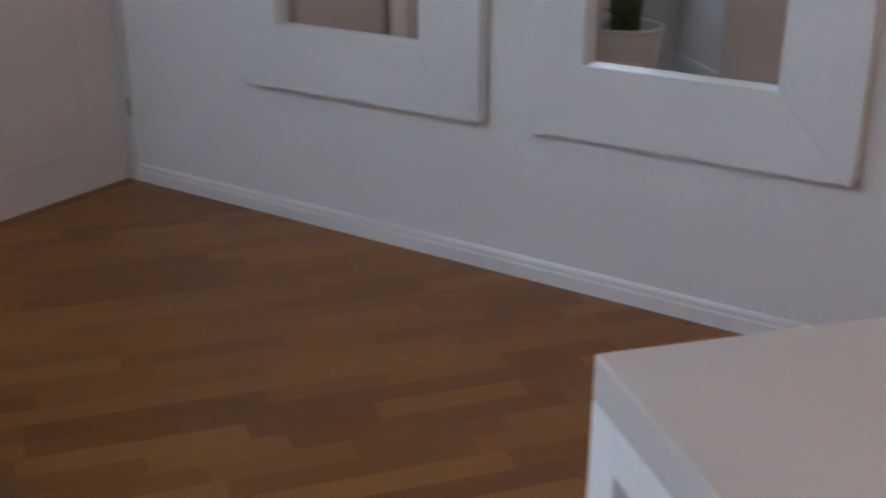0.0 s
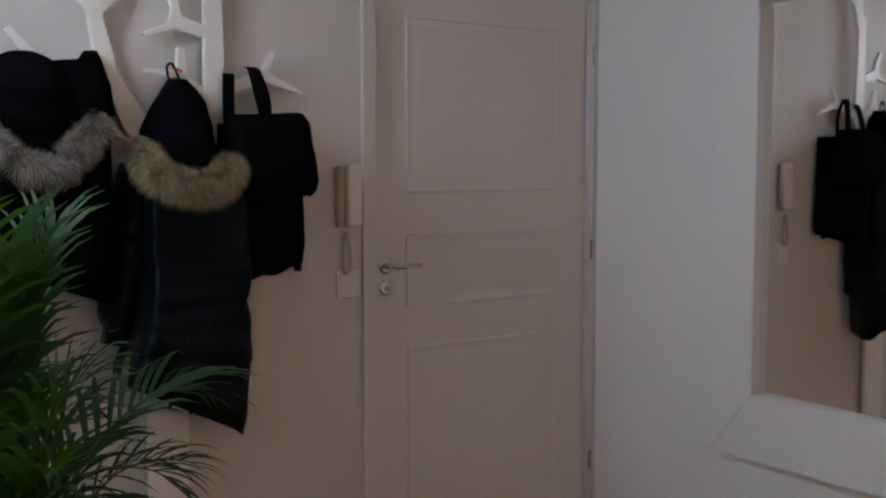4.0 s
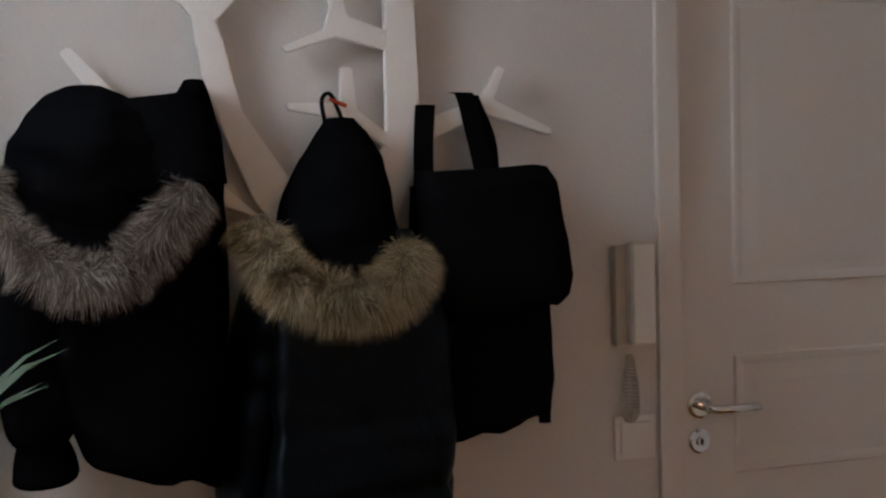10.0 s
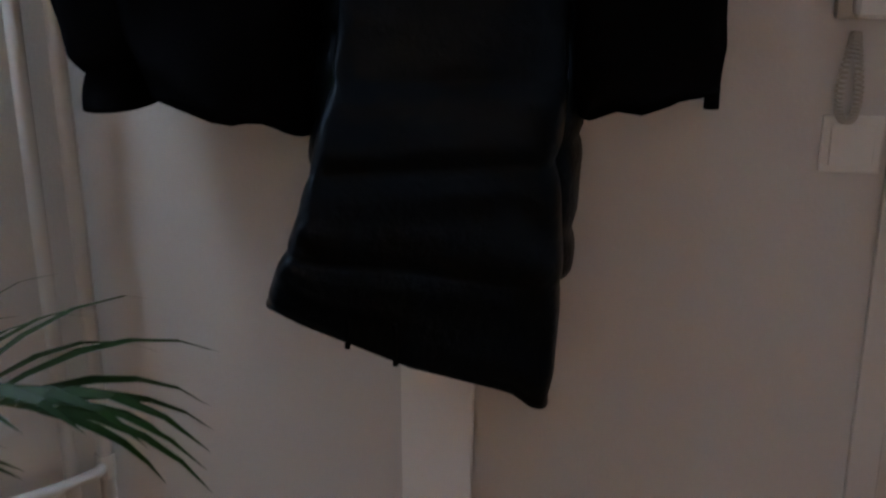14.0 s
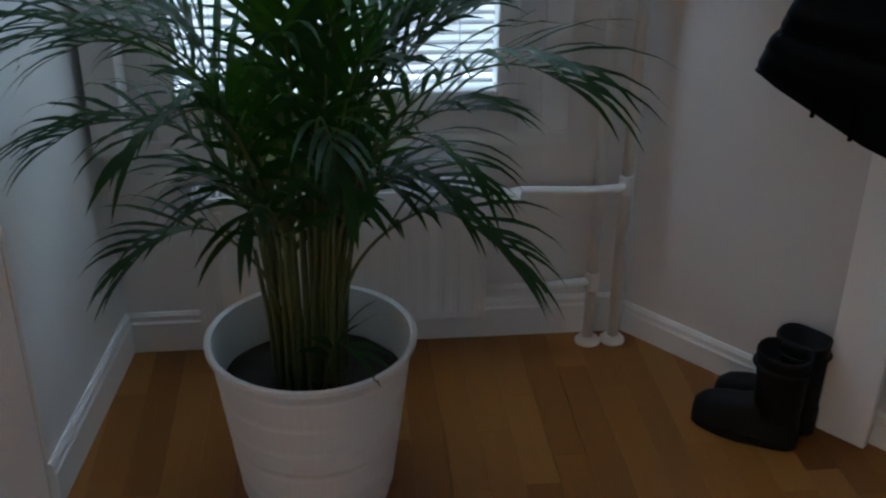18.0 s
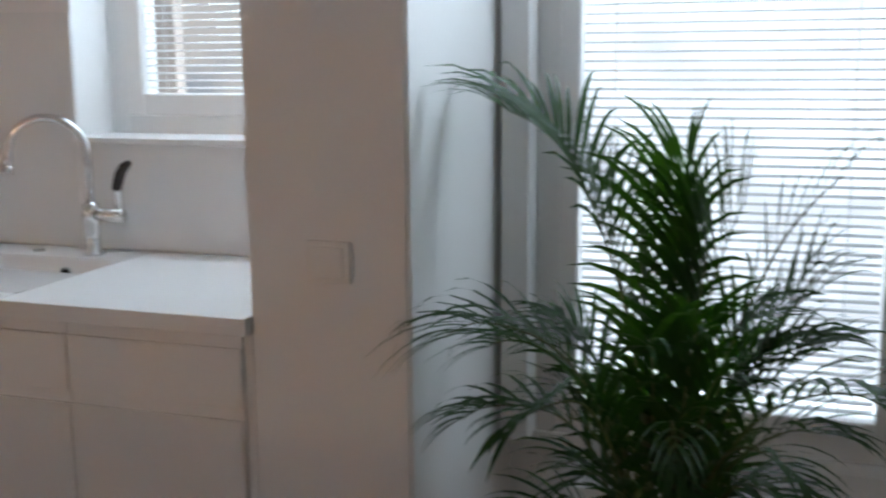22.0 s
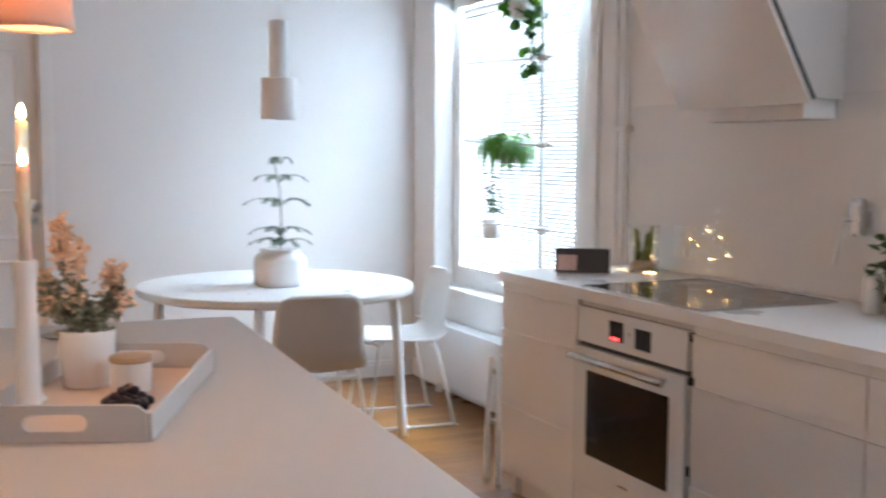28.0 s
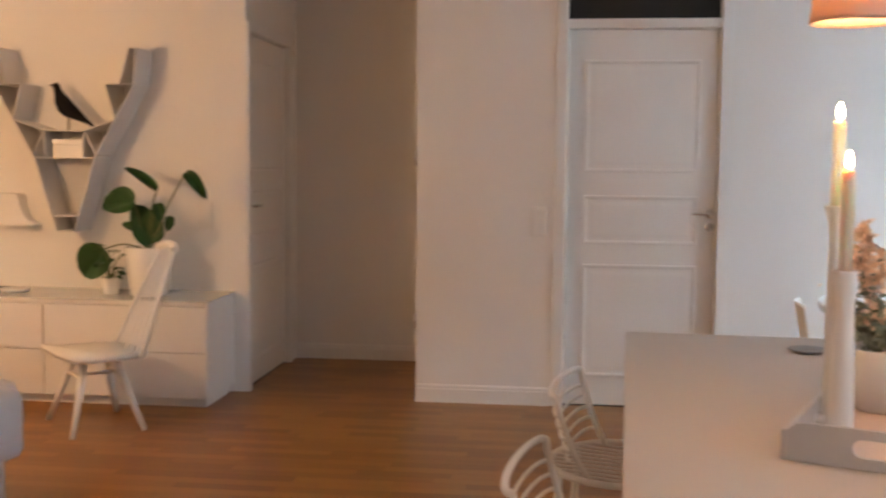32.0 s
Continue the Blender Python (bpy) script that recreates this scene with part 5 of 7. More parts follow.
part("glass_front", b, SPLASH, hood, "tilted white glass panel")
# Black sheet paints the shade between glass front and hood body.
b = bmesh.new()
box(-0.29, 0.33, 0.0, 0.018, 0.0, 0.50, 0, b)
bmesh.ops.transform(b, matrix=pose(0, -0.214, 1.523, 30.5), verts=b.verts[:])
part("shadow_gap", b, BLACK, hood)
part("intake", box(-0.25, 0.225, -0.15, -0.01, 1.472, 1.535, 0.004), FRONT, hood)
part("filter", box(-0.22, 0.22, -0.14, -0.03, 1.469, 1.4725, 0.001), STEEL, hood)
part("chimney", box(-0.15, 0.15, -0.26, 0.0, 1.985, H, 0.003), FRONT, hood)

kp = thing("heating_pipes", M_KIT, "pair of thin white heating pipes beside the kitchen", "pipe")
for u in (-4.685, -4.625):
    part("riser", tube([(u, -0.035, 0), (u, -0.035, H)], 0.0105, 10), TRIM, kp, smooth=True)
part("clip", box(-4.705, -4.605, -0.05, 0.0, 1.455, 1.475, 0.003), TRIM, kp)
switch("socket", M_KIT @ pose(0, -0.007, 0), -4.26, 1.02, 0.082, 0.12, 1, "white double socket on the backsplash")


# ---- small things on the worktop ----
def leafy(parent, name, spots, size, mat, seed, lobed=True, hang=0.3):
    """Separate small leaves on thin stalks round the given spots."""
    rng = random.Random(seed)
    for base, tip in spots:
        base, tip = Vector(base), Vector(tip)
        mid = base.lerp(tip, 0.5) + Vector((rng.gauss(0, 0.008), rng.gauss(0, 0.008), 0.018))
        st = part("stalk", tube([base, mid, tip], 0.0014, 5), STEM, parent)
        s = size * (0.75 + 0.5 * rng.random())
        v, f = [(0, 0, 0)], []
        n = 11
        for k in range(n):
            a = radians(-150 + 300 * k / (n - 1))
            r = s * (0.62 + 0.38 * math.cos(a)) * (1.0 if not lobed else 0.82 + 0.3 * abs(math.cos(2.5 * a)))
            v.append((r * math.cos(a) + s * 0.3, r * math.sin(a) * 0.95, -0.35 * abs(r * math.sin(a)) - 0.25 * max(0, r * math.cos(a)) ** 2 / s))
        for k in range(1, n):
            f.append((0, k, k + 1))
        me = bpy.data.meshes.new("leaf")
        me.from_pydata(v, [], f)
        me.materials.append(mat)
        lf = new("leaf", me)
        lf.parent = parent
        lf.matrix_local = pose(*tip, rng.gauss(0, 25), 15 + 50 * hang * rng.random() + rng.gauss(0, 12), rng.random() * 360)


ivy = thing("ivy_in_pot", pose(-2.84, -0.055, 0.90), "white pot of ivy standing on a clear glass base", "potted plant")
part("glass_base", lathe([(0, 0.001), (0.05, 0.001), (0.052, 0.09), (0.048, 0.09), (0.046, 0.006), (0, 0.006)], 28), CLEAR, ivy)
part("pot", lathe([(0, 0.088), (0.062, 0.088), (0.076, 0.188), (0.072, 0.19), (0.066, 0.17), (0, 0.17)], 32), CERAMIC, ivy, "smooth white ceramic pot", True)
rg = random.Random(4)
spots = []
for k in range(66):
    a = rg.random() * 6.28
    q = rg.random() ** 0.6
    spots.append(((0.03 * math.cos(a), 0.03 * math.sin(a), 0.17), (0.125 * q * math.cos(a), -0.012 + 0.055 * q * math.sin(a), 0.20 + 0.13 * rg.random() * (1.15 - q * 0.6))))
leafy(ivy, "leaf", spots, 0.024, LEAF_DARK, 5)
ivy2 = thing("trailing_ivy", pose(-3.01, -0.055, 0.90), "trailing ivy in a grey-green glass vessel", "potted plant")
OLIVE = material("olive_glass", (0.33, 0.34, 0.25), 0.15, vary=0.1, bump=0.0)
part("vessel", lathe([(0, 0.001), (0.058, 0.001), (0.062, 0.01), (0.062, 0.15), (0.058, 0.15), (0.056, 0.02), (0, 0.02)], 28), OLIVE, ivy2, smooth=True)
part("soil", lathe([(0, 0.14), (0.057, 0.138)], 20), SOIL, ivy2)
spots = []
for k in range(80):
    a = rg.random() * 6.28
    q = rg.random() ** 0.5
    spots.append(((0.04 * math.cos(a), 0.02 * math.sin(a), 0.145), (-0.03 + 0.165 * q * math.cos(a), -0.015 + 0.06 * q * math.sin(a), 0.15 + 0.11 * rg.random() - 0.10 * q * rg.random())))
for k in range(9):
    spots.append(((0.05, -0.05, 0.14), (0.055 + rg.gauss(0, 0.018), -0.07, 0.04 + 0.09 * rg.random())))
    spots.append(((-0.05, -0.05, 0.14), (-0.06 + rg.gauss(0, 0.02), -0.075, 0.06 + 0.08 * rg.random())))
leafy(ivy2, "leaf", spots, 0.025, LEAF_DARK, 6)
bottle = thing("soap_bottle", pose(-3.155, -0.10, 0.90), "small white ceramic soap bottle", "bottle")
part("body", lathe([(0, 0), (0.026, 0), (0.028, 0.004), (0.028, 0.095), (0.022, 0.11), (0.012, 0.115), (0, 0.116)], 24), CERAMIC, bottle, smooth=True)
part("pump", tube([(0, 0, 0.115), (0, 0, 0.13), (-0.004, -0.02, 0.132)], 0.005, 8), PLASTIC, bottle)
mixer = thing("wall_dispenser", M_KIT @ pose(-3.335, -0.045, 1.165), "steel wall dispenser with a white handle hanging beside it", "dispenser")
part("cylinder", lathe([(0, -0.055), (0.021, -0.055), (0.024, -0.05), (0.024, 0.03), (0.026, 0.032), (0.026, 0.045), (0.018, 0.06), (0, 0.062)], 28), STEEL, mixer, smooth=False)
part("wall_bracket", box(-0.012, 0.012, 0.015, 0.038, -0.03, 0.02, 0.002), STEEL, mixer)
part("handle", tube(smooth_path([(-0.03, -0.03, 0.0), (-0.045, -0.03, -0.06), (-0.062, -0.03, -0.13), (-0.068, -0.03, -0.15)], 5), 0.0085, 10), PLASTIC, mixer, "white plastic handle", True)
part("hook", tube([(0.0, -0.02, -0.01), (-0.032, -0.03, -0.01)], 0.003, 6), STEEL, mixer)
SHOOT = material("yellow_green_shoot", (0.16, 0.20, 0.035), 0.45, vary=0.45, scale=25)
vase = thing("glass_vase", pose(-4.33, -0.07, 0.90), "clear glass vase with green stems and tiny warm string lights", "vase")
part("vessel", lathe([(0, 0.001), (0.055, 0.001), (0.058, 0.006), (0.058, 0.185), (0.054, 0.185), (0.053, 0.01), (0, 0.01)], 48), CLEAR, vase)
rg = random.Random(9)
for k in range(9):
    a = rg.random() * 6.28
    part("stem", tube([(0.025 * math.cos(a), 0.025 * math.sin(a), 0.03), (0.03 * math.cos(a + 0.2), 0.03 * math.sin(a + 0.2), 0.09), (0.036 * math.cos(a + 0.4), 0.036 * math.sin(a + 0.4), 0.15 + 0.035 * rg.random())], 0.011, 8, None, True, 0.006), SHOOT, vase, smooth=True)
part("moss", joined(None, lathe([(0, 0.01), (0.045, 0.012), (0.05, 0.035), (0.03, 0.05), (0, 0.052)], 18)), BIRCH, vase, smooth=True)
for k in range(20):
    a = rg.random() * 6.28
    r = 0.046 if k < 12 else 0.075 + 0.04 * rg.random()
    z = 0.02 + 0.11 * rg.random() if k < 12 else 0.004
    part("light", lathe([(0, -0.0022), (0.002, 0), (0, 0.0022)], 8, None, pose(r * math.cos(a), r * math.sin(a) * (1 if k < 12 else 0.4) - (0.02 if k >= 12 else 0), z)), FAIRY, vase, "tiny warm light")
part("light_wire", tube([(0.05 * math.cos(k * 0.5), 0.045 * math.sin(k * 0.5), 0.02 + 0.003 * k) for k in range(36)], 0.0008, 4), STEEL, vase)
book = thing("picture_box", pose(-4.40, -0.305, 0.90, 0, 0, 52), "dark grey box with a pale pink picture standing on the worktop", "box")
part("box", box(-0.105, 0.105, -0.012, 0.012, 0.001, 0.095, 0.0015), material("dark_grey_card", (0.055, 0.05, 0.05), 0.55, vary=0.1), book)
part("picture", box(-0.095, -0.02, -0.0145, -0.0115, 0.01, 0.07), material("pale_pink_print", (0.55, 0.38, 0.35), 0.5, vary=0.25, scale=30), book, "pale pink picture")
# Glowing points set on the backsplash surface, joined by an added wire.
lights = thing("splash_glow_points", M_KIT, "tiny warm glowing points on a thin wire on the backsplash", "string lights")
spots = [(-4.27, 0.93), (-4.20, 1.036), (-4.15, 1.012), (-4.08, 0.968), (-3.985, 0.990), (-4.025, 1.055), (-4.10, 1.075)]
part("wire", tube(smooth_path([(u, -0.0105, z) for u, z in spots], 6), 0.0003, 4), STEEL, lights)
for u, z in spots[1:]:
    part("glow_point", lathe([(0, -0.0022), (0.0019, 0), (0, 0.0022)], 8, None, pose(u, -0.012, z)), FAIRY, lights, "tiny warm light")

stool = thing("step_stool", pose(-4.705, -0.43, 0, 0, 0, 0), "folded white and grey step stool beside the cabinets", "step stool")
for dy, top in ((-0.10, 0.53), (0.10, 0.53)):
    part("leg", tube(smooth_path([(0.05, dy, 0.012), (0.05, dy, 0.3), (0.045, dy, top - 0.03), (0.02, dy, top)], 5), 0.011, 10), POWDER, stool, smooth=True)
    part("leg", tube(smooth_path([(-0.05, dy, 0.012), (-0.045, dy, 0.3), (-0.02, dy, top)], 5), 0.011, 10), POWDER, stool, smooth=True)
for k, z in enumerate((0.46, 0.25)):
    part("tread", box(-0.035, 0.04, -0.095, 0.095, z, z + 0.02, 0.005), GREYPLASTIC, stool, "grey rubber tread")
part("top_bar", tube([(0.0, -0.10, 0.53), (0.0, 0.10, 0.53)], 0.012, 10), POWDER, stool, smooth=True)
for dx in (0.05, -0.05):
    for dy in (-0.1, 0.1):
        part("foot", lathe([(0, 0), (0.014, 0), (0.014, 0.02), (0, 0.02)], 12, None, pose(dx, dy, 0)), GREYPLASTIC, stool)

# ---- the island ----
IX0, IX1, IY0, IY1 = -3.76, -1.90, -2.73, -1.845
M_ISL = pose(-3.82, -1.817, 0, 0, 0, -3.0) @ pose(-IX0, -IY1, 0)
isl = thing("kitchen_island", M_ISL, "white kitchen island with handleless drawers and a deep overhanging top", "kitchen island")
part("body", box(IX0 + 0.06, IX1 - 0.022, -2.40, IY1 - 0.045, 0.08, 0.858), CABIN, isl)
part("end_panel", box(IX1 - 0.044, IX1 - 0.0005, -2.40, IY1 - 0.0005, 0.0, 0.861, 0.0015), FRONT, isl)
part("top_rail", box(IX0 + 0.062, IX1 - 0.0445, IY1 - 0.030, IY1 - 0.0005, 0.822, 0.861, 0.0015), FRONT, isl)
part("grip_recess", box(IX0 + 0.062, IX1 - 0.0445, IY1 - 0.044, IY1 - 0.034, 0.796, 0.822), CABIN, isl)
part("end_panel", box(IX0 + 0.02, IX0 + 0.06, -2.68, IY1 - 0.0005, 0.0, 0.858, 0.002), FRONT, isl)
part("kick_board", box(IX0 + 0.06, IX1 - 0.06, IY1 - 0.10, IY1 - 0.085, 0.0, 0.08, 0.002), FRONT, isl)
part("back_panel", box(IX0 + 0.06, IX1 - 0.022, -2.42, -2.40, 0.0, 0.858, 0.002), FRONT, isl)
part("rail", box(IX0 + 0.06, IX1 - 0.058, IY1 - 0.045, IY1 - 0.036, 0.08, 0.858), FRONT, isl)
for k in range(3):
    w = (IX1 - 0.046 - IX0 - 0.062) / 3
    u = IX0 + 0.062 + k * w
    for z0, z1 in ((0.56, 0.80), (0.33, 0.548), (0.09, 0.318)):
        d = part("drawer_front", box(u + 0.002, u + w - 0.002, IY1 - 0.036, IY1 - 0.014, z0, z1, 0.0025), FRONT, isl)
        part("grip_edge", box(u + 0.03, u + w - 0.03, IY1 - 0.020, IY1 - 0.011, z1 - 0.008, z1 + 0.003, 0.002), FRONT, d)
itop = thing("island_worktop", M_ISL, "broad matt white island worktop, dim warm light put into its colour", "worktop")
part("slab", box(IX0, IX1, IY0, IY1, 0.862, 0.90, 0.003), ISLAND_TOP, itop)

# ---- tray with candles, flowers and grapes ----
def slotted_board(half, high, slot, r, z, thick):
    """An upright board with rounded upper corners and a round-ended grip slot."""
    b = bmesh.new()
    n = 48
    outer, inner = [], []
    for k in range(n):
        a = 2 * math.pi * (k + 0.5) / n
        ca, sa = math.cos(a), math.sin(a)
        inner.append((math.copysign(slot - r, ca) + r * ca, z + r * sa))
        lift = min(half / abs(ca), (high - z if sa > 0 else z) / abs(sa)) if abs(sa) > 1e-6 else half
        ox = max(-half, min(half, (slot * 1.0 * math.copysign(1, ca) + half * ca) if abs(ca) > 0.2 else slot * ca * 5))
        oz = z + lift * sa
        if sa > 0:
            oz -= 0.012 * max(0.0, (abs(ox) / half - 0.85) / 0.15) ** 2
        outer.append((ox, oz))
    rows = [[b.verts.new((x, y, h)) for x, h in loop] for y in (0, thick) for loop in (outer, inner)]
    o0, i0, o1, i1 = rows
    for k in range(n):
        j = (k + 1) % n
        b.faces.new((o0[k], o0[j], i0[j], i0[k]))
        b.faces.new((o1[k], o1[j], i1[j], i1[k]))
        b.faces.new((o0[k], o0[j], o1[j], o1[k]))
        b.faces.new((i0[k], i0[j], i1[j], i1[k]))
    return b


ta = 157.5
TM = pose(-2.885, -2.285, 0.9005, 0, 0, ta)
tray = thing("serving_tray", TM, "shallow pale grey tray with cut-out handles on the island", "tray")
part("base", box(-0.275, 0.275, -0.142, 0.142, 0.0, 0.006), TRAYBASE, tray, "pale tray base with warm light put into its colour")
for s in (-1, 1):
    part("long_side", box(-0.284, 0.284, s * 0.1465 - 0.0045, s * 0.1465 + 0.0045, 0.0, 0.046, 0.002), TRAYEDGE, tray)
    b = bmesh.new()
    x = s * 0.2795
    joined(b, slotted_board(0.142, 0.058, 0.05, 0.0135, 0.030, 0.009), pose(x + 0.0045, 0, 0, 0, 0, 90))
    part("handle_side", b, TRAYEDGE, tray)


def on_tray(x, y):
    return pose(x, y, 0.907)


def candle_holder(x, y, stem, cup, z0, z1, label):
    hold = thing("candle_holder", on_tray(x, y), label, "candle holder", "candle holders on the tray")
    part("foot", lathe([(0, 0), (0.030, 0), (0.031, 0.005), (0.025, 0.012), (0, 0.014)], 28), CERAMIC, hold, smooth=True)
    part("stem", lathe([(stem * 1.25, 0.008), (stem * 1.15, cup * 0.3), (stem, cup * 0.65), (stem * 0.95, cup - 0.05), (stem * 1.15, cup - 0.025), (0.0195, cup - 0.003), (0.0195, cup), (0.0115, cup - 0.004), (0, cup - 0.008)], 24), CERAMIC, hold, smooth=True)
    c = part("candle", lathe([(0, z0), (0.0105, z0), (0.0105, z1 - 0.004), (0.009, z1), (0.004, z1 - 0.002), (0, z1 - 0.003)], 18), WAX, hold, "cream taper candle", True)
    part("wick", tube([(0, 0, z1 - 0.004), (0.001, 0, z1 + 0.008)], 0.0009, 5), BLACK, c)
    part("flame", lathe([(0, z1 + 0.003), (0.0045, z1 + 0.008), (0.0055, z1 + 0.014), (0.0035, z1 + 0.024), (0, z1 + 0.032)], 12), FLAME, c, "bright candle flame", True)


candle_holder(-2.905, -2.412, 0.0105, 0.362, 0.35, 0.50, "tall white ceramic candle holder with a burning candle")
candle_holder(-2.810, -2.418, 0.0175, 0.264, 0.25, 0.420, "shorter white ceramic candle holder with a burning candle")
fv = thing("flower_vase", on_tray(-3.012, -2.298), "white tapered vase of pale peach dried blossom", "vase")
part("vase", lathe([(0, 0), (0.044, 0), (0.047, 0.004), (0.053, 0.055), (0.0535, 0.106), (0.052, 0.109), (0.049, 0.1), (0.046, 0.02), (0, 0.02)], 36), CERAMIC, fv, smooth=True)
rg = random.Random(12)
SAGE = material("dusty_green_leaf", (0.27, 0.28, 0.20), 0.6, vary=0.35, scale=40)
sprigs = [((0.0, 0.0, 0.11), (0.0, -0.045, 0.32)), ((0.0, 0.0, 0.11), (0.0, -0.01, 0.27)), ((0.0, 0.01, 0.11), (0.01, 0.05, 0.225)), ((-0.01, -0.01, 0.11), (-0.02, -0.075, 0.215)), ((0.01, -0.01, 0.11), (0.03, -0.02, 0.18)), ((0.0, 0.02, 0.11), (0.02, 0.07, 0.165)), ((0, 0.01, 0.11), (-0.03, 0.04, 0.16)), ((0, -0.02, 0.11), (0.0, -0.075, 0.16))]
for si, (a, c) in enumerate(sprigs):
    a, c = Vector(a), Vector(c)
    mid = a.lerp(c, 0.55) + Vector((0, 0.018 * (1 if c.y > a.y else -1), 0.02))
    st = part("sprig", tube(smooth_path([a, mid, c], 5), 0.0016, 5), STEM, fv)
    v, f, v2, f2 = [], [], [], []
    for k in range(170 if si < 4 else 90):
        t = rg.random() ** (0.8 if si < 3 else 1.0)
        base = a.lerp(mid, min(1, t * 2)) if t < 0.5 else mid.lerp(c, t * 2 - 1)
        p = base + Vector((rg.gauss(0, 0.010), rg.gauss(0, 0.010), rg.gauss(0, 0.009)))
        petal = t > (0.42 if si < 3 else 0.7)
        vv, ff = (v, f) if petal else (v2, f2)
        s = 0.010 if petal else 0.0105
        n1 = Vector((rg.gauss(0, 1), rg.gauss(0, 1), rg.gauss(0, 1))).normalized()
        n2 = n1.orthogonal().normalized()
        n3 = n1.cross(n2)
        k0 = len(vv)
        vv += [p - n1 * s, p + n2 * s * 0.6, p + n1 * s, p - n2 * s * 0.6, p + n3 * s * 0.4]
        ff += [(k0, k0 + 1, k0 + 4), (k0 + 1, k0 + 2, k0 + 4), (k0 + 2, k0 + 3, k0 + 4), (k0 + 3, k0, k0 + 4)]
    for nm, vv, ff, mt in (("blossom", v, f, FLOWER), ("foliage", v2, f2, SAGE)):
        if vv:
            me = bpy.data.meshes.new(nm)
            me.from_pydata(vv, [], ff)
            me.materials.append(mt)
            ob = new(nm, me)
            ob.parent = st
jar = thing("lidded_jar", on_tray(-2.915, -2.232), "small white jar with a wooden lid", "jar")
part("jar", lathe([(0, 0), (0.036, 0), (0.038, 0.004), (0.038, 0.058), (0, 0.058)], 28), CERAMIC, jar, smooth=False)
part("lid", lathe([(0, 0.0585), (0.039, 0.0585), (0.040, 0.062), (0.038, 0.069), (0, 0.07)], 28), BIRCH, jar, "turned wooden lid")
gr = thing("grapes", on_tray(-2.795, -2.26), "bunch of dark grapes lying in the tray", "grapes")
me = None
for k in range(38):
    a, q = rg.random() * 6.28, rg.random() ** 0.5
    r = 0.0088
    p = (0.052 * q * math.cos(a), 0.04 * q * math.sin(a), r + 0.034 * (1 - q) * rg.random())
    if me is None:
        g = part("grape", lathe([(r * math.sin(math.pi * j / 8), -r * 1.1 * math.cos(math.pi * j / 8)) for j in range(9)], 10), GRAPE, gr, smooth=True)
        me = g.data
    else:
        g = new("grape", me)
        g.parent = gr
    g.matrix_local = pose(*p, rg.random() * 60, rg.random() * 60, 0)
part("stalk", tube([(0.0, 0, 0.03), (0.02, 0.01, 0.045), (0.04, 0.0, 0.05)], 0.002, 6), BIRCH, gr)
dish = solo("small_plate", lathe([(0, 0.0), (0.030, 0.0), (0.046, 0.007), (0.045, 0.0085), (0.029, 0.003), (0, 0.003)], 32), material("grey_stoneware", (0.30, 0.30, 0.31), 0.4, vary=0.06), pose(-3.625, -2.293, 0.9005), "small grey stoneware plate on the island", "plate", smooth=True)


def pendant(x, y):
    p = thing("pendant_lamp", pose(x, y, 0), "small glowing pendant lamp with a peach cylinder shade", "pendant lamp", "pendants over the island")
    b = lathe([(0.064, 1.575), (0.069, 1.572), (0.0715, 1.576), (0.0675, 1.60), (0.0655, 1.74), (0.05, 1.79), (0.012, 1.80), (0.012, 1.796), (0.047, 1.785), (0.0615, 1.738), (0.0635, 1.60)], 40, None, None, True)
    part("shade", b, SHADE_LIT, p, smooth=True)
    part("rim", lathe([(0.0672, 1.5715), (0.0715, 1.5705), (0.0722, 1.575), (0.070, 1.578), (0.0665, 1.576)], 40, None, None, True), SHADE_LIT, p, smooth=True)
    part("socket", tube([(0, 0, 1.69), (0, 0, 1.80)], 0.017, 14), POWDER, p)
    part("cord", tube([(0, 0, 1.79), (0, 0, H)], 0.003, 6), POWDER, p)
    part("ceiling_cup", lathe([(0, H - 0.03), (0.04, H - 0.028), (0.045, H), (0, H)], 20), POWDER, p)
    return p


SHADE_LIT = bpy.data.materials.new("translucent_shade")
SHADE_LIT.use_nodes = True
nt = SHADE_LIT.node_tree
pb = nt.nodes["Principled BSDF"]
pb.inputs["Base Color"].default_value = (0.80, 0.62, 0.50, 1)
pb.inputs["Roughness"].default_value = 0.5
tr = nt.nodes.new("ShaderNodeBsdfTranslucent")
tr.inputs["Color"].default_value = (0.85, 0.60, 0.42, 1)
mx = nt.nodes.new("ShaderNodeMixShader")
mx.inputs[0].default_value = 0.28
nt.links.new(pb.outputs[0], mx.inputs[1])
nt.links.new(tr.outputs[0], mx.inputs[2])
nt.links.new(mx.outputs[0], nt.nodes["Material Output"].inputs[0])
pendant(-2.42, -2.385)
pendant(-2.95, -2.385)


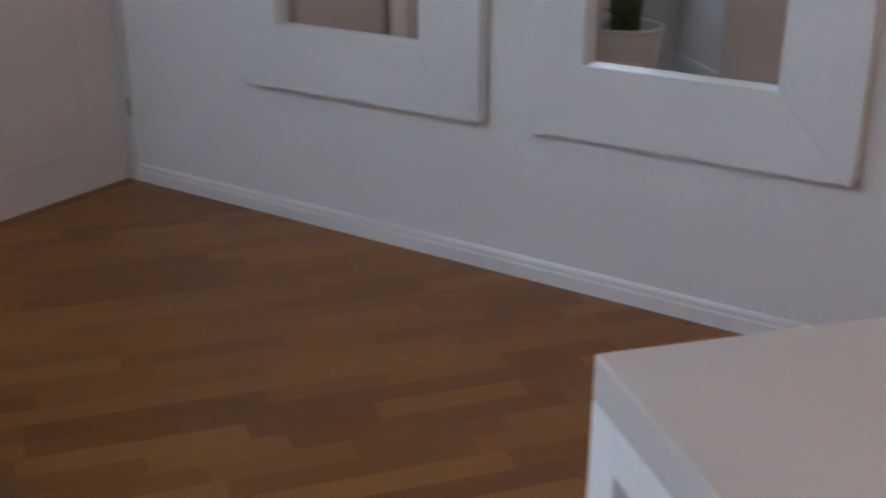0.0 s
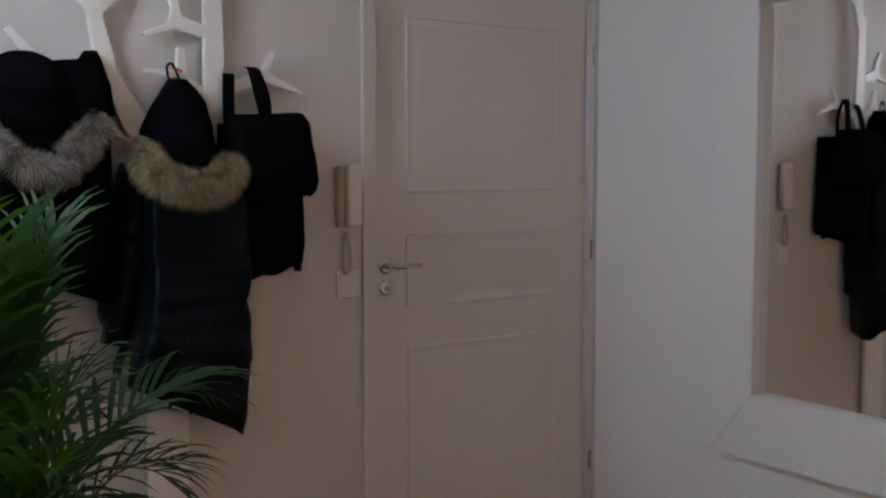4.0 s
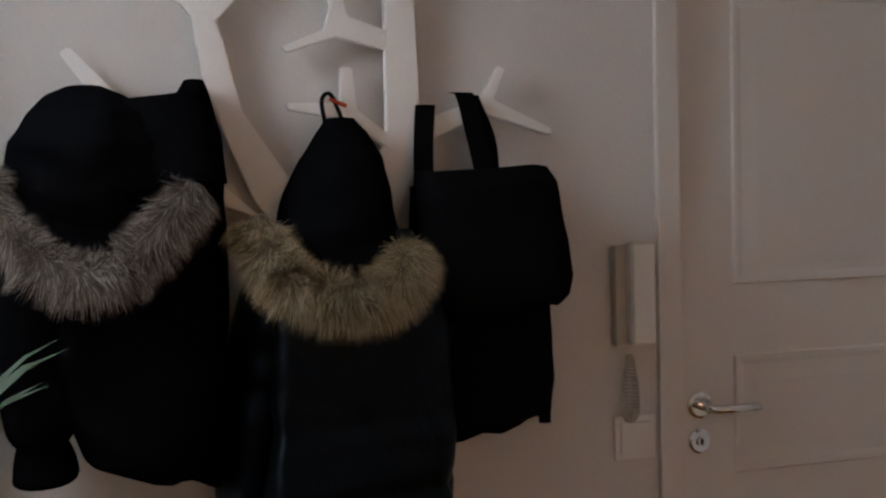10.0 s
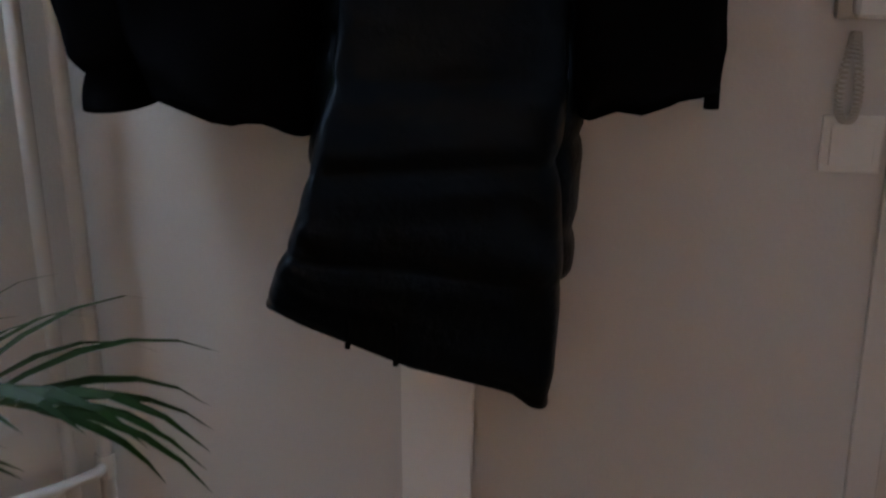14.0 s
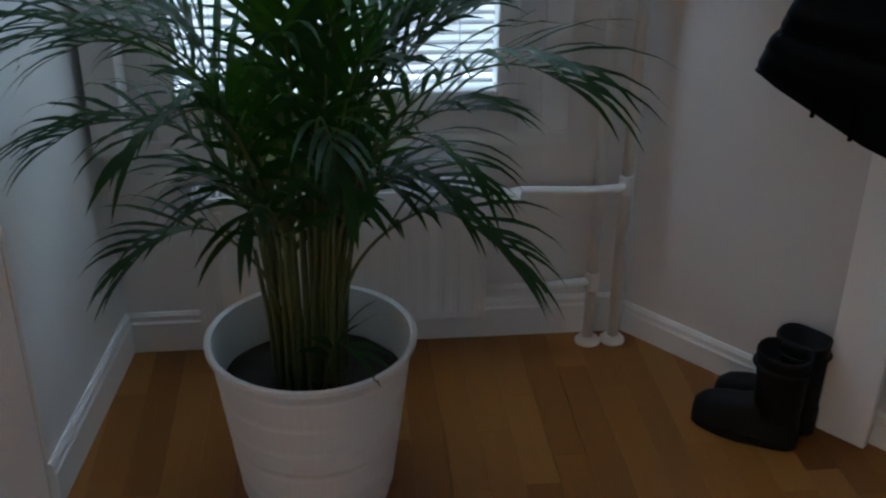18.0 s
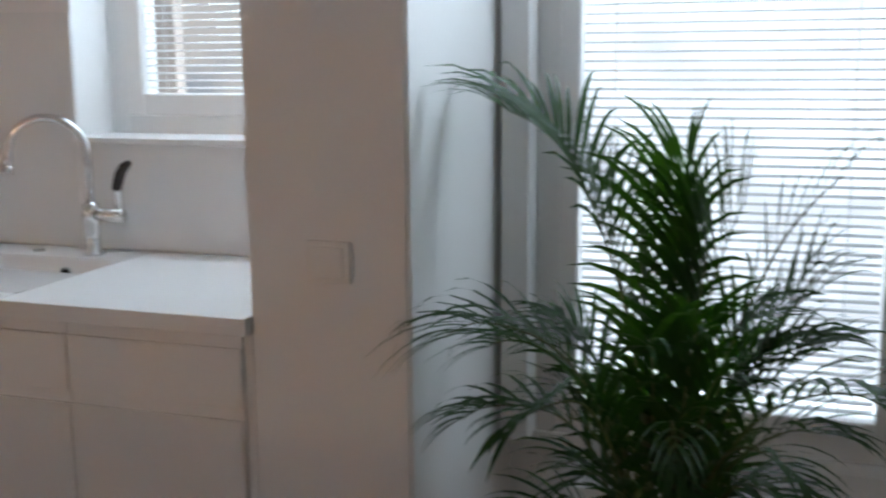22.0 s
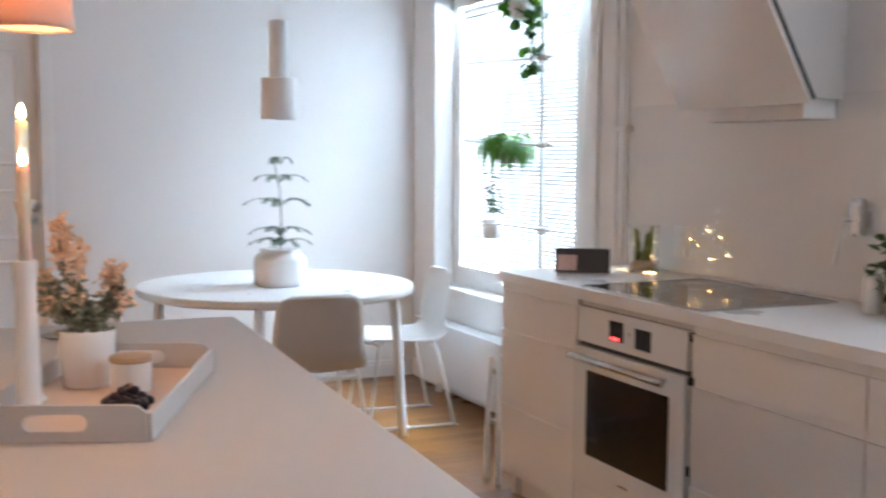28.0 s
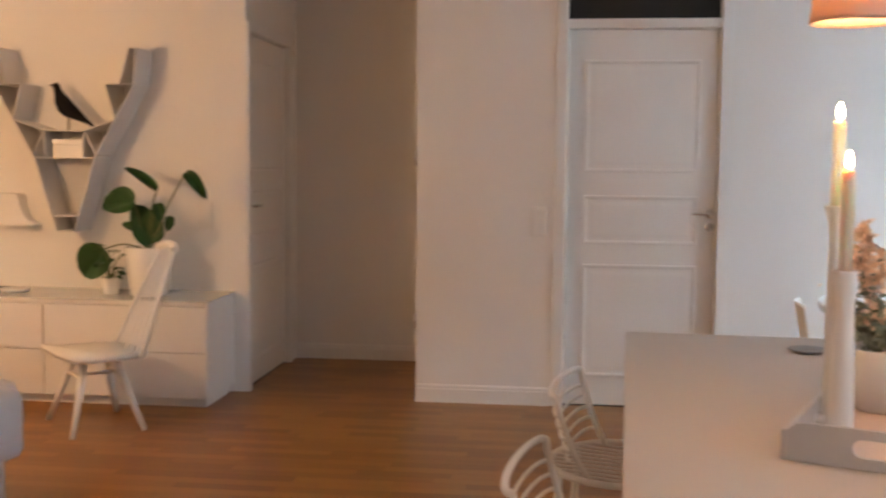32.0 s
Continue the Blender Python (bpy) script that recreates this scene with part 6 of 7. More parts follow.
def bar_stool(m):
    s = thing("wire_bar_stool", m, "white wire bar stool with a curved slatted back", "bar stool", "stools at the island")
    legs = [(-0.17, -0.15), (0.17, -0.15), (-0.18, 0.17), (0.18, 0.17)]
    for x, y in legs:
        part("leg", tube([(x * 1.08, y * 1.1, 0.004), (x * 0.82, y * 0.85, 0.63)], 0.0085, 8), POWDER, s, smooth=True)
    part("foot_ring", tube([(x * 1.0, y * 1.02, 0.22) for x, y in (legs[0], legs[1], legs[3], legs[2], legs[0])], 0.006, 8), POWDER, s)
    rim = [(0.19 * math.cos(a), 0.17 * math.sin(a), 0.635) for a in [2 * math.pi * k / 36 for k in range(37)]]
    seat = part("seat", tube(rim, 0.008, 8), POWDER, s, smooth=True)
    for k in range(11):
        x = -0.155 + 0.031 * k
        w = 0.165 * math.sqrt(max(0.02, 1 - (x / 0.19) ** 2))
        part("seat_wire", tube([(x, -w, 0.635), (x, 0, 0.628), (x, w, 0.635)], 0.0035, 6), POWDER, seat)
    # two uprights leaning out, a bowed top rail and bowed slats between them
    def rail(z, q):
        w, y = 0.165 + 0.012 * q, -0.085 - 0.045 * q
        return [(w * math.sin(u), y - 0.03 * math.cos(u), z) for u in [math.pi * (k - 8) / 16 for k in range(17)]]

    hoop = rail(0.818, 1.0)
    back = part("back_hoop", tube(smooth_path([(-0.15, -0.06, 0.635), (-0.165, -0.095, 0.70), (-0.177, -0.124, 0.79)], 4) + hoop + smooth_path([(0.177, -0.124, 0.79), (0.165, -0.095, 0.70), (0.15, -0.06, 0.635)], 4), 0.0072, 8), POWDER, s, smooth=True)
    for k in range(5):
        q = 0.2 + 0.16 * k
        part("back_slat", tube(rail(0.672 + 0.026 * k, q), 0.0042, 6), POWDER, back, smooth=True)
    return s


bar_stool(pose(-3.57, -2.715, 0, 0, 0, -9))
bar_stool(pose(-2.875, -2.78, 0, 0, 0, -7))


# ---- dining corner ----
TX, TY = -5.80, -1.12
table = thing("round_table", pose(TX, TY, 0), "round white dining table on four tubular legs", "table")
part("tabletop", lathe([(0, 0.702), (0.63, 0.702), (0.645, 0.707), (0.65, 0.715), (0.65, 0.733), (0.645, 0.74), (0, 0.74)], 96), TOP, table)
for a in (66, 156, 246, 336):
    c, s = math.cos(radians(a)), math.sin(radians(a))
    part("leg", tube(smooth_path([(0.60 * c, 0.60 * s, 0.0), (0.578 * c, 0.578 * s, 0.35), (0.56 * c, 0.56 * s, 0.64), (0.53 * c, 0.53 * s, 0.685), (0.47 * c, 0.47 * s, 0.694)], 6), 0.023, 14), POWDER, table, smooth=True)
    part("strut", tube([(0.47 * c, 0.47 * s, 0.694), (0.03 * c, 0.03 * s, 0.694)], 0.013, 10), POWDER, table)


def shell_chair(m, mat, label):
    """A bent shell on a sled base; it faces +y."""
    ch = thing("shell_chair", m, label, "chair", "chairs round the table")
    b = bmesh.new()
    prof = [(0.21, 0.425, 0.205), (0.19, 0.443, 0.215), (0.08, 0.440, 0.225), (-0.06, 0.432, 0.225), (-0.14, 0.438, 0.22), (-0.185, 0.47, 0.21), (-0.205, 0.54, 0.20), (-0.222, 0.64, 0.197), (-0.235, 0.72, 0.188), (-0.24, 0.755, 0.165), (-0.242, 0.772, 0.12)]
    n = 14
    lay = []
    for dy, dz in ((0, 0), (0.004, -0.009)):
        rows = []
        for y, z, w in prof:
            rows.append([b.verts.new((w * (2 * k / n - 1), y + dy + (0.03 * (2 * k / n - 1) ** 2 if z > 0.5 else 0), z + dz + (0.012 * (2 * k / n - 1) ** 2 if z < 0.5 else 0))) for k in range(n + 1)])
        lay.append(rows)
    for rows in lay:
        for r0, r1 in zip(rows, rows[1:]):
            for k in range(n):
                b.faces.new((r0[k], r0[k + 1], r1[k + 1], r1[k]))
    top, bot = lay
    for r in (0, -1):
        for k in range(n):
            b.faces.new((top[r][k], top[r][k + 1], bot[r][k + 1], bot[r][k]))
    for j in range(len(prof) - 1):
        for k in (0, n):
            b.faces.new((top[j][k], top[j + 1][k], bot[j + 1][k], bot[j][k]))
    part("shell", b, mat, ch, smooth=True)
    for s in (-1, 1):
        part("sled_leg", tube(smooth_path([(s * 0.15, 0.13, 0.425), (s * 0.19, 0.16, 0.40), (s * 0.215, 0.215, 0.03), (s * 0.215, 0.20, 0.008), (s * 0.215, -0.20, 0.008), (s * 0.215, -0.215, 0.03), (s * 0.19, -0.13, 0.40), (s * 0.15, -0.10, 0.42)], 5), 0.0075, 8), POWDER, ch, smooth=True)
    part("cross_bar", tube([(-0.19, 0.15, 0.405), (0.19, 0.15, 0.405)], 0.007, 8), POWDER, ch)
    part("cross_bar", tube([(-0.19, -0.125, 0.40), (0.19, -0.125, 0.40)], 0.007, 8), POWDER, ch)
    return ch


shell_chair(pose(-5.30, -1.13, 0, 0, 0, 88), SHELL, "beige-grey moulded shell chair with a white wire sled base")
shell_chair(pose(-5.89, -0.45, 0, 0, 0, 174), PLASTIC, "white moulded shell chair by the window")
shell_chair(pose(-5.62, -1.675, 0, 0, 0, -8), PLASTIC, "white moulded shell chair beside the round table")

tp = thing("table_planter", pose(TX + 0.06, TY, 0.7405) @ Matrix.Diagonal((1.12, 1.12, 1, 1)), "white shouldered ceramic jar holding a small conifer", "planter")
part("jar", lathe([(0, 0), (0.10, 0), (0.108, 0.006), (0.110, 0.03), (0.110, 0.12), (0.102, 0.14), (0.085, 0.152), (0.08, 0.158), (0.084, 0.17), (0.08, 0.172), (0.072, 0.158), (0.07, 0.14), (0, 0.14)], 40), CERAMIC, tp, smooth=True)
part("soil", lathe([(0, 0.151), (0.072, 0.149)], 20), SOIL, tp)
pine = thing("norfolk_pine", pose(TX + 0.06, TY, 0.89) @ Matrix.Diagonal((0.78, 0.78, 0.96, 1)), "young norfolk island pine with tiered feathery branches", "plant")
part("trunk", tube(smooth_path([(0, 0, 0), (0.004, 0.004, 0.15), (-0.004, 0.0, 0.30), (0.008, -0.035, 0.43), (0.0, -0.06, 0.455)], 6), 0.005, 8, None, True, 0.002), STEM, pine, smooth=True)
rg = random.Random(31)
for z, l, n in ((0.035, 0.19, 6), (0.09, 0.18, 5), (0.23, 0.215, 5), (0.345, 0.16, 4), (0.43, 0.07, 3)):
    for k in range(n):
        a = 6.283 * k / n + rg.random() * 0.5 + z * 7
        o = Vector((math.cos(a), math.sin(a), 0))
        pts = smooth_path([Vector((0, 0, z)), o * l * 0.35 + Vector((0, 0, z + 0.035)), o * l * 0.75 + Vector((0, 0, z + 0.03)), o * l + Vector((0, 0, z + 0.005))], 4)
        br = part("branch", tube(pts, 0.0022, 5, None, True, 0.001), STEM, pine)
        v, f = [], []
        for j in range(150):
            s = 0.12 + 0.88 * rg.random()
            i = min(int(s * (len(pts) - 1)), len(pts) - 2)
            p = pts[i].lerp(pts[i + 1], rg.random())
            side = Vector((-o.y, o.x, 0)) * rg.choice((-1, 1))
            w = (side * (0.8 + rg.random()) + o * 0.6 + Vector((0, 0, -0.5 * rg.random() + 0.2))).normalized()
            l2 = 0.022 + 0.016 * rg.random()
            t = w.cross(Vector((rg.gauss(0, 0.4), rg.gauss(0, 0.4), 1))).normalized() * 0.0022
            k0 = len(v)
            v += [p - t, p + t, p + w * l2]
            f.append((k0, k0 + 1, k0 + 2))
        me = bpy.data.meshes.new("needle_spray")
        me.from_pydata(v, [], f)
        me.materials.append(LEAF_DARK)
        nd = new("needle_spray", me)
        nd.parent = br

pl = thing("pendant_lamp", pose(TX + 0.06, TY, 0), "slim white stepped cylinder pendant over the dining table", "pendant lamp")
part("lower_cylinder", lathe([(0.080, 1.515), (0.082, 1.512), (0.082, 1.70), (0.078, 1.704), (0.046, 1.704), (0.046, 1.700), (0.076, 1.696), (0.078, 1.52)], 40, None, None, True), POWDER, pl)
part("upper_cylinder", lathe([(0.046, 1.69), (0.046, 1.962), (0.042, 1.966), (0, 1.966)], 32), POWDER, pl)
part("bulb_plate", lathe([(0, 1.53), (0.078, 1.53)], 32), SHELL, pl)
part("cord", tube([(0, 0, 1.965), (0, 0, H)], 0.0025, 6), POWDER, pl)
part("ceiling_cup", lathe([(0, H - 0.04), (0.045, H - 0.038), (0.05, H), (0, H)], 24), POWDER, pl)

rad2 = thing("radiator", M_KIT, "long low white radiator under the dining window", "radiator")
b = bmesh.new()
box(-6.60, -4.95, -0.115, -0.02, 0.07, 0.40, 0.006, b)
part("front_panel", b, POWDER, rad2)
part("top_cover", box(-6.61, -4.94, -0.122, -0.012, 0.40, 0.414, 0.003), POWDER, rad2)
for u in (-6.4, -5.1):
    part("bracket", box(u, u + 0.04, -0.02, 0.0, 0.12, 0.35), POWDER, rad2)
    part("foot", box(u, u + 0.03, -0.08, -0.05, 0.0, 0.07), POWDER, rad2)

# ---- plant pole in the dining window ----
pole = thing("plant_pole", pose(-5.19, -0.035, 0), "white tension pole with arms that carry hanging pots", "plant stand")
part("pole", tube([(0, 0, 0.002), (0, 0, H - 0.001)], 0.009, 10), POWDER, pole, smooth=True)
for z, l in ((1.80, -0.78), (1.40, -0.80), (1.01, -0.53)):
    part("arm", tube([(0.09, 0, z), (0, 0, z), (l, -0.01, z + (0.03 if l < -0.6 else 0))], 0.006, 8), POWDER, pole, smooth=True)
    part("arm_clamp", tube([(-0.02, 0, z), (0.05, 0, z)], 0.015, 10), POWDER, pole)
part("pole_foot", lathe([(0, 0), (0.03, 0), (0.03, 0.01), (0.012, 0.02), (0, 0.02)], 20), POWDER, pole)


def hanging_pot(x, z, r, h, label, category="potted plant"):
    p = thing("hanging_planter", pose(x, -0.045, z), label, category, "plants on the pole")
    part("pot", lathe([(0, 0), (r * 0.75, 0), (r * 0.85, 0.004), (r, h), (r * 0.94, h), (r * 0.85, h - 0.01), (0, h - 0.01)], 28), CERAMIC, p, smooth=True)
    part("ring", lathe([(r * 1.0, h * 0.72), (r * 1.05, h * 0.75), (r * 1.0, h * 0.78)], 28, None, None, True), POWDER, p)
    return p


def blades(parent, n, length, r, z0, mat, seed, width=0.006, arch=1.0):
    """Arching strap leaves, each of its own."""
    rg = random.Random(seed)
    for k in range(n):
        a = rg.random() * 6.283
        o = Vector((math.cos(a), math.sin(a) * 0.6, 0))
        d = (o * (0.5 + rg.random()) + Vector((0, 0, 0.75))).normalized()
        p = Vector((0, 0, z0)) + o * r * rg.random()
        l = length * (0.6 + 0.5 * rg.random())
        v, f = [], []
        m = 7
        for j in range(m + 1):
            t = j / m
            w = Vector((-o.y, o.x, 0)).normalized() * width * (1 - t ** 2) + Vector((0, 0, 0))
            v += [p - w, p + w]
            p = p + d * l / m
            d = (d - Vector((0, 0, 0.38 * arch * (0.4 + t)))).normalized()
        f = [(2 * j, 2 * j + 1, 2 * j + 3, 2 * j + 2) for j in range(m)]
        me = bpy.data.meshes.new("leaf")
        me.from_pydata(v, [], f)
        me.materials.append(mat)
        lf = new("leaf", me)
        lf.parent = parent


h1 = hanging_pot(-5.50, 1.315, 0.055, 0.09, "small pot of arching spider plant on the pole")
blades(h1, 170, 0.27, 0.05, 0.085, LEAF_FERN, 41, 0.009, 3.4)
h2 = hanging_pot(-5.65, 0.94, 0.055, 0.095, "small white pot with a thin upright plant on the pole")
rg = random.Random(44)
part("stem", tube(smooth_path([(0, 0, 0.085), (0.004, 0, 0.18), (-0.008, 0, 0.30)], 5), 0.003, 6), STEM, h2)
spots = []
for k in range(46):
    z = 0.13 + 0.21 * rg.random()
    a = rg.random() * 6.28
    spots.append(((0, 0, z - 0.03), (0.075 * math.cos(a) * rg.random() ** 0.5, 0.05 * math.sin(a) * rg.random(), z)))
leafy(h2, "leaf", spots, 0.017, LEAF_DARK, 45, False)
h3 = hanging_pot(-5.36, 1.985, 0.07, 0.11, "white pot of trailing pothos at the top of the pole")
spots = []
for k in range(46):
    a = rg.random() * 6.28
    spots.append(((0.03 * math.cos(a), 0.03 * math.sin(a), 0.1), (0.19 * math.cos(a) * rg.random() ** 0.6, 0.06 * math.sin(a), 0.14 - 0.16 * rg.random())))
for k in range(30):
    t = rg.random()
    spots.append(((0.13, -0.03, 0.08 - 0.27 * t), (0.135 + rg.gauss(0, 0.03), -0.03 + rg.gauss(0, 0.02), 0.05 - 0.29 * t)))
leafy(h3, "leaf", spots, 0.034, LEAF, 46, False, 0.9)
part("vine", tube(smooth_path([(0.05, -0.02, 0.1), (0.12, -0.03, 0.06), (0.14, -0.03, -0.08), (0.13, -0.03, -0.22)], 6), 0.002, 5), STEM, h3)

# ---- living room end ----
dresser = thing("dresser", pose(-7.0, 0, 0), "low white two-row dresser with a glass top", "dresser")
part("body", box(0.003, 0.445, -6.60, -4.755, 0.05, 0.575, 0.002), FRONT, dresser)
part("base", box(0.03, 0.41, -6.57, -4.78, 0.0, 0.05), FRONT, dresser)
for u0, u1 in ((-6.598, -5.68), (-5.676, -4.757)):
    for z0, z1 in ((0.055, 0.298), (0.304, 0.548)):
        part("drawer_front", box(0.445, 0.463, u0 + 0.002, u1 - 0.002, z0, z1, 0.002), FRONT, dresser)
part("front_ledge", box(0.445, 0.463, -6.60, -4.755, 0.556, 0.575, 0.001), FRONT, dresser)
part("glass_top", box(0.003, 0.468, -6.605, -4.75, 0.576, 0.582, 0.001), material("top_glass", (0.62, 0.64, 0.62), 0.06, vary=0.01, bump=0.0), dresser, "thin glass top")

SHELF = thing("wall_shelf", pose(-7.0, 0, 0), "V-shaped grey folded-metal wall shelf with slanting cells", "shelf")
SCX = -5.66


def plate(p, q, name="panel", d0=0.002, d1=0.22, t=0.006):
    """A thin plate that stands out from the wall between two (y, z) points."""
    b = bmesh.new()
    a, c = Vector((0, p[0], p[1])), Vector((0, q[0], q[1]))
    n = Vector((0, -(c - a).z, (c - a).y)).normalized() * t / 2
    v = [b.verts.new(x + Vector((d, 0, 0))) for d in (d0, d1) for x in (a - n, a + n, c + n, c - n)]
    for f in ((0, 1, 2, 3), (4, 7, 6, 5), (0, 4, 5, 1), (1, 5, 6, 2), (2, 6, 7, 3), (3, 7, 4, 0)):
        b.faces.new([v[k] for k in f])
    part(name, b, GREYSHELF, SHELF)


for s in (1, -1):
    Y = lambda y: SCX + s * (y - SCX)
    plate((Y(-5.232), 1.94), (Y(-5.25), 1.746), "outer_side")
    plate((Y(-5.25), 1.746), (Y(-5.486), 1.336), "outer_side")
    plate((Y(-5.486), 1.336), (Y(-5.609), 0.925), "outer_side")
    plate((Y(-5.232), 1.94), (Y(-5.275), 1.95), "top_edge")
    plate((Y(-5.275), 1.945), (Y(-5.33), 1.746), "inner_side")
    plate((Y(-5.413), 1.746), (Y(-5.25), 1.746), "shelf_board")
    plate((Y(-5.413), 1.746), (Y(-5.36), 1.55), "inner_side")
    plate((Y(-5.36), 1.55), (Y(-5.54), 1.49), "shelf_board")
    plate((Y(-5.54), 1.49), (Y(-5.47), 1.345), "inner_side")
    plate((Y(-5.54), 1.49), (Y(-5.555), 1.336), "inner_side")
plate((-5.54, 1.49), (-5.78, 1.49), "shelf_board")
plate((-5.486, 1.336), (-5.834, 1.336), "shelf_board")
plate((-5.60, 1.01), (-5.72, 1.01), "shelf_board")
plate((-5.609, 0.925), (-5.711, 0.925), "shelf_board")
part("back_sheet", slab([(-5.49, 1.34), (-5.61, 0.93), (-5.71, 0.93), (-5.83, 1.34)], 0.0, 0.003), GREYSHELF, SHELF).matrix_local = pose(0.006, 0, 0, 0, 0, 90) @ pose(0, 0, 0)
bx = thing("white_box", pose(-6.88, -5.645, 1.3395), "small white lidded box in the wall shelf", "box")
part("body", box(-0.06, 0.08, -0.09, 0.09, 0, 0.07, 0.003), POWDER, bx)
part("lid", box(-0.062, 0.083, -0.093, 0.093, 0.071, 0.10, 0.003), POWDER, bx)
b = bmesh.new()
prof = [(-0.165, 0.010, 0.022), (-0.12, 0.016, 0.055), (-0.06, 0.036, 0.092), (0.0, 0.056, 0.128), (0.04, 0.060, 0.165), (0.066, 0.050, 0.205), (0.078, 0.036, 0.243), (0.084, 0.030, 0.275), (0.098, 0.022, 0.296), (0.118, 0.008, 0.296), (0.142, 0.002, 0.288)]
rings = []
for y, r, z in prof:
    rings.append([b.verts.new((r * 0.8 * math.cos(a), -y + 0.6 * r * math.sin(a), z + r * 0.7 * math.sin(a))) for a in [2 * math.pi * k / 14 for k in range(14)]])
for r0, r1 in zip(rings, rings[1:]):
    for k in range(14):
        b.faces.new((r0[k], r0[(k + 1) % 14], r1[(k + 1) % 14], r1[k]))
b.faces.new(rings[0][::-1])
b.faces.new(rings[-1])
tube([(0.0, -0.0, 0.10), (0.012, 0.0, 0.002)], 0.003, 6, b)
tube([(0.0, -0.01, 0.10), (-0.014, -0.02, 0.002)], 0.003, 6, b)
bird = solo("bird_figurine", b, CHARRED, pose(-6.87, -5.665, 1.494) @ Matrix.Diagonal((0.86, 0.86, 0.86, 1)), "black wooden bird figurine on the wall shelf", "figurine", smooth=True)

mon = thing("potted_plant", pose(-6.75, -5.16, 0.583), "white pot with a few large dark leaves on the dresser", "potted plant")
part("pot", lathe([(0, 0), (0.095, 0), (0.105, 0.006), (0.128, 0.265), (0.120, 0.27), (0.112, 0.25), (0, 0.25)], 36), CERAMIC, mon, smooth=True)
part("soil", lathe([(0, 0.252), (0.112, 0.25)], 18), SOIL, mon)
for y, z, s, way, wide in ((-5.165, 1.225, 0.115, 138, 0.27), (-5.306, 1.105, 0.105, 175, 0.8), (-5.153, 0.954, 0.115, 110, 0.8), (-4.89, 1.222, 0.08, -42, 0.5), (-5.087, 1.058, 0.048, -70, 0.8), (-5.027, 0.993, 0.042, -100, 0.7), (-5.25, 0.965, 0.046, 150, 0.6), (-5.465, 0.775, 0.11, 228, 0.95)):
    tip = Vector((0.035, y + 5.16, z - 0.583))
    x_axis = Vector((0.1, math.cos(radians(way)), math.sin(radians(way)))).normalized()
    z_axis = Vector((1.0, 0.45, 0.35))
    z_axis = (z_axis - x_axis * z_axis.dot(x_axis)).normalized()
    y_axis = z_axis.cross(x_axis)
    stalk_end = tip - x_axis * s * 0.75
    base = Vector((0, 0.02 * math.cos(radians(way)), 0.25))
    part("leaf_stalk", tube(smooth_path([base, base.lerp(stalk_end, 0.5) + Vector((0.01, 0, 0.03)), stalk_end], 5), 0.004, 6), STEM, mon, smooth=True)
    v, f = [(0, 0, 0)], []
    n = 21
    for k in range(n):
        a = radians(-160 + 320 * k / (n - 1))
        r = 1.38 * s * (0.58 + 0.42 * math.cos(a)) * (1 + 0.3 * max(0.0, math.cos(a)) ** 10)
        v.append((r * math.cos(a) + s * 0.25, r * math.sin(a) * wide, 0.25 * abs(r * math.sin(a)) - 0.35 * max(0, r * math.cos(a)) ** 2 / s))
    f = [(0, k, k + 1) for k in range(1, n)]
    me = bpy.data.meshes.new("leaf")
    me.from_pydata(v, [], f)
    me.materials.append(LEAF_DARK)
    lf = new("leaf", me)
    lf.parent = mon
    turn = Matrix((x_axis, y_axis, z_axis)).transposed().to_4x4()
    lf.matrix_local = Matrix.Translation(stalk_end) @ turn
suc = thing("small_succulent", pose(-6.74, -5.38, 0.583), "small leafy succulent in a white pot on the dresser", "potted plant")
part("pot", lathe([(0, 0), (0.045, 0), (0.056, 0.095), (0.051, 0.095), (0, 0.085)], 24), CERAMIC, suc, smooth=True)
spots = [((0, 0, 0.085), (0.065 * math.cos(k * 1.3), 0.070 * math.sin(k * 1.3), 0.11 + 0.019 * (k % 10))) for k in range(34)]
leafy(suc, "leaf", spots, 0.022, LEAF_DARK, 51, False)
boat = thing("sail_ornament", pose(-6.95, -6.0, 0.945), "small white wall shelf ornament shaped like a sail", "ornament")
part("sail", slab([(-0.14, 0.0), (0.09, 0.0), (0.09, 0.008), (0.052, 0.03), (0.022, 0.065), (0.004, 0.11), (-0.005, 0.175), (-0.02, 0.185), (-0.14, 0.185)], -0.05, 0.045, None, 0.003), CERAMIC, boat).matrix_local = pose(0, 0, 0, 0, 0, 90)
solo("small_tray", lathe([(0, 0), (0.07, 0), (0.085, 0.018), (0.082, 0.019), (0.068, 0.004), (0, 0.004)], 28), POWDER, pose(-6.75, -5.95, 0.583), "small white dish on the dresser", "dish", smooth=True)

# white spindle-back lounge chair, facing -y
ch = thing("spindle_chair", pose(-6.133, -5.20, 0, 0, 0, 40) @ Matrix.Diagonal((1, 1, 0.91, 1)), "white lacquered wooden chair with a tall spindle back", "chair")
b = bmesh.new()
n = 40
lo, hi = [], []
for k in range(n):
    a = 2 * math.pi * k / n
    x = 0.25 * math.copysign(abs(math.cos(a)) ** 0.7, math.cos(a))
    y = 0.245 * math.copysign(abs(math.sin(a)) ** 0.7, math.sin(a))
    up = 0.012 * (x / 0.25) ** 2 + 0.055 * max(0.0, (-y - 0.13) / 0.115) ** 1.6
    lo.append(b.verts.new((x * 0.93, y * 0.95, 0.378 + up)))
    hi.append(b.verts.new((x, y, 0.404 + up)))
b.faces.new(lo[::-1])
ctr = b.verts.new((0, 0.02, 0.394))
for k in range(n):
    b.faces.new((hi[k], hi[(k + 1) % n], ctr))
    b.faces.new((lo[k], lo[(k + 1) % n], hi[(k + 1) % n], hi[k]))
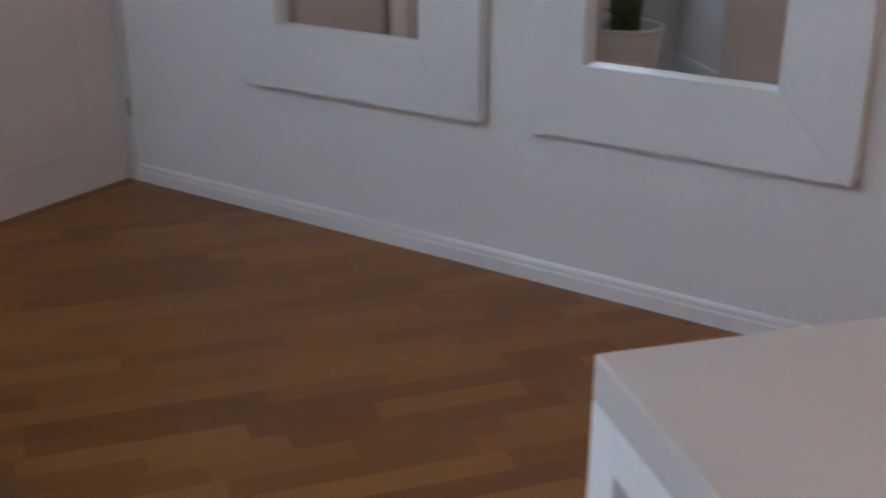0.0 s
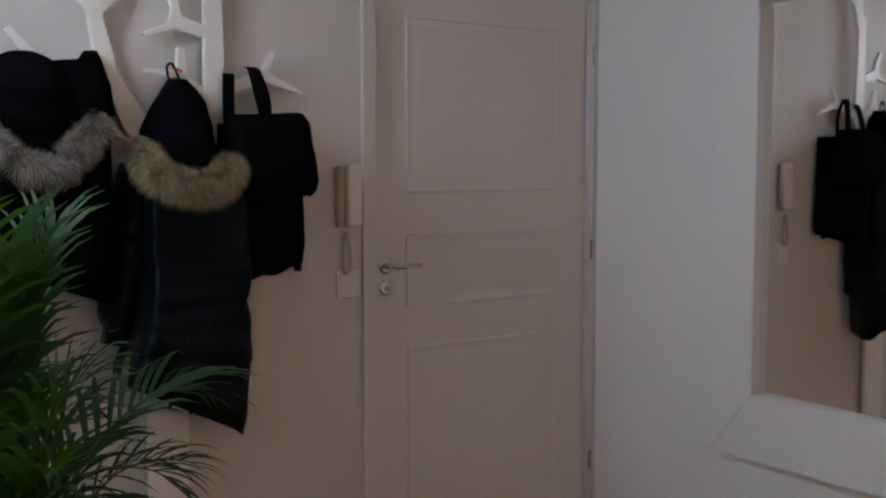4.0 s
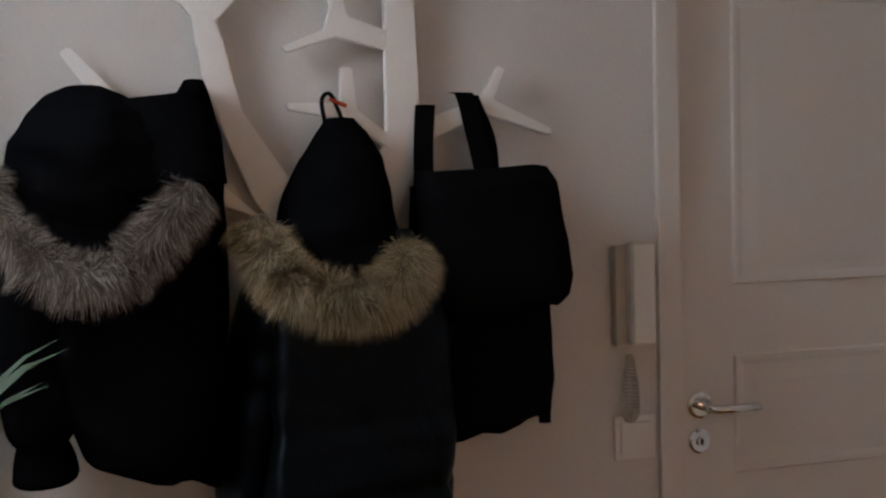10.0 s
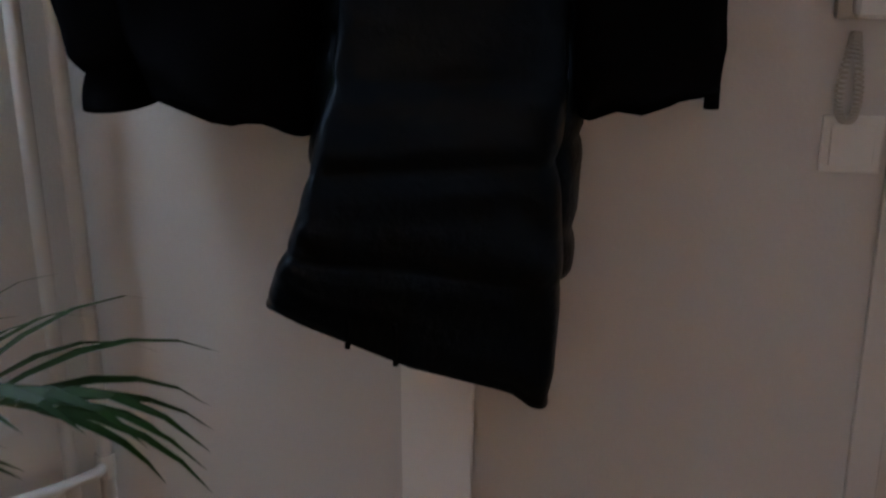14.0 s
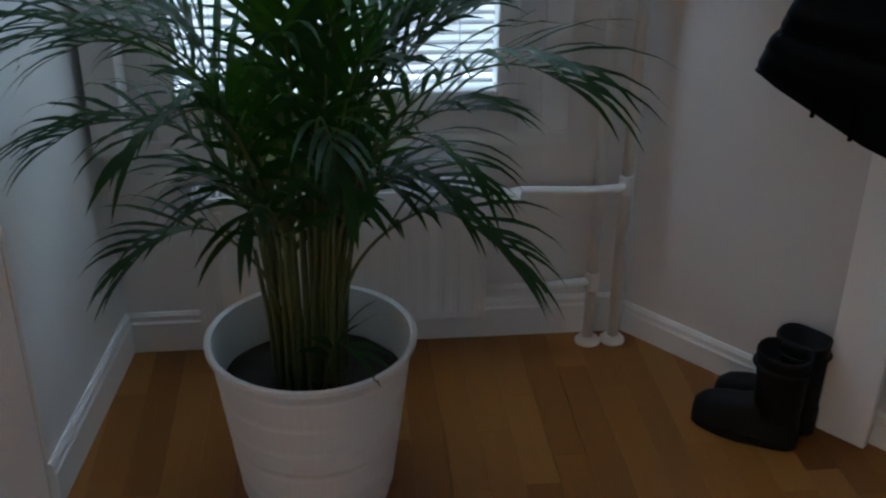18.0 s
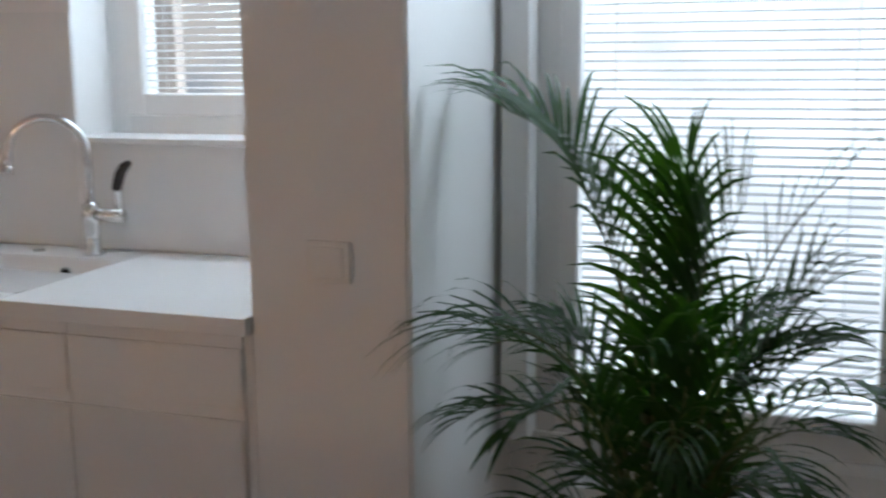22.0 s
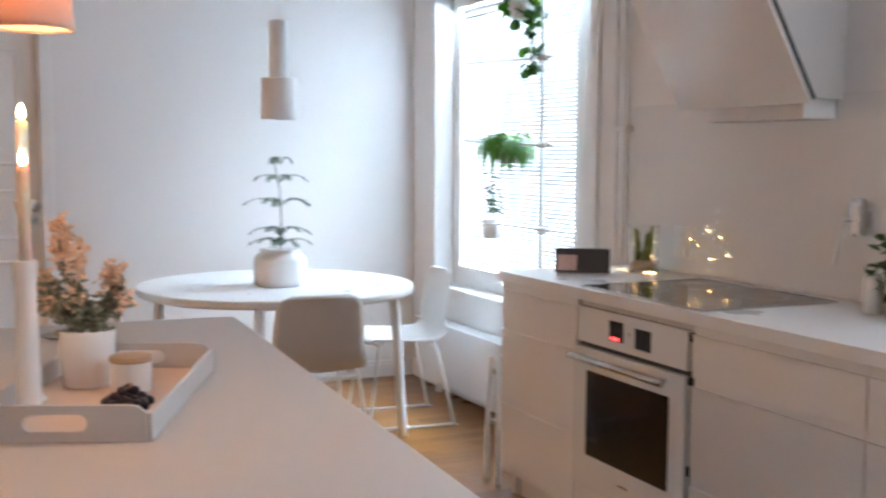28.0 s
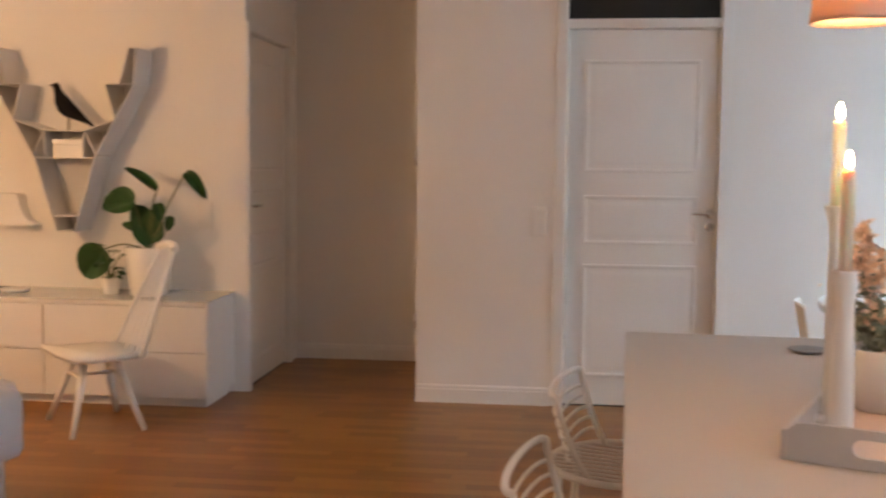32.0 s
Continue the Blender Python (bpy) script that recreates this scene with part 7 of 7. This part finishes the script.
part("seat", b, POWDER, ch, smooth=True)
for sx in (-1, 1):
    for sy in (-1, 1):
        part("leg", tube([(sx * 0.085, sy * 0.075, 0.388), (sx * 0.165, sy * 0.125, 0.18), (sx * 0.235, sy * 0.175, 0.0)], 0.021, 12, None, True, 0.013), POWDER, ch, smooth=True)
for sy in (-1, 1):
    part("stretcher", tube([(-0.12, sy * 0.10, 0.285), (0, sy * 0.097, 0.29), (0.12, sy * 0.10, 0.285)], 0.011, 8), POWDER, ch, smooth=True)
part("stretcher", tube([(0, -0.097, 0.29), (0, 0.097, 0.29)], 0.010, 8), POWDER, ch, smooth=True)
for k in range(6):
    q = k / 2.5 - 1
    r = 0.0155 if k in (0, 5) else 0.0065
    part("spindle", tube(smooth_path([(0.225 * q, 0.165, 0.395), (0.165 * q, 0.262, 0.66), (0.09 * q, 0.385, 0.975)], 4), r, 8, None, True, r * 0.75), POWDER, ch, smooth=True)
part("top_rail", tube(smooth_path([(-0.105, 0.378, 0.962), (-0.05, 0.394, 0.985), (0.05, 0.394, 0.985), (0.105, 0.378, 0.962)], 5), 0.021, 10), POWDER, ch, smooth=True)

sofa = thing("armchair", pose(-4.22, -4.96, 0, 0, 0, -25), "pale upholstered armchair with a rounded arm", "armchair")
CLOTH = material("pale_cloth", (0.60, 0.59, 0.62), 0.9, vary=0.06, scale=18, bump=0.5, bump_scale=220)
part("base", box(-0.38, 0.36, -0.80, 0.0, 0.06, 0.36, 0.03, None, 3), CLOTH, sofa)
part("arm", box(-0.40, 0.37, -0.13, 0.10, 0.29, 0.545, 0.07, None, 4), CLOTH, sofa, smooth=True)
part("arm", box(-0.40, 0.37, -0.92, -0.72, 0.29, 0.545, 0.07, None, 4), CLOTH, sofa, smooth=True)
part("seat_cushion", box(-0.36, 0.36, -0.71, -0.14, 0.36, 0.48, 0.04, None, 3), CLOTH, sofa, smooth=True)
part("backrest", box(-0.52, -0.34, -0.86, -0.10, 0.29, 0.53, 0.06, None, 4), CLOTH, sofa, smooth=True)
for x, y in ((-0.33, -0.75), (0.31, -0.75), (-0.33, -0.05), (0.31, -0.05)):
    part("leg", tube([(x, y, 0.07), (x, y, 0.0)], 0.02, 10), BIRCH, sofa)


# ---- oak strip floor: strips near the hall are single pieces, the rest is joined ----
floor = solo("floor", box(-8.4, 1.75, -8.3, 0.45, -0.1, -0.006), SUBFLOOR, None, "warm brown oiled oak strip parquet floor", "floor", kind="structure")
rng = random.Random(7)
SW = 0.0705
shared = {}


def strip_verts(w, l):
    e, g = 0.0004, 0.0001
    hw, hl = w / 2 - g, l / 2 - g
    v = [(sx * hw, sy * hl, -0.006) for sx, sy in ((-1, -1), (1, -1), (1, 1), (-1, 1))]
    v += [(sx * hw, sy * hl, -e) for sx, sy in ((-1, -1), (1, -1), (1, 1), (-1, 1))]
    v += [(sx * (hw - e), sy * (hl - e), 0.0) for sx, sy in ((-1, -1), (1, -1), (1, 1), (-1, 1))]
    return v


STRIP_FACES = [(8, 9, 10, 11)] + [(a + k, a + (k + 1) % 4, a + 4 + (k + 1) % 4, a + 4 + k) for a in (0, 4) for k in range(4)]


def strip_mesh(l):
    if l not in shared:
        me = bpy.data.meshes.new("strip")
        me.from_pydata(strip_verts(SW, l), [], STRIP_FACES)
        me.materials.append(OAK)
        shared[l] = me
    return shared[l]


far_v, far_f = [], []
single = 0
x = -8.3
lengths = (0.30, 0.36, 0.42, 0.48, 0.54)
while x < 1.6:
    y = -8.1 - rng.random() * 0.4
    while y < 0.2:
        l = rng.choice(lengths)
        cx, cy = x + SW / 2, y + l / 2
        if (M_MIR.inverted() @ Vector((cx, cy, 0))).y > 0.3 or cy > 0.15:
            y += l
            continue
        near = -1.15 < cx < 1.3 and -2.35 < cy < -0.05 and (Vector((cx, cy, 0)) - C1).length < 3.2
        if near and single < 300:
            s = new("strip", strip_mesh(l))
            s.location = (cx, cy, 0)
            s.parent = floor
            single += 1
        elif cx * math.sin(radians(NU)) + cy * math.cos(radians(NU)) < 0.4:
            base = len(far_v)
            far_v += [(cx + a, cy + c, d) for a, c, d in strip_verts(SW, l)]
            far_f += [tuple(base + k for k in f) for f in STRIP_FACES]
        y += l
    x += SW
me = bpy.data.meshes.new("strips")
me.from_pydata(far_v, [], far_f)
me.materials.append(OAK)
rest = new("strips", me)
rest.parent = floor
tagged(rest, "oak strips of the same floor", kind="stuff")
